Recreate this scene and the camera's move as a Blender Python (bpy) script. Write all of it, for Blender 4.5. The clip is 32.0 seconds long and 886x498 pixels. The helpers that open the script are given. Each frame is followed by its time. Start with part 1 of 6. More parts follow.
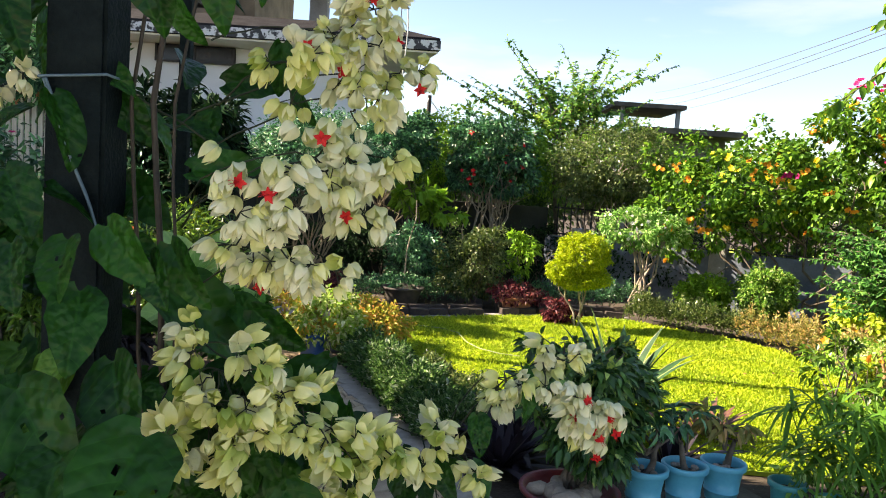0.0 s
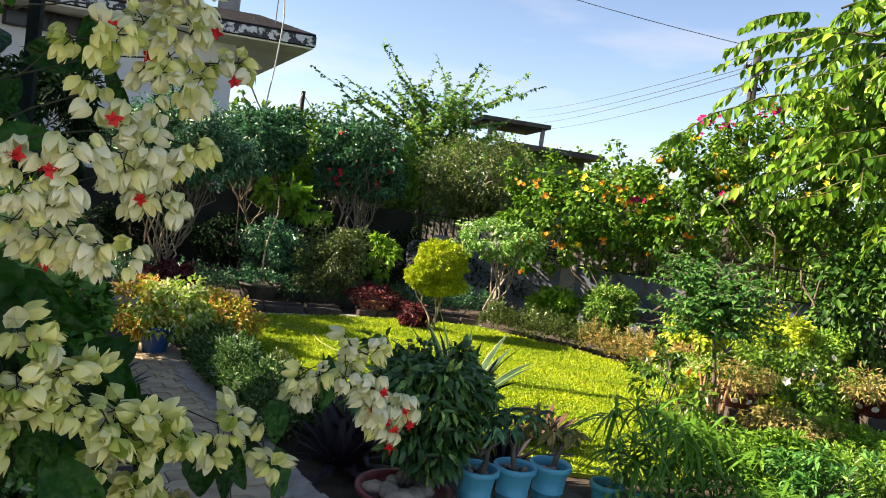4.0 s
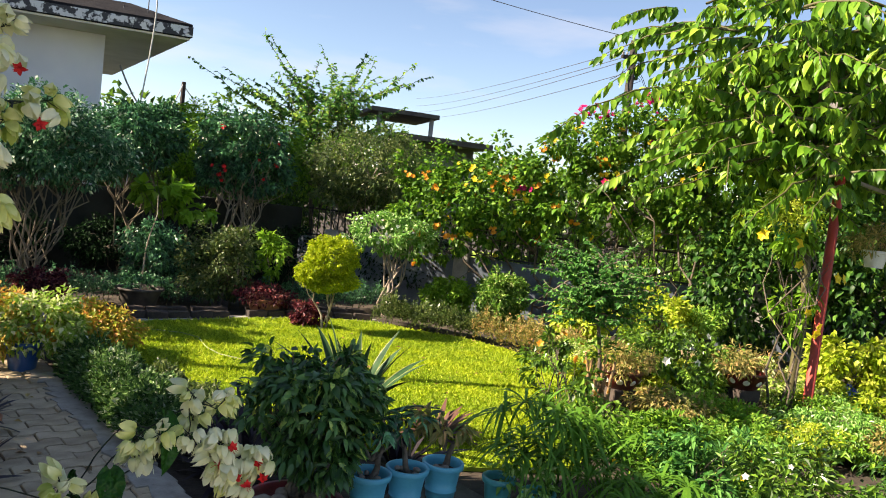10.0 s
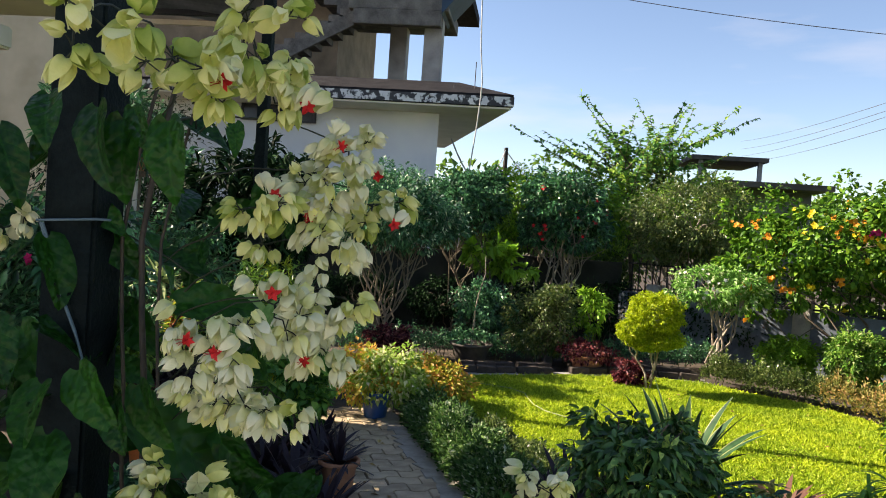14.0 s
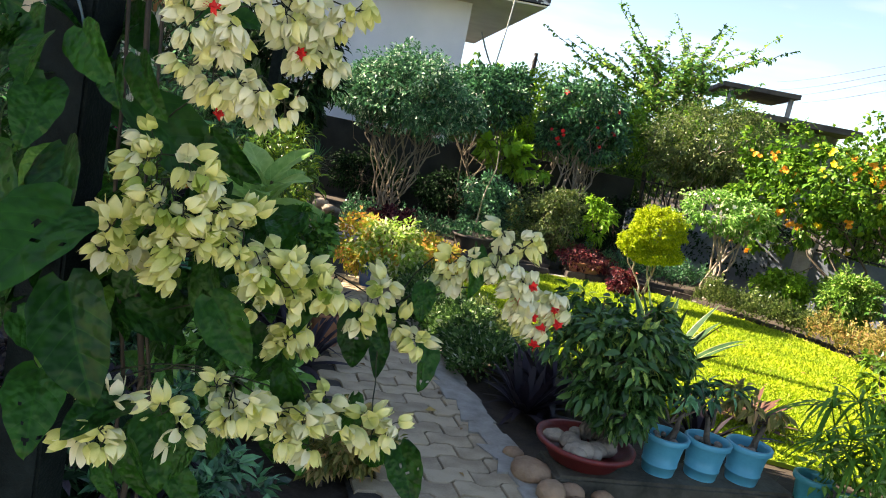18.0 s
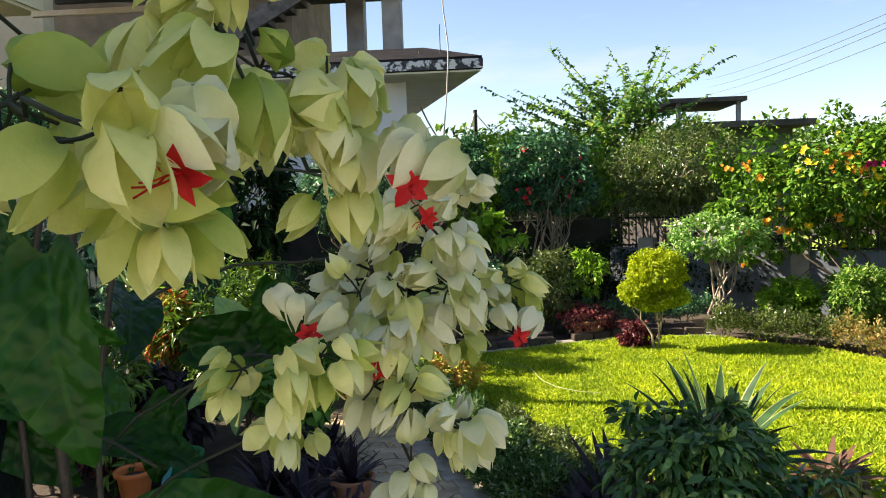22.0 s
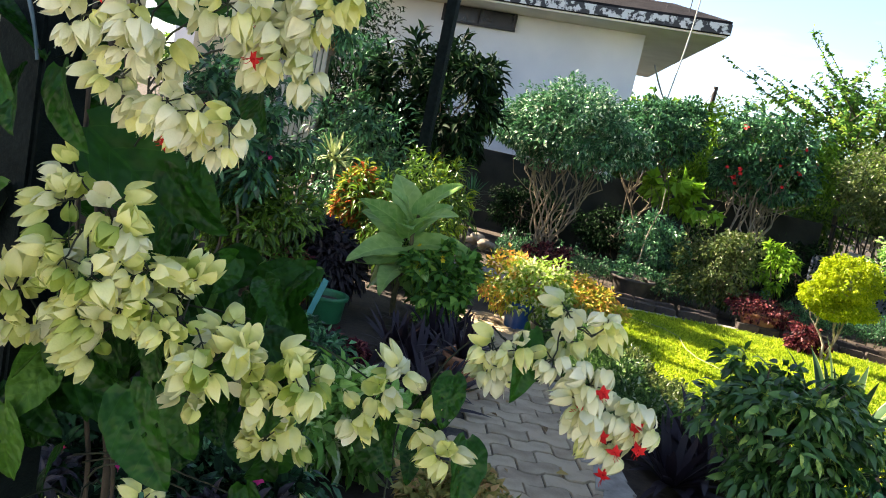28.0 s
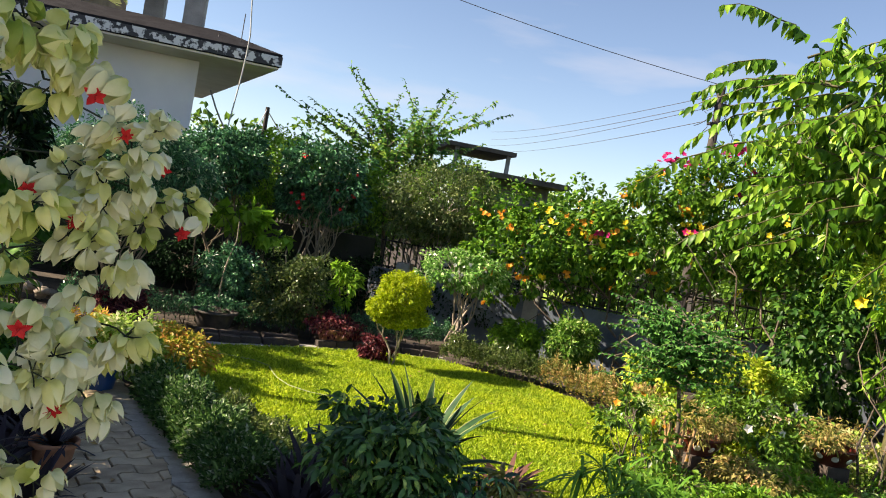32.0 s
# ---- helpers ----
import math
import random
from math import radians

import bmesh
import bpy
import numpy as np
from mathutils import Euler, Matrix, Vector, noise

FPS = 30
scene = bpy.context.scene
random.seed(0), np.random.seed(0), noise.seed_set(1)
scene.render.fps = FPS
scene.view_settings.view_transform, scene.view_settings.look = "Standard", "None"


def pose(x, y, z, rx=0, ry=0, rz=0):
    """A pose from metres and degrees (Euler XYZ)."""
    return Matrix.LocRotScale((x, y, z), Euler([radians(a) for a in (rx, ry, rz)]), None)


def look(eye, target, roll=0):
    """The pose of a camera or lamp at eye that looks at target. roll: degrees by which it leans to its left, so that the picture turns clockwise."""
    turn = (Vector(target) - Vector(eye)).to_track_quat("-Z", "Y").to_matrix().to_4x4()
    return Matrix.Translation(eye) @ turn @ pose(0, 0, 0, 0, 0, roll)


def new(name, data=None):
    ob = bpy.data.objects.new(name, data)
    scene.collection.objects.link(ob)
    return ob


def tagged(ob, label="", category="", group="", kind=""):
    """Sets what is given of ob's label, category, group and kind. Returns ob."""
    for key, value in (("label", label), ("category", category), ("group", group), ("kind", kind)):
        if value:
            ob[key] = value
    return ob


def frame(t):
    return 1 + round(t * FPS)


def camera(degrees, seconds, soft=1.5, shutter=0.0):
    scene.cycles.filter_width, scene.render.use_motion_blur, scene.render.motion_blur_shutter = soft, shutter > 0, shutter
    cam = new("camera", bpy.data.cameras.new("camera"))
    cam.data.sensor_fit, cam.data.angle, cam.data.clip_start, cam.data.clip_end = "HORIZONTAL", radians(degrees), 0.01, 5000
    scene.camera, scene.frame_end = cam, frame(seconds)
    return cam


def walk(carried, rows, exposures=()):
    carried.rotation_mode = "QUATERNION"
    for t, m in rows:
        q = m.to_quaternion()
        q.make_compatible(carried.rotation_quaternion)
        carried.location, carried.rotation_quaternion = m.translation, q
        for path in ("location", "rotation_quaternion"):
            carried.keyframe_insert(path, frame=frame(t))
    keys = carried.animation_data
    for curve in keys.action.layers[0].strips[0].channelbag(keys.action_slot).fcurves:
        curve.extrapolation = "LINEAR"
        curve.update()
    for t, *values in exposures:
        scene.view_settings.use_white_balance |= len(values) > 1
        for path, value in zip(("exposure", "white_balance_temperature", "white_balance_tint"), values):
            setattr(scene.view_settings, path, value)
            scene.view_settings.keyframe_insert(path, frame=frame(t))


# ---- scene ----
cam = camera(61.0, 32.0, 1.0)
PATH = [
    (0, (0.0, 0.0, 1.468), (-0.001, 1.992, 1.294), 3.8),
    (0.5, (0.0, -0.005, 1.438), (-0.011, 1.984, 1.221), 5.6),
    (1, (0.006, -0.007, 1.42), (-0.05, 1.971, 1.133), 7.3),
    (1.5, (0.017, -0.01, 1.415), (-0.067, 1.978, 1.211), 8.2),
    (2, (0.032, -0.011, 1.421), (0.001, 1.979, 1.231), 8.9),
    (2.5, (0.066, -0.004, 1.437), (0.056, 1.988, 1.256), 7.7),
    (3, (0.111, -0.003, 1.438), (0.191, 1.99, 1.291), 8.0),
    (3.5, (0.114, -0.015, 1.459), (0.307, 1.973, 1.36), 8.2),
    (4, (0.075, -0.048, 1.471), (0.42, 1.918, 1.342), 8.2),
    (4.5, (0.057, -0.055, 1.473), (0.494, 1.89, 1.303), 7.0),
    (6.5, (0.194, -0.046, 1.551), (0.774, 1.867, 1.484), 6.8),
    (7, (0.243, -0.029, 1.56), (0.747, 1.905, 1.487), 6.6),
    (7.5, (0.237, 0.013, 1.552), (0.649, 1.969, 1.467), 6.5),
    (8, (0.266, -0.016, 1.563), (0.728, 1.928, 1.474), 6.5),
    (8.5, (0.284, -0.038, 1.568), (0.942, 1.849, 1.489), 7.0),
    (9, (0.322, -0.055, 1.557), (1.119, 1.776, 1.445), 7.0),
    (9.5, (0.251, -0.044, 1.546), (1.047, 1.785, 1.401), 7.2),
    (10, (0.135, -0.017, 1.542), (0.748, 1.882, 1.417), 6.6),
    (10.5, (0.066, 0.023, 1.551), (0.563, 1.957, 1.443), 5.8),
    (11, (0.013, 0.066, 1.581), (0.415, 2.024, 1.514), 4.2),
    (11.5, (-0.026, 0.089, 1.61), (0.265, 2.067, 1.644), 3.2),
    (12, (-0.05, 0.079, 1.632), (0.152, 2.068, 1.678), 2.6),
    (12.5, (-0.013, 0.066, 1.648), (-0.019, 2.065, 1.703), 3.4),
    (13, (0.05, 0.04, 1.657), (-0.083, 2.035, 1.692), 3.5),
    (13.5, (0.091, 0.017, 1.618), (-0.104, 2.008, 1.623), 3.9),
    (14, (0.121, -0.002, 1.578), (-0.1, 1.985, 1.516), 4.0),
    (14.5, (0.126, -0.024, 1.562), (-0.08, 1.963, 1.466), 4.3),
    (16.5, (0.142, -0.025, 1.404), (-0.073, 1.949, 1.165), 9.4),
    (17, (0.147, -0.018, 1.373), (-0.076, 1.951, 1.105), 11.5),
    (17.5, (0.17, -0.031, 1.351), (-0.065, 1.938, 1.096), 12.2),
    (18, (0.174, -0.035, 1.382), (-0.034, 1.929, 1.07), 11.7),
    (18.5, (0.076, 0.017, 1.433), (-0.058, 1.984, 1.101), 11.7),
    (19, (-0.055, 0.103, 1.47), (0.104, 2.072, 1.156), 8.4),
    (19.5, (-0.1, 0.209, 1.535), (0.086, 2.172, 1.199), 5.3),
    (20, (-0.095, 0.311, 1.601), (-0.038, 2.291, 1.32), 3.1),
    (20.5, (-0.133, 0.35, 1.646), (-0.066, 2.338, 1.437), 2.5),
    (21, (-0.081, 0.383, 1.679), (-0.045, 2.373, 1.487), 2.1),
    (21.5, (-0.074, 0.411, 1.706), (-0.132, 2.401, 1.514), 0.3),
    (22, (-0.05, 0.397, 1.672), (-0.204, 2.385, 1.521), -1.8),
    (22.5, (-0.042, 0.367, 1.645), (-0.199, 2.357, 1.525), -1.0),
    (23, (-0.038, 0.333, 1.619), (-0.167, 2.326, 1.522), -0.2),
    (23.5, (-0.023, 0.326, 1.591), (-0.14, 2.32, 1.492), 0.4),
    (24, (-0.013, 0.335, 1.55), (-0.11, 2.328, 1.42), 1.6),
    (24.5, (-0.029, 0.301, 1.511), (-0.118, 2.292, 1.336), 2.3),
    (25, (-0.055, 0.266, 1.481), (-0.1, 2.254, 1.269), 3.8),
    (25.5, (-0.092, 0.221, 1.469), (-0.012, 2.207, 1.246), 4.7),
    (26, (-0.064, 0.182, 1.421), (0.0, 2.17, 1.207), 5.1),
    (26.5, (0.049, 0.187, 1.411), (-0.15, 2.159, 1.142), 9.6),
    (28.5, (0.264, 0.269, 1.409), (-0.405, 2.129, 1.098), 11.9),
    (29, (0.248, 0.263, 1.416), (-0.342, 2.147, 1.098), 13.0),
    (29.5, (0.218, 0.21, 1.425), (-0.283, 2.122, 1.119), 13.2),
    (30, (0.192, 0.14, 1.46), (-0.107, 2.101, 1.209), 14.2),
    (30.5, (0.125, 0.097, 1.513), (0.061, 2.085, 1.309), 14.2),
    (31, (0.107, 0.089, 1.565), (0.22, 2.082, 1.442), 13.9),
    (31.5, (0.098, 0.114, 1.603), (0.322, 2.101, 1.531), 13.5),
    (32, (0.049, 0.104, 1.631), (0.488, 2.055, 1.561), 9.9),
]
walk(cam, [(t, look(eye, target, roll)) for t, eye, target, roll in PATH],
     [(0, 2.15, 7800, 17), (2, 2.02, 7700, 17), (4, 1.74, 7600, 17), (9, 1.7, 7600, 17), (13, 1.5, 7300, 17), (17, 2.32, 7800, 17), (19, 2.1, 7700, 15),
      (23, 1.74, 7600, 16), (26, 2.07, 7900, 17), (29, 2.5, 7500, 17), (30.5, 1.84, 7600, 17), (32, 1.5, 7500, 17)])

# ---- light ----
SUN_AZ = radians(83)      # the sun stands to the left, a little beyond square to the view
SUN_EL = radians(35)
world = bpy.data.worlds.new("world")
scene.world = world
world.use_nodes = True
wn, wl = world.node_tree.nodes, world.node_tree.links
sky = wn.new("ShaderNodeTexSky")
sky.sky_type = "NISHITA"
sky.sun_disc = False
sky.sun_elevation = SUN_EL
sky.sun_rotation = -SUN_AZ
sky.air_density, sky.dust_density, sky.ozone_density = 0.9, 0.25, 3.2
wtc = wn.new("ShaderNodeTexCoord")
wmap = wn.new("ShaderNodeMapping")
wmap.inputs["Scale"].default_value = (1.5, 1.5, 7.0)
wl.new(wtc.outputs["Generated"], wmap.inputs["Vector"])
cloud = wn.new("ShaderNodeTexNoise")
cloud.inputs["Scale"].default_value, cloud.inputs["Detail"].default_value = 1.6, 7
wl.new(wmap.outputs[0], cloud.inputs["Vector"])
wr = wn.new("ShaderNodeValToRGB")
wr.color_ramp.elements[0].position, wr.color_ramp.elements[0].color = 0.56, (0, 0, 0, 1)
wr.color_ramp.elements[1].position, wr.color_ramp.elements[1].color = 0.75, (0.5, 0.5, 0.5, 1)
wl.new(cloud.outputs["Fac"], wr.inputs[0])
wmix = wn.new("ShaderNodeMix")
wmix.data_type = "RGBA"
wl.new(wr.outputs[0], wmix.inputs[0])
wl.new(sky.outputs[0], wmix.inputs[6])
wmix.inputs[7].default_value = (4.4, 4.6, 5.2, 1)
wl.new(wmix.outputs[2], wn["Background"].inputs[0])
wn["Background"].inputs[1].default_value = 0.072
sun = new("sun", bpy.data.lights.new("sun", "SUN"))
sun.data.energy, sun.data.angle, sun.data.color = 5.0, radians(0.5), (1.0, 0.93, 0.8)
sun.matrix_world = look((-math.sin(SUN_AZ) * math.cos(SUN_EL) * 50, math.cos(SUN_AZ) * math.cos(SUN_EL) * 50, math.sin(SUN_EL) * 50), (0, 0, 0))

# ---- materials ----
def material(name, rough=0.6, metal=0.0):
    m = bpy.data.materials.new(name)
    m.use_nodes = True
    b = m.node_tree.nodes["Principled BSDF"]
    b.inputs["Roughness"].default_value = rough
    b.inputs["Metallic"].default_value = metal
    return m, m.node_tree.nodes, m.node_tree.links, b


def ramp(nodes, stops):
    r = nodes.new("ShaderNodeValToRGB")
    while len(r.color_ramp.elements) < len(stops):
        r.color_ramp.elements.new(0.5)
    for e, (p, c) in zip(r.color_ramp.elements, stops):
        e.position, e.color = p, (*c, 1)
    return r


def leaf_material(name, stops, glow=0.3, rough=0.45, vein=0.0):
    """Leaves: a colour of its own for each leaf, fine mottling, light shining through."""
    m, n, l, b = material(name, rough)
    geo = n.new("ShaderNodeNewGeometry")
    noise_t = n.new("ShaderNodeTexNoise")
    noise_t.inputs["Scale"].default_value = 60
    noise_t.inputs["Detail"].default_value = 3
    tc = n.new("ShaderNodeTexCoord")
    l.new(tc.outputs["Object"], noise_t.inputs["Vector"])
    mixv = n.new("ShaderNodeMath")
    mixv.operation = "MULTIPLY_ADD"
    l.new(noise_t.outputs["Fac"], mixv.inputs[0])
    mixv.inputs[1].default_value = 0.35
    add = n.new("ShaderNodeMath")
    add.operation = "SUBTRACT"
    l.new(geo.outputs["Random Per Island"], add.inputs[0])
    add.inputs[1].default_value = 0.17
    l.new(add.outputs[0], mixv.inputs[2])
    r = ramp(n, stops)
    l.new(mixv.outputs[0], r.inputs[0])
    l.new(r.outputs[0], b.inputs["Base Color"])
    b.inputs["Specular IOR Level"].default_value = 0.22
    tr = n.new("ShaderNodeBsdfTranslucent")
    l.new(r.outputs[0], tr.inputs["Color"])
    mx = n.new("ShaderNodeMixShader")
    mx.inputs[0].default_value = glow
    l.new(b.outputs[0], mx.inputs[1])
    l.new(tr.outputs[0], mx.inputs[2])
    l.new(mx.outputs[0], n["Material Output"].inputs["Surface"])
    return m


def plain_material(name, a, c, scale=8.0, rough=0.7, metal=0.0, bump=0.2, fine=90.0, piece=0.0, detail=6):
    """A worn surface between two colours, blotched at two scales, with fine relief."""
    m, n, l, b = material(name, rough, metal)
    tc = n.new("ShaderNodeTexCoord")
    t1, t2 = n.new("ShaderNodeTexNoise"), n.new("ShaderNodeTexNoise")
    for t, s in ((t1, scale), (t2, fine)):
        t.inputs["Scale"].default_value = s
        t.inputs["Detail"].default_value = detail
        l.new(tc.outputs["Object"], t.inputs["Vector"])
    mixv = n.new("ShaderNodeMath")
    mixv.operation = "MULTIPLY_ADD"
    l.new(t2.outputs["Fac"], mixv.inputs[0])
    mixv.inputs[1].default_value = 0.45
    sub = n.new("ShaderNodeMath")
    sub.operation = "MULTIPLY_ADD"
    l.new(t1.outputs["Fac"], sub.inputs[0])
    sub.inputs[1].default_value = 1.3
    sub.inputs[2].default_value = -0.4
    l.new(sub.outputs[0], mixv.inputs[2])
    last = mixv.outputs[0]
    if piece:
        info = n.new("ShaderNodeObjectInfo")
        p = n.new("ShaderNodeMath")
        p.operation = "MULTIPLY_ADD"
        l.new(info.outputs["Random"], p.inputs[0])
        p.inputs[1].default_value = piece
        l.new(last, p.inputs[2])
        last = p.outputs[0]
    r = ramp(n, [(0.15, a), (0.85, c)])
    l.new(last, r.inputs[0])
    l.new(r.outputs[0], b.inputs["Base Color"])
    bp = n.new("ShaderNodeBump")
    bp.inputs["Strength"].default_value = bump
    bp.inputs["Distance"].default_value = 0.01
    l.new(t2.outputs["Fac"], bp.inputs["Height"])
    l.new(bp.outputs[0], b.inputs["Normal"])
    return m


M_LEAF_DARK = leaf_material("leaf_dark", [(0, (0.0078, 0.039, 0.0169)), (0.6, (0.0338, 0.143, 0.0546)), (1, (0.143, 0.377, 0.156))], 0.2)
# deep shade among the back shrubs and under the vine is in this colour
M_LEAF_PAINTED_SHADE = leaf_material("leaf_painted_shade", [(0, (0.002, 0.008, 0.003)), (0.6, (0.008, 0.027, 0.01)), (1, (0.028, 0.075, 0.024))], 0.1, 0.6)
M_LEAF_TREE = leaf_material("leaf_tree", [(0, (0.025, 0.085, 0.008)), (0.6, (0.095, 0.24, 0.02)), (1, (0.25, 0.42, 0.045))], 0.33)
M_LEAF_MID = leaf_material("leaf_mid", [(0, (0.030, 0.075, 0.008)), (0.6, (0.085, 0.190, 0.020)), (1, (0.190, 0.340, 0.035))])
M_LEAF_BRIGHT = leaf_material("leaf_bright", [(0, (0.090, 0.200, 0.012)), (0.6, (0.190, 0.400, 0.030)), (1, (0.340, 0.550, 0.060))], 0.4)
M_LEAF_LIME = leaf_material("leaf_lime", [(0, (0.19, 0.31, 0.015)), (0.6, (0.42, 0.52, 0.04)), (1, (0.64, 0.67, 0.12))], 0.4)
M_LEAF_PALE = leaf_material("leaf_pale", [(0, (0.07, 0.2, 0.03)), (0.6, (0.18, 0.4, 0.07)), (0.85, (0.36, 0.58, 0.16)), (1, (0.75, 0.8, 0.5))], 0.25)
# the ramp's white end paints sky glints on glossy leaves
M_LEAF_GLINT = leaf_material("leaf_glint", [(0, (0.0162, 0.0702, 0.0297)), (0.6, (0.0567, 0.2093, 0.0837)), (0.86, (0.1755, 0.4185, 0.189)), (1, (0.81, 0.85, 0.675))], 0.2)
M_LEAF_FRESH = leaf_material("leaf_fresh", [(0, (0.09, 0.24, 0.03)), (0.6, (0.22, 0.43, 0.06)), (1, (0.44, 0.62, 0.1))], 0.42)
M_LEAF_OLIVE = leaf_material("leaf_olive", [(0, (0.03, 0.06, 0.014)), (0.6, (0.095, 0.155, 0.035)), (1, (0.22, 0.26, 0.085))])
M_LEAF_BROWN = leaf_material("leaf_brown", [(0, (0.12, 0.15, 0.035)), (0.5, (0.31, 0.29, 0.08)), (0.85, (0.5, 0.38, 0.14)), (1, (0.6, 0.34, 0.16))], 0.35)
M_LEAF_TOPIARY = leaf_material("leaf_topiary", [(0, (0.18, 0.28, 0.008)), (0.6, (0.36, 0.46, 0.015)), (1, (0.56, 0.6, 0.04))], 0.35)
M_LEAF_FICUS = leaf_material("leaf_ficus", [(0, (0.0125, 0.05625, 0.01125)), (0.6, (0.05, 0.15, 0.03)), (0.9, (0.1375, 0.2875, 0.0625)), (1, (0.5, 0.625, 0.125))], 0.25, 0.32)
M_LEAF_PURPLE = leaf_material("leaf_purple", [(0, (0.012, 0.012, 0.014)), (0.6, (0.03, 0.022, 0.03)), (1, (0.06, 0.05, 0.05))], 0.1)
M_LEAF_RED = leaf_material("leaf_red", [(0, (0.03, 0.008, 0.012)), (0.6, (0.13, 0.02, 0.034)), (1, (0.42, 0.14, 0.12))], 0.25)
M_LEAF_GOLD = leaf_material("leaf_gold", [(0, (0.2, 0.3, 0.03)), (0.45, (0.46, 0.44, 0.06)), (0.8, (0.6, 0.38, 0.08)), (1, (0.6, 0.24, 0.07))], 0.35)
M_GRASS = leaf_material("grass", [(0, (0.18, 0.28, 0.012)), (0.5, (0.41, 0.53, 0.03)), (1, (0.64, 0.68, 0.07))], 0.34, 0.55)
M_LEAF_FEATHER = leaf_material("leaf_feather", [(0, (0.05, 0.17, 0.04)), (0.6, (0.15, 0.34, 0.07)), (1, (0.4, 0.56, 0.1))], 0.42)
M_LEAF_CLIP = leaf_material("leaf_clip", [(0, (0.04, 0.12, 0.015)), (0.6, (0.12, 0.28, 0.035)), (0.9, (0.3, 0.46, 0.08)), (1, (0.6, 0.66, 0.3))], 0.3)
M_LEAF_DEEP = leaf_material("leaf_deep", [(0, (0.008, 0.035, 0.007)), (0.6, (0.035, 0.115, 0.018)), (1, (0.12, 0.25, 0.035))], 0.25)
M_LEAF_MORINGA = leaf_material("leaf_moringa", [(0, (0.02, 0.09, 0.015)), (0.6, (0.065, 0.22, 0.04)), (1, (0.17, 0.38, 0.08))], 0.3)
M_LEAF_BROAD = leaf_material("leaf_broad", [(0, (0.03, 0.1, 0.008)), (0.55, (0.11, 0.26, 0.02)), (1, (0.3, 0.47, 0.05))], 0.3, 0.4)
M_BLADE = leaf_material("blade", [(0, (0.03, 0.1, 0.012)), (0.6, (0.095, 0.24, 0.024)), (1, (0.24, 0.4, 0.055))], 0.3)
M_LEAF_PAINTED_SHADE.node_tree.nodes["Principled BSDF"].inputs["Specular IOR Level"].default_value = 0.06
for glossy in (M_LEAF_DARK, M_LEAF_GLINT, M_LEAF_OLIVE, M_LEAF_MID, M_LEAF_FICUS):
    glossy.node_tree.nodes["Principled BSDF"].inputs["Specular IOR Level"].default_value = 0.5
    glossy.node_tree.nodes["Principled BSDF"].inputs["Roughness"].default_value = 0.34
M_BARK = plain_material("bark", (0.05, 0.038, 0.026), (0.2, 0.16, 0.12), 20, 0.85, 0, 0.6)
M_BARK_PALE = plain_material("bark_pale", (0.18, 0.14, 0.1), (0.4, 0.34, 0.27), 20, 0.8, 0, 0.5)
M_BARK_TAN = plain_material("bark_tan", (0.09, 0.07, 0.045), (0.22, 0.18, 0.12), 20, 0.85, 0, 0.5)
M_BARK_MID = plain_material("bark_mid", (0.13, 0.1, 0.065), (0.3, 0.25, 0.18), 20, 0.85, 0, 0.5)
M_STEM = plain_material("stem", (0.06, 0.05, 0.02), (0.12, 0.11, 0.04), 30, 0.6, 0, 0.3)
M_SOIL = plain_material("soil", (0.018, 0.013, 0.009), (0.075, 0.055, 0.036), 6, 0.95, 0, 0.8, 40)
M_TURF = plain_material("turf", (0.12, 0.2, 0.015), (0.3, 0.42, 0.03), 5, 0.9, 0, 0.6, 60)
M_PAVER = plain_material("paver", (0.23, 0.165, 0.1), (0.5, 0.395, 0.255), 9, 0.85, 0, 0.5, 120, 0.4)
M_JOINT = plain_material("joint", (0.03, 0.028, 0.022), (0.08, 0.07, 0.055), 20, 0.95, 0, 0.5)
M_CONCRETE = plain_material("concrete", (0.2, 0.19, 0.18), (0.42, 0.4, 0.37), 3, 0.85, 0, 0.4, 60)
M_WHITEWALL = plain_material("white_wall", (0.62, 0.64, 0.68), (0.8, 0.8, 0.82), 1.2, 0.8, 0, 0.1)
M_SOFFIT = plain_material("soffit_paint", (0.55, 0.51, 0.42), (0.72, 0.68, 0.58), 2, 0.8, 0, 0.1)
M_ROOF = plain_material("roof_dark", (0.007, 0.007, 0.009), (0.026, 0.026, 0.029), 5, 0.8, 0, 0.4)
# blue-grey wall colour, lowered to hold the creeper's shade
M_BLUEWALL = plain_material("blue_grey_wall", (0.06, 0.08, 0.105), (0.17, 0.2, 0.24), 2.5, 0.85, 0, 0.3, 50)
M_POST = plain_material("post_paint", (0.002, 0.005, 0.005), (0.01, 0.017, 0.017), 30, 0.7, 0.0, 0.3, 200)
for flat in (M_POST, M_ROOF):
    flat.node_tree.nodes["Principled BSDF"].inputs["Specular IOR Level"].default_value = 0.08
M_FENCE = plain_material("fence_iron", (0.008, 0.009, 0.01), (0.03, 0.03, 0.032), 20, 0.6, 0.3, 0.2)
M_RED = plain_material("red_paint", (0.3, 0.03, 0.02), (0.48, 0.07, 0.045), 12, 0.55, 0, 0.2)
M_BLUEPOT = plain_material("blue_plastic", (0.06, 0.38, 0.5), (0.1, 0.48, 0.6), 10, 0.4, 0, 0.03)
M_REDFLOWER = leaf_material("red_corolla", [(0, (0.5, 0.01, 0.015)), (1, (0.7, 0.03, 0.03))], 0.2, 0.5)

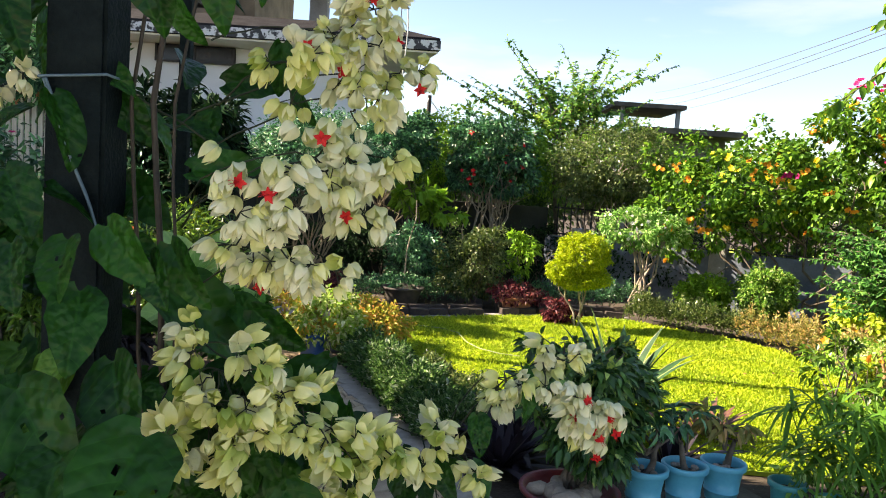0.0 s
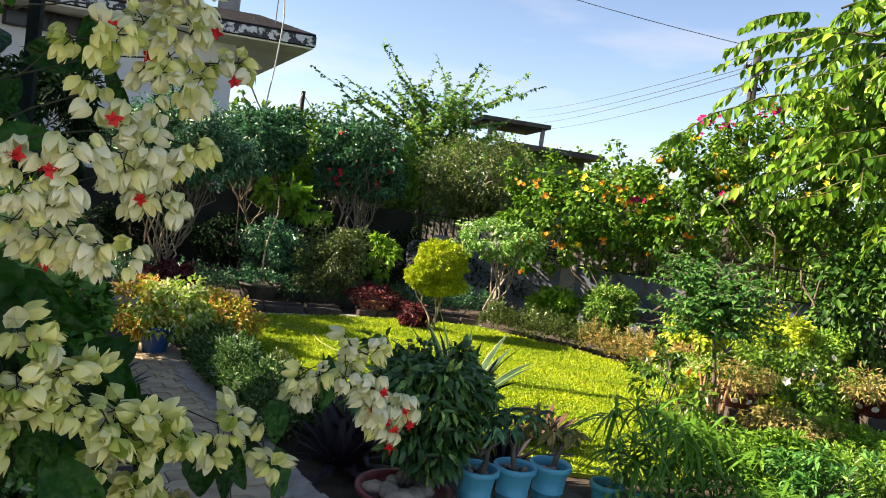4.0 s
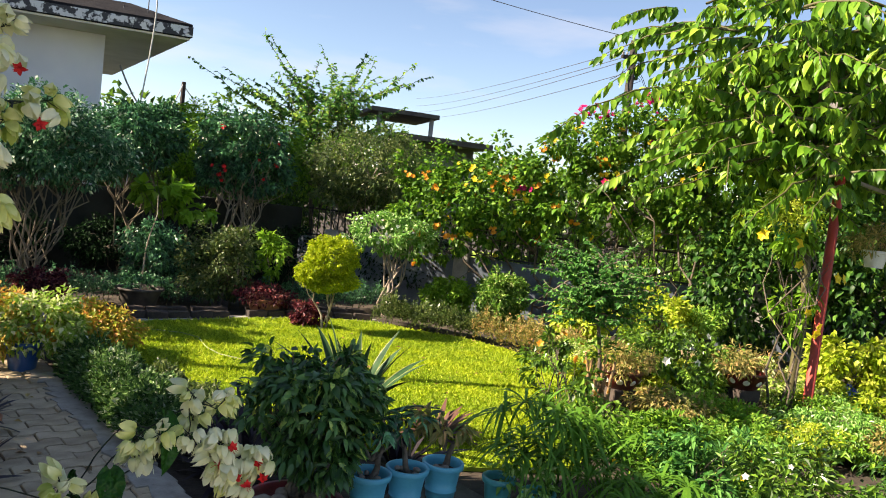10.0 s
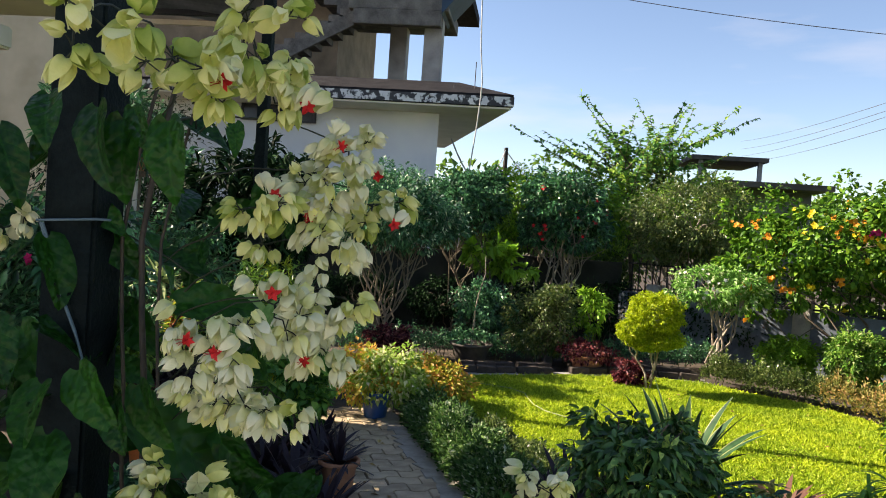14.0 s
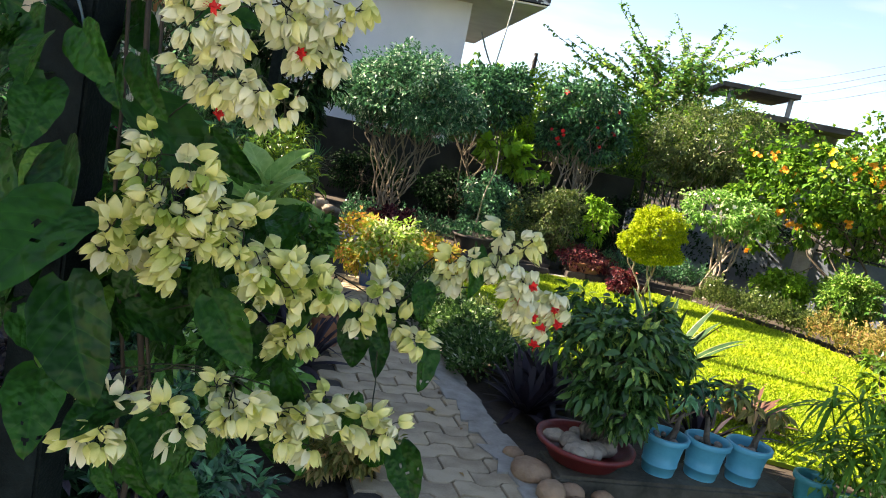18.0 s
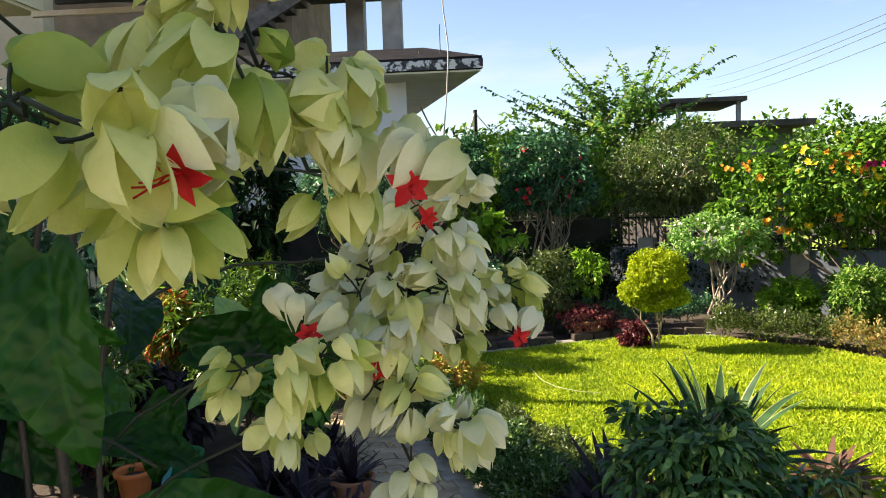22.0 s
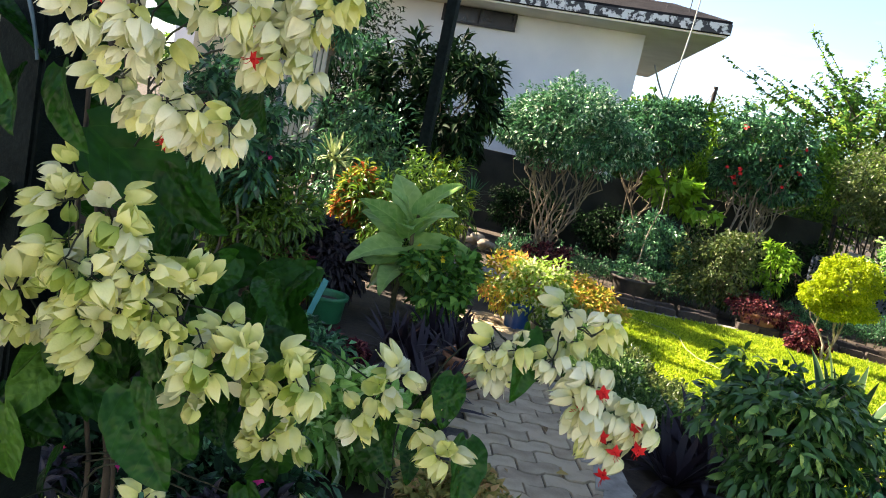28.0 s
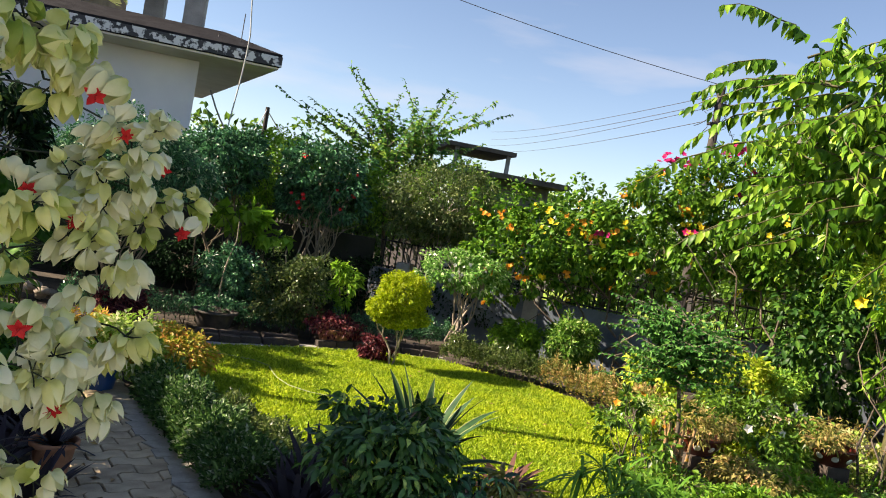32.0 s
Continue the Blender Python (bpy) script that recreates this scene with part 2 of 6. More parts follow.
FL_YELLOW = leaf_material("yellow_petal", [(0, (.7, .5, .02)), (1, (.85, .68, .05))], .35)
FL_ORANGE = leaf_material("orange_petal", [(0, (.75, .25, .02)), (1, (.85, .4, .05))], .35)
FL_PINK = leaf_material("magenta_bract", [(0, (.42, .012, .09)), (1, (.68, .03, .2))], .35)
FL_WHITE = leaf_material("white_petal", [(0, (.72, .7, .6)), (1, (.85, .83, .76))], .3)

def patchy(mat, scale, low, high):
    """Broad patches of darker and lighter growth laid over a leaf colour."""
    n, l = mat.node_tree.nodes, mat.node_tree.links
    b = n["Principled BSDF"]
    src = b.inputs["Base Color"].links[0].from_socket
    tc, t = n.new("ShaderNodeTexCoord"), n.new("ShaderNodeTexNoise")
    t.inputs["Scale"].default_value, t.inputs["Detail"].default_value = scale, 5
    l.new(tc.outputs["Object"], t.inputs["Vector"])
    r = ramp(n, [(0.36, low), (0.64, high)])
    l.new(t.outputs["Fac"], r.inputs[0])
    mix = n.new("ShaderNodeMix")
    mix.data_type, mix.blend_type = "RGBA", "MULTIPLY"
    mix.inputs[0].default_value = 1.0
    l.new(src, mix.inputs[6])
    l.new(r.outputs[0], mix.inputs[7])
    for node in n:
        if node.type in ("BSDF_PRINCIPLED", "BSDF_TRANSLUCENT"):
            l.new(mix.outputs[2], node.inputs[0])


patchy(M_GRASS, 2.2, (0.72, 0.82, 0.9), (1.0, 1.0, 0.9))

# ---- builders ----
DENSE = 2.6    # leaves per crown, against the numbers given below

def mesh_of(name, verts, faces, mats, smooth=False, slots=None):
    me = bpy.data.meshes.new(name)
    verts, faces = np.asarray(verts, np.float32), np.asarray(faces, np.int32)
    k = faces.shape[1]
    me.vertices.add(len(verts))
    me.vertices.foreach_set("co", verts.ravel())
    me.loops.add(faces.size)
    me.loops.foreach_set("vertex_index", faces.ravel())
    me.polygons.add(len(faces))
    me.polygons.foreach_set("loop_start", np.arange(0, faces.size, k, dtype=np.int32))
    me.polygons.foreach_set("use_smooth", np.full(len(faces), smooth))
    if slots is not None:
        me.polygons.foreach_set("material_index", np.asarray(slots, np.int32))
    me.update(calc_edges=True)
    for m in (mats if isinstance(mats, (list, tuple)) else [mats]):
        me.materials.append(m)
    return me


def thing(name, label, category, group="", kind="", at=(0, 0, 0)):
    ob = tagged(new(name), label, category, group, kind)
    ob.empty_display_size = 0.1
    ob.location = at
    return ob


def under(ob, parent, label=""):
    """Hang ob, built in the parent's own coordinates, under it."""
    ob.parent = parent
    return tagged(ob, label)


def part(name, bm, mat, parent, label="", smooth=False):
    me = bpy.data.meshes.new(name)
    bm.normal_update()
    bm.to_mesh(me)
    bm.free()
    me.materials.append(mat)
    if smooth:
        me.polygons.foreach_set("use_smooth", np.full(len(me.polygons), True))
    return under(new(name, me), parent, label)


def box(bm, lo, hi, bevel=0.0, turn=0.0):
    r = bmesh.ops.create_cube(bm, size=1)
    lo, hi = Vector(lo), Vector(hi)
    m = Matrix.Translation((lo + hi) / 2) @ Matrix.Rotation(turn, 4, "Z") @ Matrix.Diagonal((*(hi - lo), 1))
    bmesh.ops.transform(bm, matrix=m, verts=r["verts"])
    if bevel:
        edges = list({e for v in r["verts"] for e in v.link_edges})
        bmesh.ops.bevel(bm, geom=edges, offset=bevel, segments=2, affect="EDGES")
    return bm


def boxes(*pairs, bevel=0.0):
    bm = bmesh.new()
    for lo, hi in pairs:
        box(bm, lo, hi, bevel)
    return bm


def lathe(profile, steps=28):
    """A turned body from (radius, height) pairs."""
    bm = bmesh.new()
    rings = []
    for r, z in profile:
        rings.append([bm.verts.new((r * math.cos(a), r * math.sin(a), z)) for a in (2 * math.pi * i / steps for i in range(steps))] if r > 1e-5 else [bm.verts.new((0, 0, z))])
    for a, b in zip(rings, rings[1:]):
        for i in range(steps):
            j = (i + 1) % steps
            if len(a) == 1 and len(b) == 1:
                continue
            if len(a) == 1:
                bm.faces.new((a[0], b[i], b[j]))
            elif len(b) == 1:
                bm.faces.new((a[i], a[j], b[0]))
            else:
                bm.faces.new((a[i], a[j], b[j], b[i]))
    return bm


def unit(v):
    return v / (np.linalg.norm(v, axis=-1, keepdims=True) + 1e-9)


def tubes(lines, sides=6):
    """Tapered tubes: lines of (points, radii). Returns verts and quads."""
    V, F, base = [], [], 0
    ang = np.arange(sides) * 2 * np.pi / sides
    for pts, rad in lines:
        pts, rad = np.asarray(pts, float), np.broadcast_to(np.asarray(rad, float), (len(pts),))
        d = unit(np.gradient(pts, axis=0))
        ref = np.array([0.31, 0.17, 0.94]) if abs(d[:, 2]).mean() < 0.85 else np.array([1.0, 0.1, 0.05])
        u = unit(np.cross(d, ref))
        w = np.cross(d, u)
        ring = pts[:, None] + rad[:, None, None] * (np.cos(ang)[None, :, None] * u[:, None] + np.sin(ang)[None, :, None] * w[:, None])
        V.append(ring.reshape(-1, 3))
        n = len(pts)
        i, j = np.meshgrid(np.arange(n - 1), np.arange(sides), indexing="ij")
        jn = (j + 1) % sides
        F.append(base + np.stack([i * sides + j, i * sides + jn, (i + 1) * sides + jn, (i + 1) * sides + j], -1).reshape(-1, 4))
        base += n * sides
    return np.concatenate(V), np.concatenate(F)


def bend(a, b, rng, wob=0.08, n=6, sag=0.0):
    """A wavering line from a to b."""
    a, b = np.asarray(a, float), np.asarray(b, float)
    t = np.linspace(0, 1, n)[:, None]
    p = a + (b - a) * t
    ln = np.linalg.norm(b - a)
    p[1:-1] += rng.normal(0, wob * ln / 2, (n - 2, 3))
    p[:, 2] -= sag * ln * (4 * t[:, 0] * (1 - t[:, 0]))
    return p


# leaf outlines: across, along, out of the leaf's plane
LEAF = {
    "oval": (np.array([[0, 0, 0], [-.5, .45, .1], [0, 1, -.12], [.5, .45, .1]]), np.array([[0, 2, 1], [0, 3, 2]])),
    "long": (np.array([[0, 0, 0], [-.5, .3, .08], [-.38, .65, .0], [0, 1, -.22], [.38, .65, .0], [.5, .3, .08], [0, .35, 0], [0, .68, -.07]]),
             np.array([[0, 6, 1], [1, 6, 2], [6, 7, 2], [2, 7, 3], [0, 5, 6], [5, 4, 6], [6, 4, 7], [7, 4, 3]])),
}
LEAF["ovate"] = (np.array([[0, 0, 0], [-.36, .16, .06], [-.5, .4, .07], [-.36, .7, .0], [0, 1, -.2], [.36, .7, .0], [.5, .4, .07], [.36, .16, .06], [0, .4, 0], [0, .7, -.06]]),
                 np.array([[0, 8, 1], [1, 8, 2], [2, 8, 9], [2, 9, 3], [3, 9, 4], [0, 7, 8], [7, 6, 8], [6, 9, 8], [6, 5, 9], [5, 4, 9]]))
seg = np.linspace(0, 1, 7)
bw = np.array([.6, .9, 1, .95, .8, .5, .03]) / 2
bz = np.zeros(7)
LEAF["blade"] = (np.concatenate([np.stack([-bw, seg, bz + .0], 1), np.stack([bw, seg, bz], 1)]),
                 np.array([f for i in range(6) for f in ((i, i + 7, i + 8), (i, i + 8, i + 1))]))


def leaf_cloud(P, D, N, L, W, kind="oval", droop=None):
    """Leaves at P, tips along D, faces towards N. Returns verts and triangles."""
    tv, tf = LEAF[kind]
    D = unit(D)
    S = unit(np.cross(D, N))
    N = np.cross(S, D)
    L, W = np.asarray(L)[:, None, None], np.asarray(W)[:, None, None]
    V = P[:, None] + tv[None, :, 0:1] * W * S[:, None] + tv[None, :, 1:2] * L * D[:, None] + tv[None, :, 2:3] * L * N[:, None]
    if droop is not None:
        y = tv[None, :, 1]
        V[..., 2] -= np.asarray(droop)[:, None] * L[..., 0] * y ** 2
    F = tf[None] + (np.arange(len(P)) * len(tv))[:, None, None]
    return V.reshape(-1, 3), F.reshape(-1, 3)


def clumps(rng, centre, radii, n, clump=0.25, shell=0.55, count=None, flat=0.0):
    """n points in clumps filling an uneven crown; also the outward direction of each."""
    radii = np.asarray(radii, float)
    k = count or max(6, int(n / 45))
    d = unit(rng.normal(size=(k, 3)))
    r = shell + (1 - shell) * rng.random(k) ** 0.6
    c = d * r[:, None] * (1 + 0.13 * rng.normal(size=(k, 1)))
    which = rng.randint(0, k, n)
    spread = clump * (0.6 + 0.8 * rng.random(k))[which][:, None]
    off = unit(rng.normal(size=(n, 3))) * spread * rng.random((n, 1)) ** 0.45
    p = (c[which] + off)
    out = unit(p * 0.6 + off / clump)
    return np.asarray(centre) + p * radii, out


def crown(name, rng, parent, mat, blobs, n, size, kind="oval", ratio=0.5, clump=0.25, shell=0.55, up=0.4, droop=0.3, count=None, label="", loose=0.45):
    """A crown of single leaves. blobs: (centre, radii) pairs in the parent's coordinates."""
    vols = np.array([np.prod(r) ** (2 / 3) for _, r in blobs])
    Vs, Fs, base = [], [], 0
    for (c, r), v in zip(blobs, vols):
        m = max(8, int(n * v / vols.sum()))
        P, out = clumps(rng, c, r, m, clump, shell, count)
        D = unit(out + rng.normal(0, 0.5, (m, 3)) - np.array([0, 0, droop]))
        N = unit(out * 0.6 + rng.normal(0, loose, (m, 3)) + np.array([0, 0, up + 0.3]))
        L = size * rng.uniform(0.65, 1.25, m)
        V, F = leaf_cloud(P, D, N, L, L * ratio * rng.uniform(0.8, 1.2, m), kind, np.full(m, 0.1))
        Vs.append(V), Fs.append(F + base)
        base += len(V)
    return under(new(name, mesh_of(name, np.concatenate(Vs), np.concatenate(Fs), mat, kind == "ovate")), parent, label)


FLOWER_MESH = {}


def flower_mesh(mat, petals, kind="oval"):
    """One open flower, one unit wide from heart to petal tip, facing +z."""
    key = (mat.name, petals, kind)
    if key not in FLOWER_MESH:
        th = np.arange(petals) * 2 * np.pi / petals
        D = np.stack([np.cos(th), np.sin(th), np.full(petals, .4)], 1)
        V, F = leaf_cloud(np.zeros((petals, 3)), D, np.repeat([[0, 0, 1.]], petals, 0), np.ones(petals), np.full(petals, .95), "oval")
        FLOWER_MESH[key] = mesh_of("blossom", V, F, mat)
    return FLOWER_MESH[key]


def flowers(name, rng, parent, mat, blobs, n, size, petals=5, label="", front=None, bunch=1):
    """Open flowers, each a part, over the outside of a crown."""
    for i in range(n):
        c, r = blobs[rng.randint(0, len(blobs))]
        d = unit(rng.normal(size=3) + (np.array(front) if front is not None else 0))
        p = np.asarray(c) + d * np.asarray(r) * rng.uniform(0.9, 1.08)
        for k in range(bunch):
            e = unit(d + rng.normal(0, .5, 3)) if k else d
            ob = new(name, flower_mesh(mat, petals))
            ob.parent = parent
            q = Vector(e + np.array([0, -.6, .2])).to_track_quat("Z", "Y").to_matrix().to_4x4()
            o = p + (rng.normal(0, size * .9, 3) if k else 0)
            ob.matrix_basis = Matrix.Translation(o) @ q @ Matrix.Rotation(rng.uniform(0, 6), 4, "Z") @ Matrix.Scale(size * rng.uniform(.6, 1.2), 4)


def stems(name, rng, parent, mat, lines, sides=6, label=""):
    V, F = tubes(lines, sides)
    return under(new(name, mesh_of(name, V, F, mat, True)), parent, label)


def shrub(name, label, category, base, blobs, mat, n, size, stem_count=5, spread=0.15, stem_r=0.015, bark=None, seed=1, kind="oval", ratio=0.5,
          clump=0.25, shell=0.55, flower=None, group="", droop=0.3, up=0.4, fork=3, count=None, loose=0.38):
    """A shrub or small tree: stems that rise from the ground, fork and carry a crown of leaves."""
    rng = np.random.RandomState(seed)
    top = thing(name, label, category, group, at=base)
    for i in range(stem_count):
        lines = []
        c, r = blobs[i % len(blobs)]
        c, r = np.asarray(c, float), np.asarray(r, float)
        a = np.array([*(rng.normal(0, spread, 2) * 0.5), -0.03])
        e = c + unit(rng.normal(size=3)) * r * 0.35
        main = bend(a, e, rng, 0.1, 7)
        lines.append((main, np.linspace(stem_r, stem_r * 0.45, 7)))
        for _ in range(fork):
            k = rng.randint(3, 6)
            lines.append((bend(main[k], c + unit(rng.normal(size=3) + (0, 0, .4)) * r * 0.85, rng, 0.12, 5), np.linspace(stem_r * 0.5, stem_r * 0.15, 5)))
        stems("stem" if stem_count > 1 else "trunk", rng, top, bark or M_BARK, lines)
    crown("crown", rng, top, mat, blobs, int(n * DENSE), size, kind, ratio, clump, shell, up, droop, count, loose=loose)
    if flower:
        fm, fn, fs, fl = flower
        flowers("blossom", rng, top, fm, blobs, fn, fs, 5, fl, front=(0, -0.8, 0.3))
    return top


def frond_tree(name, label, category, base, trunk, n, reach, rise, mat, leaf, ratio, seed, heights=(.5, 1), droop=.8, pairs=9, bark=None, trunk_r=.04, kind="long", group="", width=1.0, hang=0.0, scatter=0.0):
    """A tree of arching twigs that carry their leaves in two rows."""
    rng = np.random.RandomState(seed)
    top = thing(name, label, category, group, at=base)
    tp = np.asarray(trunk, float)
    stems("trunk", rng, top, bark or M_BARK, [(tp, np.linspace(trunk_r, trunk_r * .35, len(tp)))], 8)
    Vs, Fs, off = [], [], 0
    cum = np.linspace(0, 1, len(tp))
    for i in range(n):
        u = rng.uniform(*heights)
        s0 = np.array([np.interp(u, cum, tp[:, k]) for k in range(3)])
        s0 = s0 + np.clip(rng.normal(0, 1, 3), -1.4, 1.4) * np.array([scatter * width, scatter, scatter * .35])
        az = i * 2.39996 + rng.normal(0, .3)
        ln = rng.uniform(*reach)
        el = rng.uniform(*rise)
        d = np.array([math.cos(az) * math.cos(el) * width, math.sin(az) * math.cos(el), math.sin(el)])
        t = np.linspace(0, 1, 9)
        line = s0 + d * t[:, None] * ln + np.array([0, 0, -1]) * (hang * ln * t ** 2)[:, None] + rng.normal(0, .015 * ln, (9, 3)) * t[:, None]
        if i % 2 == 0:
            stems("branch", rng, top, bark or M_BARK, [(line, np.linspace(trunk_r * .28, .003, 9))], 5)
        else:
            stems("branch", rng, top, bark or M_BARK, [(line[3:], np.linspace(trunk_r * .18, .003, 6))], 4)
        m = pairs * 2
        q = np.clip(np.repeat(np.linspace(.18, 1, pairs), 2) + rng.normal(0, .04, m), .1, 1)
        P = np.stack([np.interp(q, t, line[:, k]) for k in range(3)], 1)
        ax = unit(line[-1] - line[0])
        sd = unit(np.cross(ax, [0, 0, 1.]))
        sg = np.where(np.arange(m) % 2 == 0, 1., -1.)[:, None]
        D = sd * sg * .9 + ax * .55 + np.array([0, 0, -droop]) * rng.uniform(.4, 1.4, (m, 1)) + rng.normal(0, .38, (m, 3))
        N = np.array([0, 0, 1.]) + sd * sg * .7 * droop + rng.normal(0, .5, (m, 3))
        L = leaf * rng.uniform(.55, 1.25, m) * (1.05 - .35 * q)
        V, F = leaf_cloud(P, D, N, L, L * ratio, kind, np.full(m, .12))
        Vs.append(V), Fs.append(F + off)
        off += len(V)
    under(new("crown", mesh_of("crown", np.concatenate(Vs), np.concatenate(Fs), mat, kind == "ovate")), top)
    return top

# ---- ground, lawn, path ----
rng0 = np.random.RandomState(5)


def sheet(name, outline, z, mat, label, category, kind="structure", thick=0.0, parent=None):
    bm = bmesh.new()
    f = bm.faces.new([bm.verts.new((x, y, z)) for x, y in outline])
    if f.normal.z < 0:
        f.normal_flip()
    if thick:
        r = bmesh.ops.extrude_face_region(bm, geom=[f])
        for v in r["geom"]:
            if isinstance(v, bmesh.types.BMVert):
                v.co.z -= thick
    me = bpy.data.meshes.new(name)
    bm.to_mesh(me)
    bm.free()
    me.materials.append(mat)
    ob = new(name, me)
    if parent:
        return under(ob, parent, label)
    return tagged(ob, label, category, "", kind)


sheet("ground", [(-400, -300), (400, -300), (400, 600), (-400, 600)], -0.03, M_SOIL, "dark bare garden soil between the beds", "ground")
LAWN = [(-0.5, 6.95), (-0.6, 7.85), (0.65, 8.45), (1.5, 8.75), (2.2, 8.75), (2.6, 8.35), (3.1, 8.0), (3.45, 7.5), (3.6, 6.6), (3.45, 5.6), (3.1, 4.7),
        (2.4, 4.0), (1.7, 4.05), (1.1, 4.45), (0.62, 4.85), (0.32, 5.25), (0.12, 5.65), (-0.12, 6.15), (-0.4, 6.65)]
lawn = sheet("lawn", LAWN, 0.0, M_TURF, "sunlit mown lawn of short yellow-green grass", "lawn", thick=0.025)


def inside(poly, x, y):
    ok = np.zeros(len(x), bool)
    for (x0, y0), (x1, y1) in zip(poly, poly[1:] + poly[:1]):
        hit = ((y0 > y) != (y1 > y)) & (x < (x1 - x0) * (y - y0) / (y1 - y0 + 1e-12) + x0)
        ok ^= hit
    return ok


def grass(name, poly, n, height, mat, label, seed, lo=None):
    rng = np.random.RandomState(seed)
    xs, ys = [p[0] for p in poly], [p[1] for p in poly]
    x, y = rng.uniform(min(xs), max(xs), n), rng.uniform(min(ys), max(ys), n)
    ok = inside(poly, x, y)
    x, y = x[ok], y[ok]
    m = len(x)
    P = np.stack([x, y, np.full(m, 0.0)], 1)
    D = np.stack([rng.normal(0, .7, m), rng.normal(0, .7, m), rng.uniform(.4, 1, m)], 1)
    N = unit(rng.normal(size=(m, 3)) * (1, 1, .3) + (0, 0, .6))
    L = height * rng.uniform(.6, 1.3, m)
    V, F = leaf_cloud(P, D, N, L, L * 0.28, "oval")
    return tagged(new(name, mesh_of(name, V, F, mat)), label, "grass", "", "stuff")


grass("grass", LAWN, 150000, 0.04, M_GRASS, "short yellow-green lawn grass blades", 3)

# the paved path runs away to the left between the beds
PATH_DIR = unit(np.array([-0.40, 0.916]))
PATH_SIDE = np.array([PATH_DIR[1], -PATH_DIR[0]])
PATH_START = np.array([0.70, 2.2])     # right edge of the pavers


def on_path(along, across):
    p = PATH_START + PATH_DIR * along - PATH_SIDE * across
    return p[0], p[1]


PATH_LEN, PATH_W = 4.5, 0.64
path_bed = sheet("path", [on_path(-1.2, -.14), on_path(PATH_LEN, -.14), on_path(PATH_LEN, PATH_W + .1), on_path(-1.2, PATH_W + .1)], -0.012, M_JOINT,
                 "narrow garden path of grey zigzag concrete pavers", "path")

# ---- house at the back ----
house = thing("house", "white two-storey house with dark sloping eaves and open concrete stairs", "house", at=(0, 0, 0))
EX, EY, EZ = -0.27, 12.35, 3.62


def prism(outline, z0, z1):
    bm = bmesh.new()
    lo = [bm.verts.new((x, y, z0)) for x, y in outline]
    hi = [bm.verts.new((x, y, z1)) for x, y in outline]
    bm.faces.new(lo[::-1]), bm.faces.new(hi)
    for i in range(len(outline)):
        j = (i + 1) % len(outline)
        bm.faces.new((lo[i], lo[j], hi[j], hi[i]))
    return bm


BX = -2.1
part("wall", prism([(-11, 13.2), (-1.58, 13.2), (-3.4, 20), (-11, 20)], -0.1, EZ - 0.08), M_WHITEWALL, house, "white-washed wall")
part("soffit", prism([(-11.5, EY + .03), (EX - .03, EY + .03), (BX - .03, 19), (-11.5, 19)], EZ - 0.075, EZ - 0.045), M_SOFFIT, house, "cream eave underside")
bm = bmesh.new()
a = [bm.verts.new(v) for v in ((-11.6, EY, EZ - 0.04), (EX, EY, EZ - 0.04), (BX, 19.1, EZ - 0.04), (-11.6, 19.1, EZ - 0.04))]
b = [bm.verts.new(v) for v in ((-11.6, EY, EZ + 0.16), (EX, EY, EZ + 0.16), (BX, 19.1, EZ + 0.16), (-11.6, 19.1, EZ + 0.16))]
c = [bm.verts.new(v) for v in ((-11.6, EY + 0.95, EZ + 0.5), (EX - 1.0, EY + 0.95, EZ + 0.5), (BX - 1.0, 19.1, EZ + 0.5), (-11.6, 19.1, EZ + 0.5))]
bm.faces.new(a[::-1]), bm.faces.new(c)
for i in range(4):
    j = (i + 1) % 4
    bm.faces.new((a[i], a[j], b[j], b[i])), bm.faces.new((b[i], b[j], c[j], c[i]))
part("roof", bm, M_ROOF, house, "dark weathered sloping eave")
part("upper_wall", boxes(((-11, 16.2, 4.1), (-4.3, 20, 7.0))), plain_material("bare_block", (.13, .095, .06), (.32, .24, .16), 2, .9), house, "unplastered brown upper wall")
part("side_wing", boxes(((-9, 11.4, -.1), (-6.8, 11.7, 5.4))), plain_material("wing_plaster", (0.36, 0.31, 0.2), (0.55, 0.49, 0.35), 2, 0.85, 0, 0.2), house, "cream plastered side wing")
# darker copy of the column concrete, with the stairwell's shade in its colour
M_SHADED_CONCRETE = plain_material("shaded_concrete", (.05, .047, .042), (.2, .185, .165), 4, .9, 0, .5, 40)
part("upper_roof", boxes(((-11.5, 14.6, 7.0), (-1.6, 20.5, 7.25))), M_ROOF, house, "dark projecting upper roof slab")
for x, y in ((-1.92, 14.3), (-2.75, 15.2)):
    part("column", boxes(((x - 0.17, y - 0.17, 4.05), (x + 0.17, y + 0.17, 7.0)), bevel=0.01), M_CONCRETE, house, "bare concrete column")

# ---- boundary wall on the right ----
WALL_A, WALL_B = np.array([1.6, 11.75]), np.array([10.5, 6.2])
wdir = unit(WALL_B - WALL_A)
wang = math.atan2(wdir[1], wdir[0])
wall_right = thing("garden_wall", "low blue-grey plastered boundary wall with pillars", "wall", kind="structure", at=(*WALL_A, 0))
wall_right.rotation_euler.z = wang
wl_len = float(np.linalg.norm(WALL_B - WALL_A))
part("wall_panel", boxes(((0, -0.07, -0.1), (wl_len, 0.07, 0.78)), bevel=0.01), M_BLUEWALL, wall_right)
for i in range(5):
    x = 0.55 + i * 2.05
    part("pillar", boxes(((x - 0.11, -0.11, -0.1), (x + 0.11, 0.11, 0.92)), bevel=0.012), M_CONCRETE, wall_right, "pale concrete pillar")
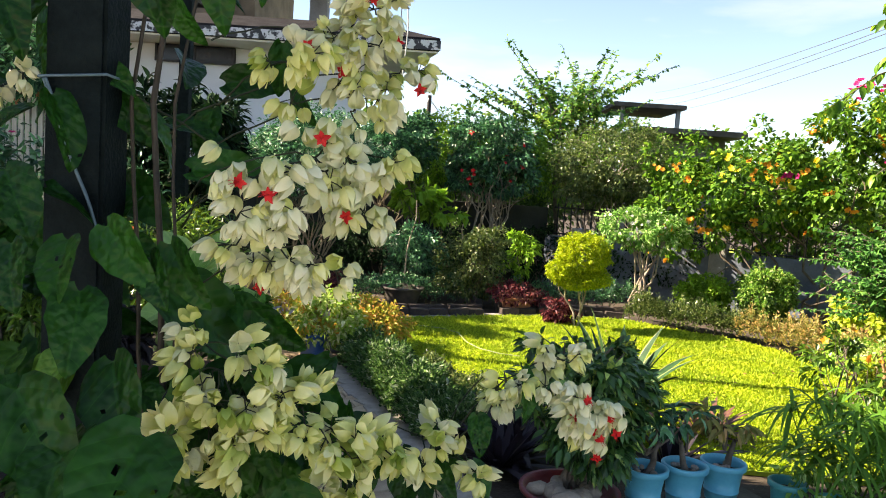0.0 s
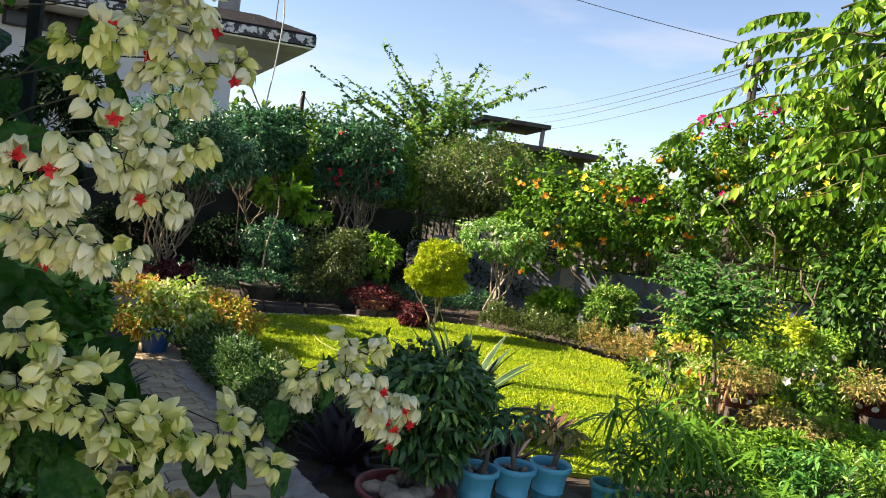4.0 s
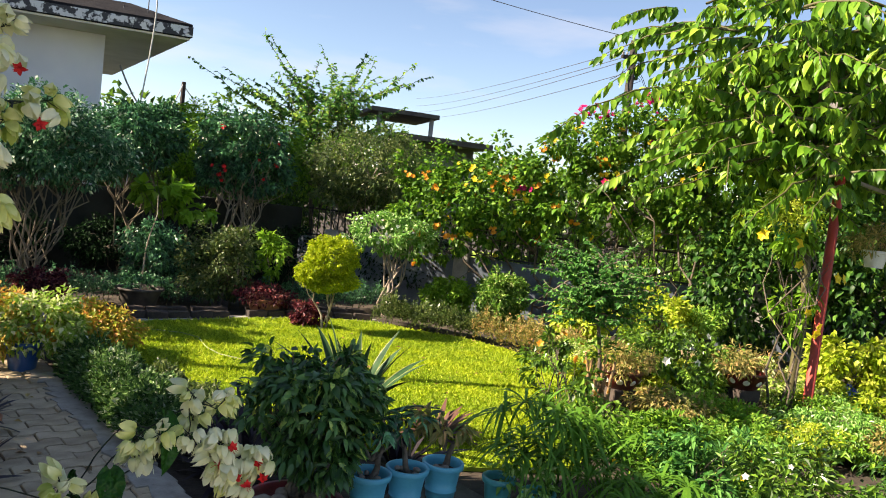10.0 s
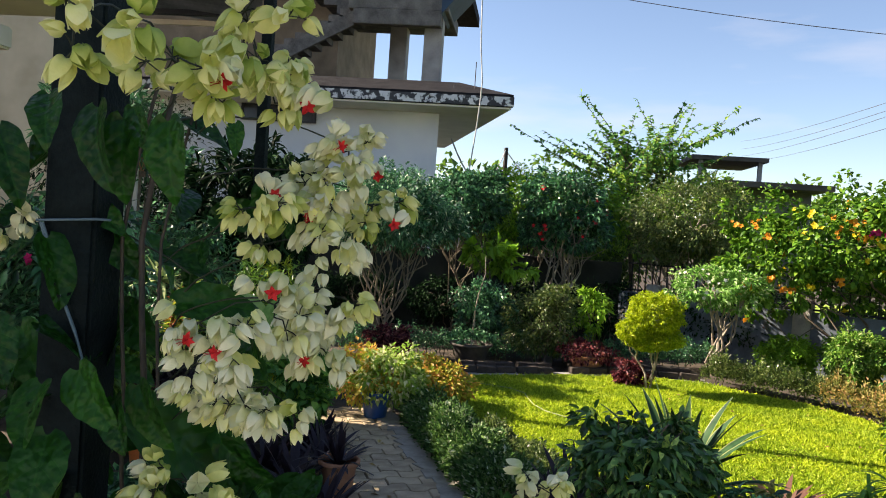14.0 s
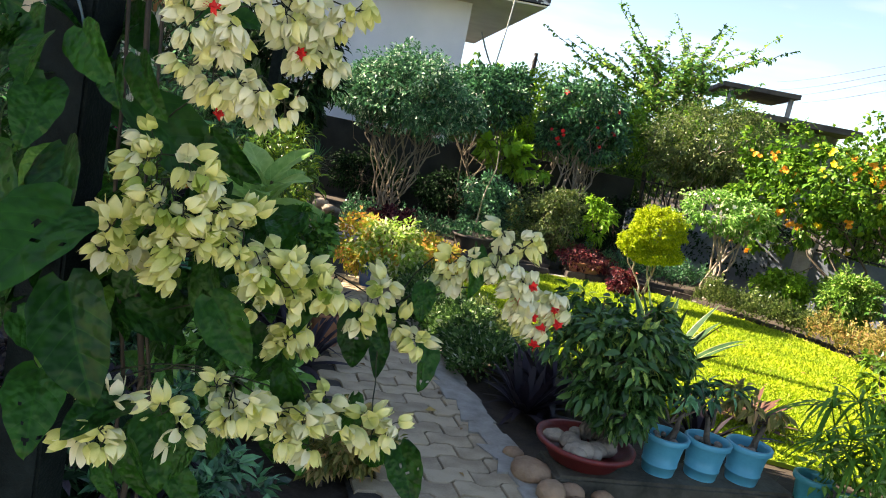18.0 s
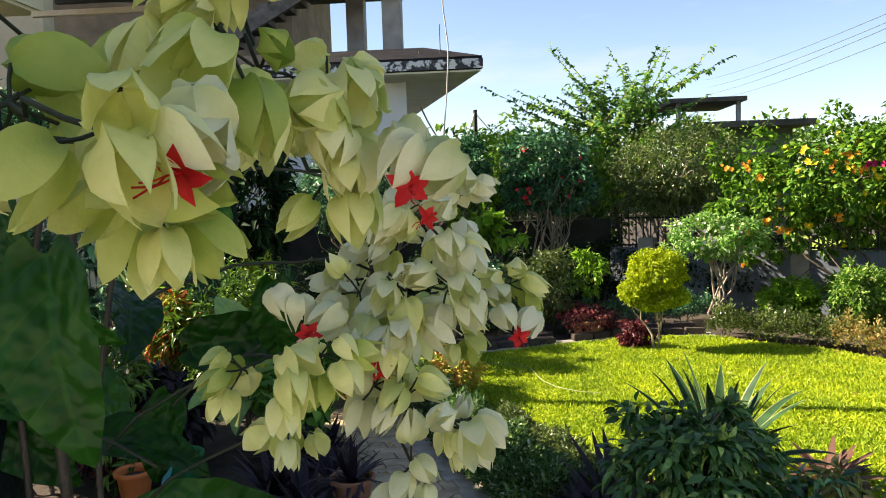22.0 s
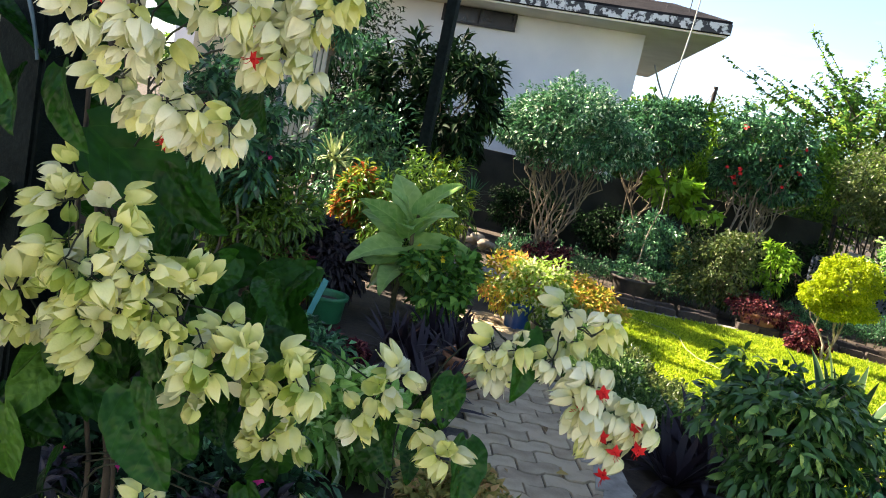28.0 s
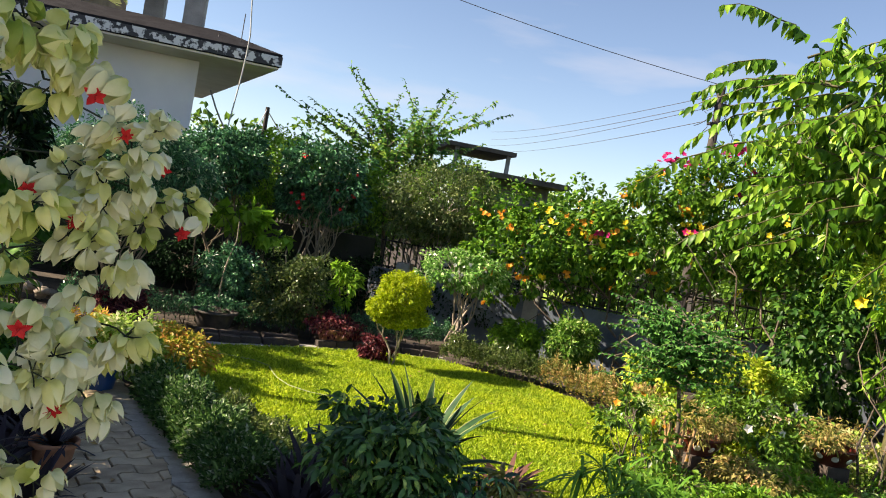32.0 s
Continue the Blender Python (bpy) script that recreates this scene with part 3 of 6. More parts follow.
fence = thing("iron_fence", "thin black iron fence standing on the boundary wall", "fence", at=(*WALL_A, 0))
fence.rotation_euler.z = wang
part("rail", boxes(((.1, -.012, .8), (6.6, .012, .825))), M_FENCE, fence)
part("rail", boxes(((.1, -.012, 1.2), (6.6, .012, 1.225))), M_FENCE, fence)
bar_bm = boxes(((-.008, -.008, .76), (.008, .008, 1.27)))
bar_me = bpy.data.meshes.new("bar")
bar_bm.to_mesh(bar_me)
bar_bm.free()
bar_me.materials.append(M_FENCE)
for i in range(58):
    under(new("bar", bar_me), fence).location.x = .16 + i * .11
sheet("outer_grass", [(2.2, 12.2), (4.6, 10.5), (13, 5.6), (20, 9), (16, 24), (5, 24)], -.012, M_TURF, "sunlit rough grass beyond the boundary wall", "grass")
wall_back = thing("back_wall", "dark boundary wall behind the shrubs, shade painted into its colour", "wall", kind="structure", at=(-6, 11.9, 0))
# near-black colour stands for the deep shade behind the stems
part("wall_panel", boxes(((-3, -0.08, -0.1), (7.6, 0.08, 1.2)), bevel=0.01), plain_material("shade_wall", (0.007, 0.009, 0.007), (0.04, 0.042, 0.036), 3, 0.95), wall_back)

# ---- post in front ----
post = thing("post", "black painted square steel pergola post, scuffed", "post", at=(-0.40, 0.835, 0))
part("shaft", boxes(((-0.032, -0.032, -0.05), (0.032, 0.032, 2.5)), bevel=0.004), M_POST, post)

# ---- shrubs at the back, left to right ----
# this bush's near-black leaf colour carries the shade by the house
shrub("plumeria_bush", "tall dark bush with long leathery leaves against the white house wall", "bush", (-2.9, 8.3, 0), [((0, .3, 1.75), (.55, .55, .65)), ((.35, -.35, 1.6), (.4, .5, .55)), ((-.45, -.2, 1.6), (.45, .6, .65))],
      M_LEAF_PAINTED_SHADE, 1900, .15, 6, .2, .022, seed=11, kind="ovate", ratio=.28, clump=.22)
shrub("tall_bush", "tall blue-green leafy bush below the house window", "bush", (-4.25, 8.1, 0), [((0, 0, 1.65), (.7, .6, .65)), ((.3, .2, 1.2), (.6, .5, .5))], M_LEAF_DARK, 1500, .12, 6, .2, .02, seed=163, kind="ovate", ratio=.35)
shrub("many_stemmed_shrub", "tall many-stemmed shrub, its round crown painted with white sky glints", "bush", (-1.8, 10.0, 0), [((0.05, 0, 1.76), (.8, .65, .52)), ((.5, .2, 1.62), (.6, .45, .36)), ((-.4, 0, 1.62), (.62, .45, .34))],
      M_LEAF_GLINT, 9000, .062, 22, .13, .013, M_BARK_MID, seed=12, clump=.17)
shrub("dark_shrub", "dense dark green shrub with small leaves", "bush", (-0.8, 11.2, 0), [((-.1, 0, 1.95), (.7, .55, .45)), ((.15, .1, 2.1), (.45, .4, .35))], M_LEAF_DARK, 3000, .075, 8, .25, .016, M_BARK_TAN, seed=13, clump=.17)
shrub("hibiscus_bush", "dark green hibiscus bush dotted with red flowers", "bush", (0.62, 11.4, 0), [((0, 0, 2.0), (.68, .6, .5)), ((.25, -.1, 1.62), (.5, .45, .3)), ((-.3, -.1, 1.6), (.35, .4, .28))], M_LEAF_DARK, 4200, .075, 14, .2, .017, M_BARK_PALE, seed=14, clump=.17,
      flower=(M_REDFLOWER, 14, .045, "red hibiscus flowers"))
shrub("round_bush", "broad rounded olive-green bush with tiny leaves", "bush", (2.45, 11.6, 0), [((.05, 0, 1.95), (.95, .7, .58)), ((-.35, -.1, 1.55), (.55, .5, .3)), ((.45, -.1, 1.6), (.5, .5, .3))], M_LEAF_OLIVE, 6200, .055, 12, .35, .017, M_BARK_PALE, seed=15, clump=.15)
frond_tree("feathery_tree", "slender young tree with airy upswept sprays of green leaves", "tree", (1.9, 13.2, 0), [(0, 0, -.05), (.05, 0, .8), (-.05, 0, 1.6), (.05, 0, 2.3), (0, 0, 2.9)], 84, (.55, 1.4), (.4, 1.35), M_LEAF_FEATHER, .12, .55, 16,
           heights=(.62, 1), droop=.1, pairs=30, trunk_r=.045, width=1.6, scatter=.24)

# ---- middle distance ----
shrub("topiary", "yellow-green duranta clipped into a round ball over a lower tier", "topiary", (1.49, 8.1, 0), [((.02, 0, .8), (.25, .25, .205)), ((-.2, -.06, .62), (.15, .16, .11)), ((.12, -.05, .55), (.17, .16, .08)), ((-.05, -.1, .5), (.15, .14, .06))],
      M_LEAF_TOPIARY, 7500, .03, 3, .03, .013, M_BARK_PALE, seed=20, shell=.95, clump=.12, count=420, loose=.3)
shrub("white_flowered_tree", "small standard tree with a pale domed crown and bare crooked trunk", "tree", (2.51, 9.5, 0), [((-.2, 0, 1.06), (.4, .38, .24)), ((.22, .1, 1.0), (.38, .35, .26))], M_LEAF_PALE, 1800, .06, 6, .06, .017, M_BARK_PALE, seed=21, clump=.2, flower=(FL_WHITE, 26, .028, ""))
for i, (x, y, r, h, m) in enumerate(((3.3, 9.4, .28, .26, M_LEAF_BRIGHT), (3.97, 9.15, .31, .34, M_LEAF_CLIP))):
    shrub("round_shrub", "low clipped round shrub", "bush", (x, y, 0), [((0, 0, h), (r, r, h))], m, 2600, .055, 4, .1, .01, seed=30 + i, group="clipped shrubs by the wall", shell=.8, clump=.2, count=110)
shrub("potted_ficus", "bushy weeping fig with dark glossy leaves in the red bowl", "plant", (.64, 3.3, 0.11), [((.04, .08, .42), (.29, .26, .19)), ((.05, .1, .58), (.24, .22, .13)), ((.12, .0, .28), (.2, .18, .13))], M_LEAF_FICUS, 1500, .062, 5, .06, .018, seed=40, kind="ovate", ratio=.4, droop=.6, shell=.45, clump=.32, loose=.55)
frond_tree("small_leaved_tree", "young tree with fine layered green leaves beside the lawn", "tree", (3.05, 4.9, 0), [(0, 0, -.05), (0, 0, .5), (-.08, 0, .9), (-.12, 0, 1.25)], 170, (.22, .5), (-.15, .5), M_LEAF_MORINGA, .052, .5, 41,
           heights=(.58, 1), droop=.2, pairs=22, trunk_r=.02, scatter=.1)
WALL_MOUND = [((-1.7, .6, 1.35), (.7, .5, .8)), ((-.8, .3, 1.65), (.85, .55, .75)), ((.1, -.1, 1.95), (.9, .6, .8)), ((.9, -.6, 2.15), (.9, .6, .85)), ((1.8, -1.2, 2.15), (1.0, .7, .9)), ((2.9, -1.8, 1.8), (1.0, .7, 1.0))]
shrub("flowering_creeper", "wild flowering creeper mounded over the boundary wall", "creeper", (4.9, 9.5, 0), WALL_MOUND, M_LEAF_TREE, 10500, .08, 12, .6, .02, seed=42, clump=.15, kind="ovate", ratio=.6)
frond_tree("broad_leaved_tree", "light green tree with arching sprays of hanging oval leaves", "tree", (5.22, 5.3, 0), [(0, 0, -.05), (.03, 0, 1.0), (-.08, 0, 1.9), (-.12, 0, 2.6), (-.2, 0, 3.6)], 240, (.55, 1.35), (-.2, .75), M_LEAF_BROAD, .13, .52, 43,
           heights=(.6, 1), droop=1.3, pairs=24, bark=M_STEM, trunk_r=.045, hang=.42, scatter=.5, width=1.2, kind="ovate")



# ---- pavers of the path ----
def zigzag(q):
    """The wavering long joint between two rows of pavers, -1 to 1 over one paver's length."""
    q = (q + .25) % 1.0
    return np.interp(q, [0, .17, .33, .67, .83, 1], [1, 1, -1, -1, 1, 1])


def paver_mesh(length, pitch, phase, h=0.04, amp=0.016):
    bm = bmesh.new()
    xs = sorted({-.5, .5} | {round(k / 2 + d - phase, 4) for k in range(-3, 4) for d in (-.08, .08) if -.5 < k / 2 + d - phase < .5})
    gap = 0.0035
    edge = [(x * (length - 2 * gap), amp * float(zigzag(x + phase))) for x in xs]
    ring = [(x, y - pitch / 2 + gap) for x, y in edge] + [(x, y + pitch / 2 - gap) for x, y in edge[::-1]]
    top = [bm.verts.new((x * .972, y * .96, 0)) for x, y in ring]
    mid = [bm.verts.new((x, y, -.005)) for x, y in ring]
    bot = [bm.verts.new((x, y, -h)) for x, y in ring]
    bm.faces.new(top)
    n = len(ring)
    for a, b in ((mid, top), (bot, mid)):
        for i in range(n):
            k = (i + 1) % n
            bm.faces.new((a[i], a[k], b[k], b[i]))
    me = bpy.data.meshes.new("paver")
    bm.to_mesh(me)
    bm.free()
    me.materials.append(M_PAVER)
    return me


PL, PP = 0.212, 0.116
paver_me = [paver_mesh(PL, PP, 0.0), paver_mesh(PL, PP, 0.5)]
rngp = np.random.RandomState(8)
turn_path = math.atan2(-PATH_SIDE[1], -PATH_SIDE[0]) + math.pi
for i in range(-9, int(PATH_LEN / PP)):
    for j in range(6):
        across = (j + 0.5 * (i % 2)) * PL - .02
        if across > PATH_W or across < -.05:
            continue
        x, y = on_path(i * PP + 0.07, across)
        p = new("paver", paver_me[i % 2])
        p.parent = path_bed
        p.location = (x, y, rngp.uniform(-0.004, 0.004))
        p.rotation_euler = (rngp.normal(0, .01), rngp.normal(0, .01), turn_path + rngp.normal(0, .008))
edge_mat = plain_material("cement_edge", (0.24, 0.22, 0.18), (0.42, 0.39, 0.33), 12, 0.9, 0, 0.6, 60)
kerb = thing("path_kerb", "rough cement edging strip along the path", "kerb", kind="structure")
bm = bmesh.new()
for i in range(34):
    a0 = i * PATH_LEN / 34
    c = [on_path(a0, 0.05 + rngp.uniform(-.05, .02)), on_path(a0 + PATH_LEN / 34 + .002, 0.05 + rngp.uniform(-.05, .02)), on_path(a0 + PATH_LEN / 34 + .002, -0.12 + rngp.uniform(-.025, .02)), on_path(a0, -0.12 + rngp.uniform(-.025, .02))]
    t = [bm.verts.new((x, y, rngp.uniform(.006, .012))) for x, y in c]
    b = [bm.verts.new((x, y, -.03)) for x, y in c]
    bm.faces.new(t[::-1])
    for k in range(4):
        bm.faces.new((t[k], t[(k + 1) % 4], b[(k + 1) % 4], b[k]))
part("edging", bm, edge_mat, kerb)

# ---- the flowering vine on the post ----
def vine_leaf_material(name, dark, light, glow=0.12):
    m, n, l, b = material(name, 0.4)
    b.inputs["Specular IOR Level"].default_value = 0.22
    tc = n.new("ShaderNodeTexCoord")
    sep = n.new("ShaderNodeSeparateXYZ")
    l.new(tc.outputs["Object"], sep.inputs[0])

    def mth(op, a, c, d=None):
        k = n.new("ShaderNodeMath")
        k.operation = op
        for i, v in enumerate((a, c, d)):
            if v is None:
                continue
            if isinstance(v, (int, float)):
                k.inputs[i].default_value = v
            else:
                l.new(v, k.inputs[i])
        return k.outputs[0]

    ax = mth("ABSOLUTE", sep.outputs["X"], 0.0)
    bent = mth("MULTIPLY_ADD", mth("POWER", ax, 1.25), -1.5, sep.outputs["Y"])
    saw = mth("PINGPONG", mth("MULTIPLY", bent, 5.0), 0.5)
    vein = mth("LESS_THAN", saw, 0.03)
    rib = mth("LESS_THAN", ax, 0.012)
    lines = mth("MAXIMUM", vein, rib)
    noise_t = n.new("ShaderNodeTexNoise")
    noise_t.inputs["Scale"].default_value = 7
    noise_t.inputs["Detail"].default_value = 6
    l.new(tc.outputs["Object"], noise_t.inputs["Vector"])
    info = n.new("ShaderNodeObjectInfo")
    f = mth("MULTIPLY_ADD", info.outputs["Random"], 0.55, mth("MULTIPLY_ADD", noise_t.outputs["Fac"], 1.1, -0.45))
    r = ramp(n, [(0.05, dark), (0.95, light)])
    l.new(f, r.inputs[0])
    mix = n.new("ShaderNodeMix")
    mix.data_type = "RGBA"
    l.new(mth("MULTIPLY", lines, 0.16), mix.inputs[0])
    l.new(r.outputs[0], mix.inputs[6])
    mix.inputs[7].default_value = (light[0] * 1.6, light[1] * 1.5, light[2] * 1.6, 1)
    l.new(mix.outputs[2], b.inputs["Base Color"])
    bp = n.new("ShaderNodeBump")
    bp.inputs["Strength"].default_value = 0.4
    bp.inputs["Distance"].default_value = 0.02
    quilt = n.new("ShaderNodeTexNoise")
    quilt.inputs["Scale"].default_value = 4
    quilt.inputs["Detail"].default_value = 2
    l.new(tc.outputs["Object"], quilt.inputs["Vector"])
    l.new(mth("MULTIPLY_ADD", mth("SMOOTH_MIN", saw, 0.3, 0.2), 0.3, mth("MULTIPLY", quilt.outputs["Fac"], 2.0)), bp.inputs["Height"])
    l.new(bp.outputs[0], b.inputs["Normal"])
    tr = n.new("ShaderNodeBsdfTranslucent")
    l.new(mix.outputs[2], tr.inputs["Color"])
    mx = n.new("ShaderNodeMixShader")
    mx.inputs[0].default_value = glow
    l.new(b.outputs[0], mx.inputs[1])
    l.new(tr.outputs[0], mx.inputs[2])
    l.new(mx.outputs[0], n["Material Output"].inputs["Surface"])
    return m


M_VINE = vine_leaf_material("vine_leaf_dark", (0.004, 0.036, 0.003), (0.024, 0.12, 0.011), 0.2)
M_VINE_YOUNG = vine_leaf_material("vine_leaf_young", (0.03, 0.11, 0.012), (0.1, 0.24, 0.03), 0.3)


def bract_material(name, stops, glow):
    m, n, l, b = material(name, 0.6)
    tc = n.new("ShaderNodeTexCoord")
    info = n.new("ShaderNodeObjectInfo")
    noise_t = n.new("ShaderNodeTexNoise")
    noise_t.inputs["Scale"].default_value = 1.4
    noise_t.inputs["Detail"].default_value = 5
    l.new(tc.outputs["Object"], noise_t.inputs["Vector"])
    a = n.new("ShaderNodeMath")
    a.operation = "MULTIPLY_ADD"
    l.new(info.outputs["Random"], a.inputs[0])
    a.inputs[1].default_value = 0.6
    l.new(noise_t.outputs["Fac"], a.inputs[2])
    sub = n.new("ShaderNodeMath")
    sub.operation = "SUBTRACT"
    l.new(a.outputs[0], sub.inputs[0])
    sub.inputs[1].default_value = 0.3
    r = ramp(n, stops)
    sep = n.new("ShaderNodeSeparateXYZ")
    l.new(tc.outputs["Object"], sep.inputs[0])
    tip = n.new("ShaderNodeMath")
    tip.operation = "MULTIPLY_ADD"
    l.new(sep.outputs["Z"], tip.inputs[0])
    tip.inputs[1].default_value = 0.5
    l.new(sub.outputs[0], tip.inputs[2])
    dip = n.new("ShaderNodeMath")
    dip.operation = "SUBTRACT"
    l.new(tip.outputs[0], dip.inputs[0])
    dip.inputs[1].default_value = 0.18
    l.new(dip.outputs[0], r.inputs[0])
    l.new(r.outputs[0], b.inputs["Base Color"])
    wave = n.new("ShaderNodeTexNoise")
    wave.inputs["Scale"].default_value = 9
    l.new(tc.outputs["Object"], wave.inputs["Vector"])
    bp = n.new("ShaderNodeBump")
    bp.inputs["Strength"].default_value = 0.25
    bp.inputs["Distance"].default_value = 0.002
    l.new(wave.outputs["Fac"], bp.inputs["Height"])
    l.new(bp.outputs[0], b.inputs["Normal"])
    tr = n.new("ShaderNodeBsdfTranslucent")
    l.new(r.outputs[0], tr.inputs["Color"])
    mx = n.new("ShaderNodeMixShader")
    mx.inputs[0].default_value = glow
    l.new(b.outputs[0], mx.inputs[1])
    l.new(tr.outputs[0], mx.inputs[2])
    l.new(mx.outputs[0], n["Material Output"].inputs["Surface"])
    return m


M_BRACT_WHITE = bract_material("bract_white", [(0, (0.52, 0.57, 0.2)), (0.4, (0.75, 0.74, 0.42)), (1, (0.87, 0.85, 0.62))], 0.3)
M_BRACT_YELLOW = bract_material("bract_yellow", [(0, (0.56, 0.6, 0.15)), (0.5, (0.82, 0.81, 0.32)), (1, (0.9, 0.88, 0.5))], 0.3)
M_BRACT_GREEN = bract_material("bract_green", [(0, (0.28, 0.4, 0.06)), (0.5, (0.5, 0.58, 0.13)), (1, (0.72, 0.74, 0.28))], 0.35)
M_VINE_STEM = plain_material("vine_stem", (0.02, 0.016, 0.01), (0.06, 0.045, 0.028), 30, 0.7, 0, 0.4)
M_STALK = plain_material("flower_stalk", (0.01, 0.014, 0.005), (0.03, 0.04, 0.012), 40, 0.7, 0, 0.2)


def calyx_mesh(seed, mat, flare=0.0):
    """A lantern of five pointed papery bracts, one unit long, hanging from its stalk at the origin along +z. Below their middle the bracts
    meet in raised seams; above it they part into curled points."""
    rng = np.random.RandomState(seed)
    vs = np.array([0, .06, .17, .31, .46, .6, .74, .88, 1.0])
    rad = .84 * (np.array([.03, .24, .4, .47, .46, .4, .3, .17, .05]) + flare * np.array([0, 0, .01, .05, .13, .24, .38, .52, .66]))
    wid = np.array([1, 1, 1, 1, 1, .95, .77, .43, .02])
    wing = np.array([0, .08, .14, .15, .12, .06, .02, 0, 0])
    us = np.array([-1, -.62, -.25, .25, .62, 1])
    seam = 2 * np.pi * (np.arange(6) + rng.normal(0, .07, 6)) / 5
    seam[5] = seam[0] + 2 * np.pi
    swell = 1 + rng.normal(0, .07, 6)
    swell[5] = swell[0]
    V, F, base = [], [], 0
    for k in range(5):
        mid, half = (seam[k] + seam[k + 1]) / 2, (seam[k + 1] - seam[k]) / 2
        ang = mid + us[None] * half * wid[:, None]
        grow = swell[k] + (swell[k + 1] - swell[k]) * (us[None] + 1) / 2
        curl = 1 + rng.normal(0, .14) * np.array([0, 0, 0, 0, .2, .5, .9, 1.3, 1.8])[:, None]
        r = rad[:, None] * grow * curl * (1 + rng.normal(0, .03, (9, 1)) * np.sin(us[None] * 5 + rng.uniform(0, 6)) + wing[:, None] * np.abs(us[None]) ** 3 - .05 * (1 - us[None] ** 2))
        lift = 1 + rng.normal(0, .07) * np.clip(vs - .5, 0, 1)[:, None] * 2
        z = vs[:, None] * lift - .09 * np.abs(us[None]) ** 2 * np.array([0, 1, 1.2, 1, .7, .4, .2, 0, 0])[:, None]
        z = z + .02 * np.sin(us[None] * 4 + k) * np.array([0, 0, 0, 0, 0, .5, 1, 1, 0])[:, None]
        V.append(np.stack([r * np.cos(ang), r * np.sin(ang), z], -1).reshape(-1, 3))
        F += [(base + i * 6 + q, base + i * 6 + q + 1, base + (i + 1) * 6 + q + 1, base + (i + 1) * 6 + q) for i in range(8) for q in range(5)]
        base += 54
    return mesh_of("calyx", np.concatenate(V), F, mat, True)


CALYX = {m.name: [calyx_mesh(s, m, f) for s, f in ((1, .15), (2, .3), (3, .55), (4, .22), (5, .85), (6, .65))] for m in (M_BRACT_WHITE, M_BRACT_YELLOW, M_BRACT_GREEN)}


def corolla_mesh():
    """A red five-lobed star with long curved stamens."""
    rng = np.random.RandomState(3)
    Vs, Fs, base = [], [], 0
    th = np.arange(5) * 2 * np.pi / 5 + rng.normal(0, .12, 5)
    D = np.stack([np.cos(th), np.sin(th), np.full(5, .25)], 1)
    V, F = leaf_cloud(np.repeat([[0, 0, .2]], 5, 0), D, np.repeat([[0, 0, 1.]], 5, 0), rng.uniform(.8, 1.1, 5), np.full(5, .62), "long")
    F4 = np.concatenate([F, F[:, 2:3]], 1)
    tv, tf = tubes([(np.array([[0, 0, -.5], [0, 0, 0], [0, 0, .25]]), [.1, .12, .2])] + [(bend((0, 0, .2), (.4 * math.cos(a), .4 * math.sin(a), 1.5), rng, .1, 5), .03) for a in (.3, 1.2, 2.0)], 5)
    me = bpy.data.meshes.new("red_flower")
    me.from_pydata([tuple(v) for v in V] + [tuple(v) for v in tv], [], [tuple(f) for f in F] + [tuple(int(q) for q in f + len(V)) for f in tf])
    me.materials.append(M_REDFLOWER)
    return me


COROLLA = corolla_mesh()


def heart_leaf_mesh(seed, mat, holes=False, broad=.31, curl=.32):
    """A broad pointed leaf, one unit long along +y, quilted between its arched side veins, with a few eaten holes."""
    rng = np.random.RandomState(seed)
    nu, nv = 19, 27
    ys = np.linspace(0, 1, nv)
    w = broad * np.sin(np.pi * np.clip(ys * .93 + .04, 0, 1) ** .72) ** .8
    w[0], w[-1] = .07, .004
    us = np.linspace(-1, 1, nu)
    X = us[None] * w[:, None] * (1 + .035 * np.sin(ys * 23 + seed)[:, None] * np.abs(us[None]) ** 4)
    Y = ys[:, None] + 0 * X - .09 * (us[None] ** 2) * (1 - ys[:, None]) ** 3
    vein = Y - 1.5 * np.abs(X) ** 1.25
    Zq = .009 * np.abs(np.sin(vein * 5 * np.pi)) * (1 - np.abs(us[None]) ** 6)
    Zz = .14 * np.abs(X) / .36 - curl * (Y - .25) ** 2 * (Y > .25) + Zq + .03 * np.sin(7 * Y + seed) * us[None] ** 2 * np.sign(us[None])
    V = np.stack([X, Y, Zz], -1).reshape(-1, 3)
    gone = [(rng.uniform(.2, .85), rng.uniform(-.75, .75), rng.uniform(.018, .04)) for _ in range(4)] if holes else []
    F = []
    for i in range(nv - 1):
        for j in range(nu - 1):
            y0, u0 = (ys[i] + ys[i + 1]) / 2, (us[j] + us[j + 1]) / 2
            if all((y0 - a) ** 2 + ((u0 - c) * w[i]) ** 2 > r * r for a, c, r in gone):
                F.append((i * nu + j, i * nu + j + 1, (i + 1) * nu + j + 1, (i + 1) * nu + j))
    return mesh_of("leaf", V, F, mat, True)


VLEAF = [heart_leaf_mesh(s, M_VINE, s % 2 == 0) for s in (1, 2, 3, 4)]
VLEAF_SLIM = [heart_leaf_mesh(s, M_VINE, False, .25, .5) for s in (7, 8, 9, 10)]
VLEAF_YOUNG = [heart_leaf_mesh(s, M_VINE_YOUNG) for s in (5, 6)]
vine = thing("flowering_vine", "bleeding-heart vine with cream bracts and red flowers climbing the post", "vine", at=(0, 0, 0))
rngv = np.random.RandomState(21)


def aim(direction, up=(0, 0, 1), roll=0.0):
    """A turn that brings +z onto the direction."""
    q = Vector(direction).to_track_quat("Z", "Y")
    return q.to_matrix().to_4x4() @ Matrix.Rotation(roll, 4, "Z")


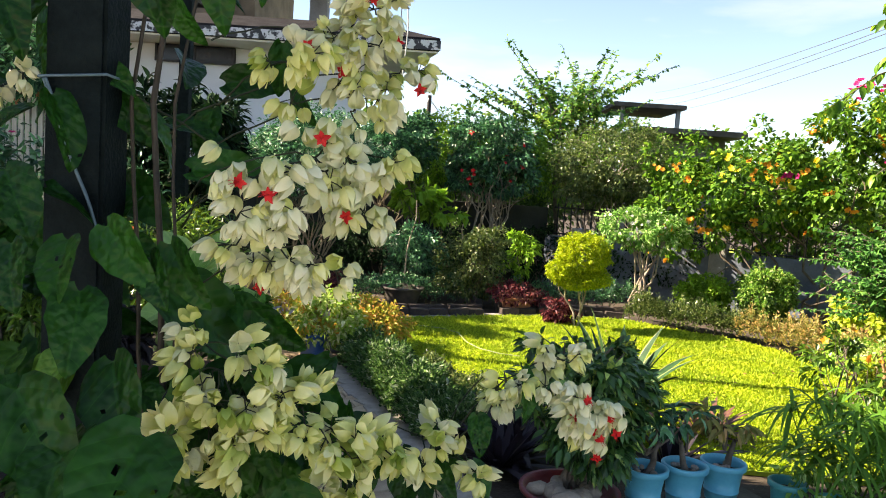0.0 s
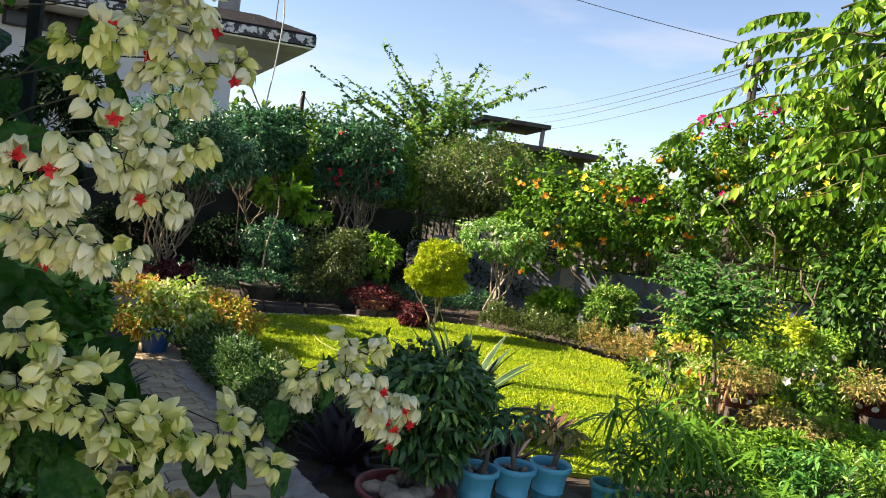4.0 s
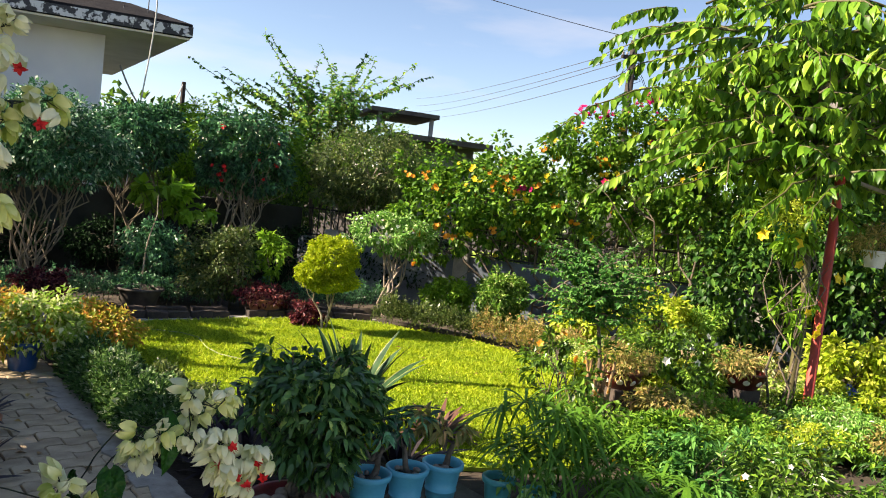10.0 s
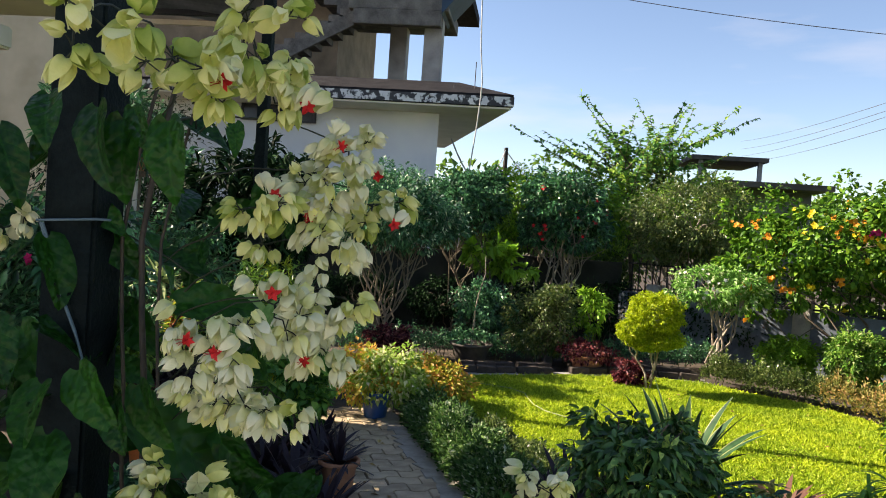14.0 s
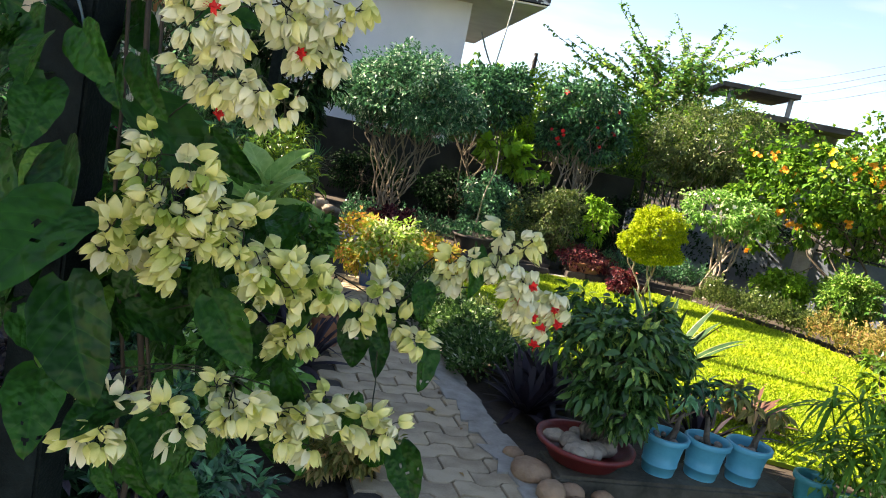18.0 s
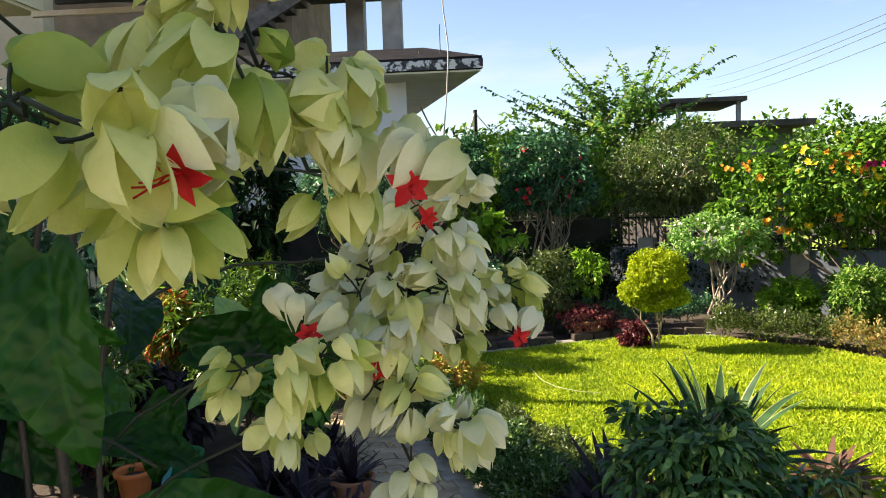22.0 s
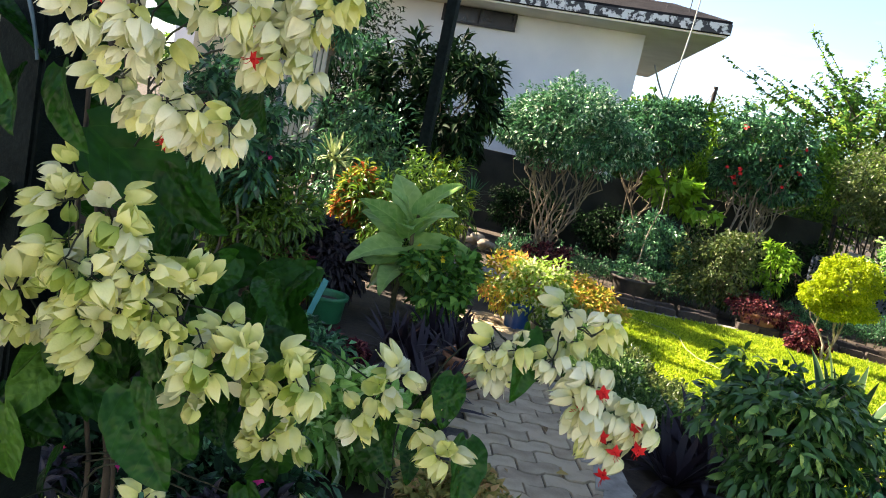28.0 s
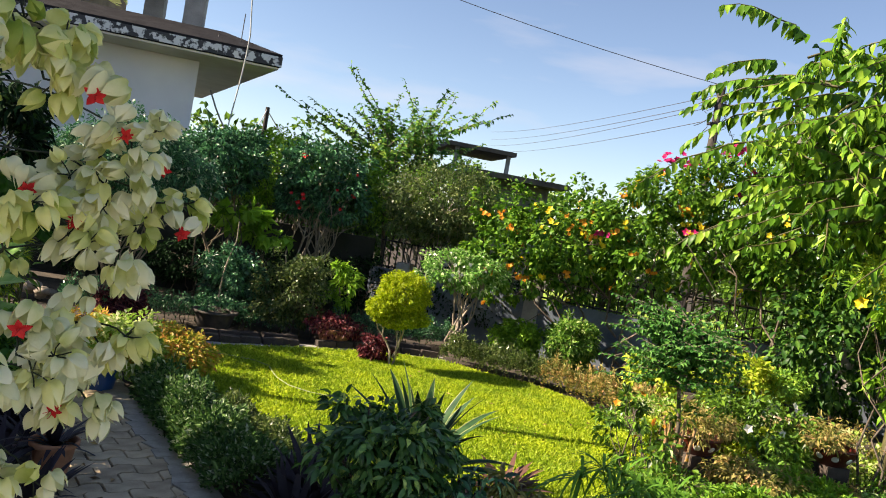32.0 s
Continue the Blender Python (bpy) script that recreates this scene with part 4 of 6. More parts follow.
def place_leaf(base, tip, mesh, parent, tilt=0.0, facing=(0.0, -0.8, 0.55)):
    base, tip = Vector(base), Vector(tip)
    y = (tip - base)
    ln = y.length
    y.normalize()
    z = Vector(facing)
    x = y.cross(z).normalized()
    z = x.cross(y)
    m = Matrix((x, y, z)).transposed().to_4x4() @ Matrix.Rotation(tilt, 4, "Y")
    ob = new("leaf", mesh)
    ob.matrix_world = Matrix.Translation(base) @ m @ Matrix.Scale(ln, 4)
    mw = ob.matrix_world.copy()
    ob.parent = parent
    ob.matrix_basis = mw
    return ob


def flower_spray(c, r, n, mats, size, root, droop=0.55, shape=(1.1, .85, 1)):
    """A hanging spray: forked thin stalks ending in tufts of bract lanterns."""
    c, root = np.asarray(c, float), np.asarray(root, float)
    mid = c + np.array([-.3 * r, .3 * r, r * .2])
    lines = [(bend(root, mid, rngv, .018, 9, -.1), np.linspace(.0012, .0009, 9))]
    spots, tufts, tries = [], [], 0
    want = max(2, round(n / 4))
    while len(tufts) < want and tries < 600:
        tries += 1
        d = unit(rngv.normal(size=3) + np.array([.1, -.4, -.1]))
        p = c + d * r * np.array(shape) * rngv.uniform(.45, .8)
        if all(np.linalg.norm(p - q) > size * 1.0 for q, _ in tufts):
            tufts.append((p, d))
    for q, d in tufts:
        lines.append((bend(mid, q, rngv, .15, 5), np.linspace(.001, .0008, 5)))
        made, tries = 0, 0
        while made < 5 and tries < 80:
            tries += 1
            e = unit(d * .7 + rngv.normal(0, .75, 3))
            p = q + e * size * rngv.uniform(.35, .8)
            if all(np.linalg.norm(p - o) > size * .47 for o, _ in spots):
                spots.append((p, e))
                lines.append((bend(q, p, rngv, .1, 3), .0006))
                made += 1
    V, F = tubes(lines, 5)
    body = under(new("flower_spray", mesh_of("flower_spray", V, F, M_STALK, True)), vine, "cream bracts on thin forked stalk")
    for p, d in spots:
        mat = mats[rngv.randint(0, len(mats))]
        me = CALYX[mat.name][rngv.randint(0, 6)]
        ob = new("calyx", me)
        ob.parent = body
        s = size * rngv.uniform(.72, 1.18)
        ob.matrix_basis = Matrix.Translation(p) @ aim(d * .7 + np.array([0, -.12, -droop]) + rngv.normal(0, .2, 3), roll=rngv.uniform(0, 6.3)) @ Matrix.Diagonal((s * rngv.uniform(.85, 1.15), s * rngv.uniform(.8, 1.05), s, 1))
    return body


WH, YE, GR = M_BRACT_WHITE, M_BRACT_YELLOW, M_BRACT_GREEN
STEM_X, STEM_Y = -0.30, 0.86
# centre, spread, number
WHITE_SPRAYS = [
    (-0.165, 0.685, 1.452, .046, 16), (-0.175, 0.735, 1.402, .048, 16), (-0.172, 0.785, 1.365, .040, 12), (-0.128, 0.745, 1.390, .034, 9), (-0.122, 0.735, 1.478, .034, 9), (-0.096, 0.785, 1.438, .034, 10),
    (-0.095, 0.800, 1.480, .044, 16), (-0.095, 0.810, 1.545, .042, 14), (-0.110, 0.850, 1.610, .055, 20), (0.085, 0.975, 1.212, .050, 14), (0.160, 0.970, 1.238, .044, 13), (0.200, 0.970, 1.188, .046, 14),
    (-0.460, 0.820, 1.545, .035, 7), (-0.085, 0.860, 1.650, .042, 12),
]
CREAM_SPRAYS = [
    (-0.222, 0.735, 1.285, .036, 9), (-0.200, 0.715, 1.262, .042, 12), (-0.165, 0.745, 1.238, .042, 12), (-0.268, 0.720, 1.200, .038, 9), (-0.225, 0.730, 1.205, .036, 8), (-0.175, 0.740, 1.190, .036, 9),
    (-0.135, 0.765, 1.215, .042, 11), (-0.095, 0.775, 1.175, .046, 14), (-0.050, 0.820, 1.160, .042, 11), (0.000, 0.900, 1.145, .036, 9), (0.055, 0.955, 1.112, .032, 7), (-0.090, 0.890, 1.085, .045, 10),
]
LOW_SPRAYS = [
    (-.100, .730, 1.050, .040, 11), (-.060, .770, 1.020, .042, 11), (-.020, .825, 1.000, .042, 11), (.040, .880, .990, .038, 9), (-.170, .600, 1.040, .033, 8), (-.150, .680, 1.020, .030, 6),
]
GREEN_SPRAYS = [
    (-0.200, 0.500, 1.705, .044, 10), (-0.165, 0.575, 1.690, .044, 11), (-0.130, 0.645, 1.735, .044, 13), (-0.125, 0.690, 1.690, .036, 10), (-0.070, 0.940, 1.590, .044, 11), (-0.165, 0.790, 1.575, .042, 10),
]
for sprays, mats, size, droop in ((WHITE_SPRAYS, (WH, WH, WH, YE), .0195, .75), (CREAM_SPRAYS, (YE, YE, YE, WH, GR), .0212, .25), (LOW_SPRAYS, (YE, WH, YE), .0215, .4), (GREEN_SPRAYS, (GR, GR, YE, YE), .0205, .7)):
    for x, y, z, r, n in sprays:
        flower_spray((x, y, z), r, int(n * 1.5), mats, size, (STEM_X + .02 * rngv.normal(), STEM_Y, z - .05 + .04 * rngv.normal()) if x < .03 else (.0, .97, 1.1), droop)
RED_FLOWERS = ((-.153, .655, 1.448), (-.18, .655, 1.458), (-.098, .755, 1.429), (-.122, .83, 1.589), (-.08, .65, 1.675), (-.04, .895, 1.575), (-.116, .80, 1.577), (-.121, .565, 1.679),
                (-.072, .935, 1.635), (-.089, .82, 1.659), (-.153, .79, 1.599), (-.119, .70, 1.502), (.196, .945, 1.204), (.219, .955, 1.15), (.232, .96, 1.178), (.205, .943, 1.165), (.24, .955, 1.16), (.215, .945, 1.13), (.182, .945, 1.178), (-.187, .775, 1.348), (-.165, .79, 1.356))
for x, y, z in RED_FLOWERS:
    ob = new("red_flower", COROLLA)
    ob.parent = vine
    ob.matrix_basis = Matrix.Translation((x, y, z)) @ aim((rngv.normal(0, .4), -1, rngv.normal(-.2, .3)), roll=rngv.uniform(0, 6)) @ Matrix.Scale(.0092, 4)
for x, y, z in RED_FLOWERS:
    for k in range(3):
        d = unit(np.array([rngv.normal(-.2, .4), -.5 if k == 0 else rngv.normal(-.2, .3), -.5 + rngv.normal(0, .2)]))
        p = np.array([x, y, z]) - d * .022 if k == 0 else np.array([x, y, z]) + np.array([rngv.uniform(-.026, .006), rngv.uniform(.004, .02), rngv.uniform(.004, .03)])
        ob = new("calyx", CALYX["bract_white"][(2, 0, 1)[k]])
        ob.parent = vine
        ob.matrix_basis = Matrix.Translation(p) @ aim(d, roll=rngv.uniform(0, 6)) @ Matrix.Scale(.0205, 4)
BIG_LEAVES = [
    (-0.319, 0.709, 1.407, -0.271, 0.68, 1.36), (-0.348, 0.694, 1.393, -0.34, 0.646, 1.348), (-0.327, 0.675, 1.349, -0.311, 0.625, 1.292), (-0.287, 0.658, 1.291, -0.255, 0.604, 1.224),
    (-0.315, 0.815, 1.338, -0.218, 0.866, 1.258), (-0.361, 0.637, 1.266, -0.29, 0.579, 1.202), (-0.308, 0.631, 1.236, -0.297, 0.55, 1.202), (-0.406, 0.689, 1.454, -0.367, 0.662, 1.401),
    (-0.373, 0.646, 1.392, -0.357, 0.613, 1.344), (-0.236, 0.602, 1.244, -0.234, 0.492, 1.198), (-0.226, 0.591, 1.177, -0.166, 0.544, 1.096), (-0.223, 0.563, 1.102, -0.191, 0.508, 1.058),
    (-0.164, 0.609, 1.075, -0.179, 0.545, 1.063), (-0.14, 0.719, 1.156, -0.085, 0.698, 1.101), (-0.277, 0.707, 1.382, -0.254, 0.674, 1.341), (0.057, 0.934, 1.178, 0.064, 0.909, 1.136),
]
SIDE_LEAVES = [
    (0.114, 0.966, 1.236, 0.128, 0.928, 1.181), (0.007, 0.89, 1.133, 0.031, 0.862, 1.094), (-0.271, 0.905, 1.569, -0.192, 0.911, 1.578), (-0.324, 0.873, 1.515, -0.254, 0.88, 1.501),
    (-0.29, 0.854, 1.463, -0.199, 0.869, 1.468), (-0.301, 0.753, 1.68, -0.283, 0.745, 1.637), (-0.286, 0.766, 1.635, -0.262, 0.779, 1.59), (-0.208, 0.799, 1.675, -0.199, 0.784, 1.642),
    (-0.281, 0.656, 1.665, -0.261, 0.619, 1.597), (-0.261, 0.667, 1.657, -0.252, 0.645, 1.587), (-0.208, 0.647, 1.655, -0.195, 0.627, 1.588), (-0.294, 0.603, 1.667, -0.275, 0.567, 1.629),
    (-0.199, 0.793, 1.321, -0.146, 0.799, 1.275), (-0.268, 0.735, 1.391, -0.231, 0.71, 1.336), (-0.011, 1.069, 1.055, 0.002, 1.028, 1.011),
]
for k, q in enumerate(BIG_LEAVES + SIDE_LEAVES):
    b, t = np.array(q[:3]), np.array(q[3:])
    place_leaf(b, b + (t - b) * 1.05, (VLEAF if k < len(BIG_LEAVES) else VLEAF_SLIM)[k % 4], vine, rngv.normal(0, .3), (rngv.normal(0, .25), -0.8, .5 + rngv.normal(0, .2)))
# leaves that fill the vine behind the flowers
for k in range(420):
    z = rngv.uniform(.25, 1.66) if k % 3 == 0 else rngv.uniform(1.05, 1.68)
    u = rngv.random_sample()
    if u < .5:
        p = np.array([rngv.uniform(-.5, -.2), rngv.uniform(.78, .98), z])
    elif u < .65:
        p = np.array([rngv.uniform(-.62, -.42), rngv.uniform(.7, 1.0), z])
    else:
        p = np.array([rngv.uniform(-.36, -.13), rngv.uniform(.86, 1.02), z])
    if p[0] > -.38 and 1.24 < z < 1.56 and rngv.random_sample() < .88:
        continue
    if (p[0] > -.37 and z > 1.48 and rngv.random_sample() < .85) or (p[0] < -.42 and z > 1.42 and rngv.random_sample() < .7):
        continue
    if z < 1.0:
        p[0] -= .05
    d = unit(np.array([rngv.normal(.15, .8), rngv.normal(-.3, .45), -.65]))
    young = rngv.random_sample() < .08
    place_leaf(p, p + d * rngv.uniform(.05, .095), (VLEAF_YOUNG if young else VLEAF if k % 2 else VLEAF_SLIM)[rngv.randint(0, 2 if young else 4)], vine, rngv.normal(0, .4), tuple(unit(np.array([rngv.normal(0, .5), -.55, .85]))))
# leaves tucked behind the cream sprays
for x, y, z, r, n in CREAM_SPRAYS + LOW_SPRAYS:
    for k in range(2):
        b = np.array([x + rngv.uniform(-.05, .04), y + rngv.uniform(.05, .09), z + rngv.uniform(-.05, .02)])
        d = unit(np.array([rngv.uniform(-.6, .9), rngv.normal(-.2, .3), -1.0]))
        place_leaf(b, b + d * rngv.uniform(.055, .085), VLEAF[(k + n) % 4], vine, rngv.normal(0, .4), tuple(unit(np.array([rngv.normal(0, .4), -.7, .7]))))
for k in range(3):
    zs = np.linspace(-.03, 1.72, 20)
    ph = rngv.uniform(0, 6)
    x0 = (-.305, -.33, -.285)[k]
    r0 = (.0046, .003, .0025)[k]
    line = np.stack([x0 + .02 * np.sin(zs * 5 + ph) + .006 * np.sin(zs * 17 + ph), .865 + .03 * np.cos(zs * 4.3 + ph), zs], 1)
    V, F = tubes([(line, np.linspace(r0 * 1.2, r0 * .7, 20))], 6)
    under(new("vine_stem", mesh_of("vine_stem", V, F, M_VINE_STEM, True)), vine, "twining dark brown stem")

# cord round the post
cord = thing("cord", "thin blue-grey plastic cord tied round the post", "cord")
loop = [(-.40 + .036 * sx, .835 + .036 * sy, 1.552 + dz) for sx, sy, dz in ((-1, -1, 0), (1, -1, .006), (1, 1, .004), (-1, 1, .0), (-1, -1, 0))]
V, F = tubes([(loop, .0016), (bend((-.43, .798, 1.55), (-.372, .799, 1.40), rngv, .02, 6), .0018), (bend((-.427, .797, 1.55), (-.368, .797, 1.39), rngv, .02, 6), .0016)], 5)
under(new("loop", mesh_of("loop", V, F, plain_material("cord_blue", (.05, .1, .12), (.13, .2, .23), 20, .6), True)), cord)

# ---- house details ----


def blotch_material(name, dark, light, scale, cut=0.5, rough=0.8):
    """Old paint: light patches left on a dark ground."""
    m, n, l, b = material(name, rough)
    tc = n.new("ShaderNodeTexCoord")
    t = n.new("ShaderNodeTexNoise")
    t.inputs["Scale"].default_value, t.inputs["Detail"].default_value = scale, 4
    l.new(tc.outputs["Object"], t.inputs["Vector"])
    r = ramp(n, [(cut - .03, dark), (cut + .03, light)])
    l.new(t.outputs["Fac"], r.inputs[0])
    l.new(r.outputs[0], b.inputs["Base Color"])
    return m


M_FASCIA = blotch_material("fascia_paint", (0.04, 0.04, 0.045), (0.6, 0.6, 0.6), 9, 0.5)
M_DARKGLASS = plain_material("dark_glass", (0.008, 0.008, 0.01), (0.025, 0.025, 0.03), 3, 0.15, 0, 0.02)
M_CREAM = plain_material("cream_plaster", (0.42, 0.37, 0.26), (0.6, 0.54, 0.4), 2, 0.85, 0, 0.2)
M_BLUEMETAL = plain_material("blue_sheet", (0.008, 0.03, 0.06), (0.02, 0.06, 0.11), 4, 0.6, 0, 0.2)
M_BOUNCE = plain_material("bounce_concrete", (.42, .4, .36), (.6, .57, .52), 1.5, .85, 0, .3)
M_ZINC = plain_material("zinc_sheet", (0.12, 0.13, 0.12), (0.3, 0.31, 0.29), 6, 0.5, 0.6, 0.2)
M_IRON = plain_material("black_iron", (0.01, 0.01, 0.012), (0.035, 0.035, 0.04), 20, 0.5, 0.4, 0.2)
M_WIRE = plain_material("wire_grey", (0.03, 0.03, 0.035), (0.07, 0.07, 0.08), 20, 0.7)
part("fascia", boxes(((-11.6, EY - 0.012, EZ - 0.03), (EX + 0.012, EY + 0.02, EZ + 0.12))), M_FASCIA, house, "fascia with flaking white paint")
part("fascia", prism([(EX + .012, EY + .02), (BX + .012, 19.1), (BX - .02, 19.1), (EX - .02, EY + .02)], EZ - .03, EZ + .12), M_FASCIA, house, "fascia with flaking white paint")
win = part("window", boxes(((-5.12, 13.12, 3.27), (-3.82, 13.19, 3.535))), M_DARKGLASS, house, "dark strip window")
part("frame", boxes(((-5.16, 13.1, 3.24), (-3.78, 13.17, 3.27)), ((-3.82, 13.1, 3.27), (-3.785, 13.17, 3.535)), ((-5.16, 13.1, 3.27), (-5.12, 13.17, 3.535)), ((-4.49, 13.1, 3.27), (-4.46, 13.17, 3.535))), M_IRON, win)
for i in range(11):
    x0, z0 = -5.6 + i * 0.21, 4.3 + i * 0.12
    part("step", boxes(((x0, 14.0, z0), (x0 + 0.285, 14.9, z0 + 0.155))), M_SHADED_CONCRETE, house)
bm = bmesh.new()
v = [bm.verts.new(p) for p in ((-5.7, 13.96, 4.0), (-3.1, 13.96, 5.4), (-3.1, 13.96, 5.66), (-5.7, 13.96, 4.3))]
f = bm.faces.new(v)
r = bmesh.ops.extrude_face_region(bm, geom=[f])
for e in r["geom"]:
    if isinstance(e, bmesh.types.BMVert):
        e.co.y += 0.08
bmesh.ops.recalc_face_normals(bm, faces=bm.faces)
part("stair_stringer", bm, M_SHADED_CONCRETE, house)
part("landing", boxes(((-3.5, 13.8, 5.5), (-1.62, 15.6, 5.75)), bevel=.01), M_SHADED_CONCRETE, house, "concrete landing slab")
part("landing_beam", boxes(((-3.4, 13.78, 5.22), (-1.75, 13.98, 5.5)), bevel=.01), M_SHADED_CONCRETE, house)
for i in range(6):
    x0, z0 = -3.75 - i * 0.28, 5.75 + i * 0.17
    part("upper_step", boxes(((x0, 14.95, z0 - .22), (x0 + 0.285, 15.7, z0 + 0.17))), M_SHADED_CONCRETE, house)
bm = bmesh.new()
v = [bm.verts.new(p) for p in ((-1.74, 13.75, 5.44), (-0.45, 13.75, 6.95), (-1.74, 13.75, 6.95))]
f = bm.faces.new(v)
r = bmesh.ops.extrude_face_region(bm, geom=[f])
for e in r["geom"]:
    if isinstance(e, bmesh.types.BMVert):
        e.co.y += 1.1
bmesh.ops.recalc_face_normals(bm, faces=bm.faces)
part("stair_roof", bm, M_BLUEMETAL, house, "sloping blue sheet roof over the stairs")
rngh = np.random.RandomState(31)
for x, h in ((-0.95, .55), (-1.3, .15)):
    V, F = tubes([(bend((x, 12.75, EZ + .2), (x, 12.75, EZ + .2 + h), rngh, .01, 4), .008)], 5)
    under(new("antenna", mesh_of("antenna", V, F, M_WIRE, True)), house, "thin metal rod")

# ---- porch building on the near left ----
porch = thing("porch_building", "cream plastered house with a deep porch slab", "house")
# wall, roof slab and near porch slab are unseen, sized to shade the vine
part("wall", boxes(((-5.0, -.6, -.1), (-4.6, 4.7, 4.9))), M_CREAM, porch)
part("porch_slab", boxes(((-4.7, -.6, 2.85), (-1.95, 2.1, 3.05)), bevel=.02), M_CREAM, porch, "cream concrete porch slab")
part("porch_slab", boxes(((-4.7, 2.1, 2.85), (-2.85, 5.0, 3.05)), bevel=.02), M_CREAM, porch, "cream concrete porch slab")
# out-of-view slab and its wall, added to shade the path
part("shade_slab", boxes(((-5.6, 5.0, 2.85), (-4.5, 6.2, 3.05)), bevel=.02), M_CREAM, porch, "cream slab out of view, added to shade the path")
part("shade_slab_wall", boxes(((-5.6, 5.0, -.1), (-5.3, 6.2, 2.85))), M_CREAM, porch)
part("unseen_roof_slab", boxes(((-9, -.7, 4.9), (-4.4, 4.8, 5.05))), M_CONCRETE, porch)
# unseen pale ground, added to bounce light onto the vine's front
sheet("yard", [(-7, -12), (9, -12), (9, -.4), (-7, -.4)], -.02, M_BOUNCE, "pale unseen ground behind the camera, added to bounce light", "yard")
bm = bmesh.new()
wave = []
for i in range(97):
    q = i / 96
    z = .014 * math.sin(i * math.pi / 2)
    wave.append((bm.verts.new((-1.37 - .08 * q, 2.0 + .86 * q, 2.39 - .03 * q + z * .7)), bm.verts.new((-.65 - .32 * q, 2.0 + .86 * q, 2.34 - .04 * q + z * .7))))
for (a, b), (c, d) in zip(wave, wave[1:]):
    bm.faces.new((a, c, d, b))
bmesh.ops.solidify(bm, geom=bm.faces[:], thickness=.003)
canopy = thing("awning", "small corrugated metal awning over the pergola post", "awning")
part("sheet", bm, M_ZINC, canopy, "corrugated metal sheet")
for y in (2.2, 2.48, 2.75):
    part("bar", boxes(((-1.45, y, 2.31), (-.72 - (y - 2.0) * .37, y + .02, 2.33))), M_IRON, canopy)
for q in (0, 1):
    V, F = tubes([(np.array([[-1.4, 2.15 + .6 * q, 2.34], [-2.0, 2.0 + .6 * q, 2.95]]), .012)], 6)
    under(new("arm", mesh_of("arm", V, F, M_IRON, True)), canopy)
part("rail", boxes(((-1.6, 2.86, 2.3), (-.97, 2.88, 2.318))), M_CREAM, canopy, "pale edge rail")
thin_post = thing("thin_post", "slim black steel canopy post", "post", at=(-2.29, 6.5, 0))
part("shaft", boxes(((-.045, -.045, -.05), (.045, .045, 4.2)), bevel=.004), M_POST, thin_post)
screen_mat = plain_material("slat_paint", (.4, .4, .38), (.6, .6, .57), 6, .7)
slats = thing("slatted_screen", "weathered pale vertical slat screen by the porch", "screen", at=(-4.6, 6.9, 0))
for i in range(16):
    part("slat", boxes(((i * .06, 0, .9), (i * .06 + .04, .02, 2.0))), screen_mat, slats)
part("rail", boxes(((-.03, .02, 1.0), (1.0, .05, 1.05)), ((-.03, .02, 1.85), (1.0, .05, 1.9)), ((0, .02, -.05), (.05, .06, 1.9)), ((.9, .02, -.05), (.95, .06, 1.9))), M_BARK, slats)

# ---- edging of the back bed ----
# brick colour taken down to hold the tree shade over this edging
brick_shade_mat = plain_material("brick_shade", (.022, .018, .015), (.075, .056, .045), 14, .9, 0, .5, 80, .3)
kerb_back = thing("bed_edging", "weathered brick edging along the back of the lawn, tree shade in its colour", "edging", kind="structure")
ebm = box(bmesh.new(), (-.11, -.05, -.03), (.11, .05, .06), .006)
eme = bpy.data.meshes.new("brick")
ebm.to_mesh(eme)
ebm.free()
eme.materials.append(brick_shade_mat)
rngb = np.random.RandomState(12)
BACK_EDGE = [(-1.2, 8.15), (-.55, 8.15), (.7, 8.68), (1.5, 8.98), (2.3, 8.98)]


def along_line(pts, step):
    pts = np.asarray(pts, float)
    out = []
    for a, b in zip(pts, pts[1:]):
        ln = np.linalg.norm(b - a)
        for k in range(int(ln / step)):
            out.append((a + (b - a) * (k + .5) * step / ln, math.atan2(*(b - a)[::-1])))
    return out


for row in range(2):
    for p, ang in along_line(BACK_EDGE, .235):
        o = new("brick", eme)
        o.parent = kerb_back
        o.location = (p[0] + rngb.normal(0, .012) - .1 * row * math.sin(ang), p[1] + rngb.normal(0, .012) + .3 * row, rngb.uniform(-.01, .01))
        o.rotation_euler = (rngb.normal(0, .05), rngb.normal(0, .05), ang + rngb.normal(0, .06))
sheet("back_walk", [(-2.4, 7.75), (-.5, 7.8), (.7, 8.45), (1.5, 8.75), (2.3, 8.8), (2.3, 9.05), (1.4, 9.05), (.6, 8.7), (-.6, 8.2), (-2.4, 8.3)], -.008, M_CONCRETE, "bare grey cement strip beside the lawn", "path")


def hedge(name, label, pts, width, height, mat, n, size, seed, group="", cat="hedge", rough=.35):
    rng = np.random.RandomState(seed)
    top = thing(name, label, cat, group)
    pts = np.asarray(pts, float)
    ln = np.linalg.norm(np.diff(pts, axis=0), axis=1)
    cum = np.r_[0, np.cumsum(ln)]
    s = rng.uniform(0, cum[-1], n)
    k = np.clip(np.searchsorted(cum, s) - 1, 0, len(ln) - 1)
    d = (pts[1:] - pts[:-1]) / ln[:, None]
    c = pts[k] + d[k] * (s - cum[k])[:, None]
    side = np.stack([-d[k][:, 1], d[k][:, 0]], 1)
    u = rng.uniform(-1, 1, n)
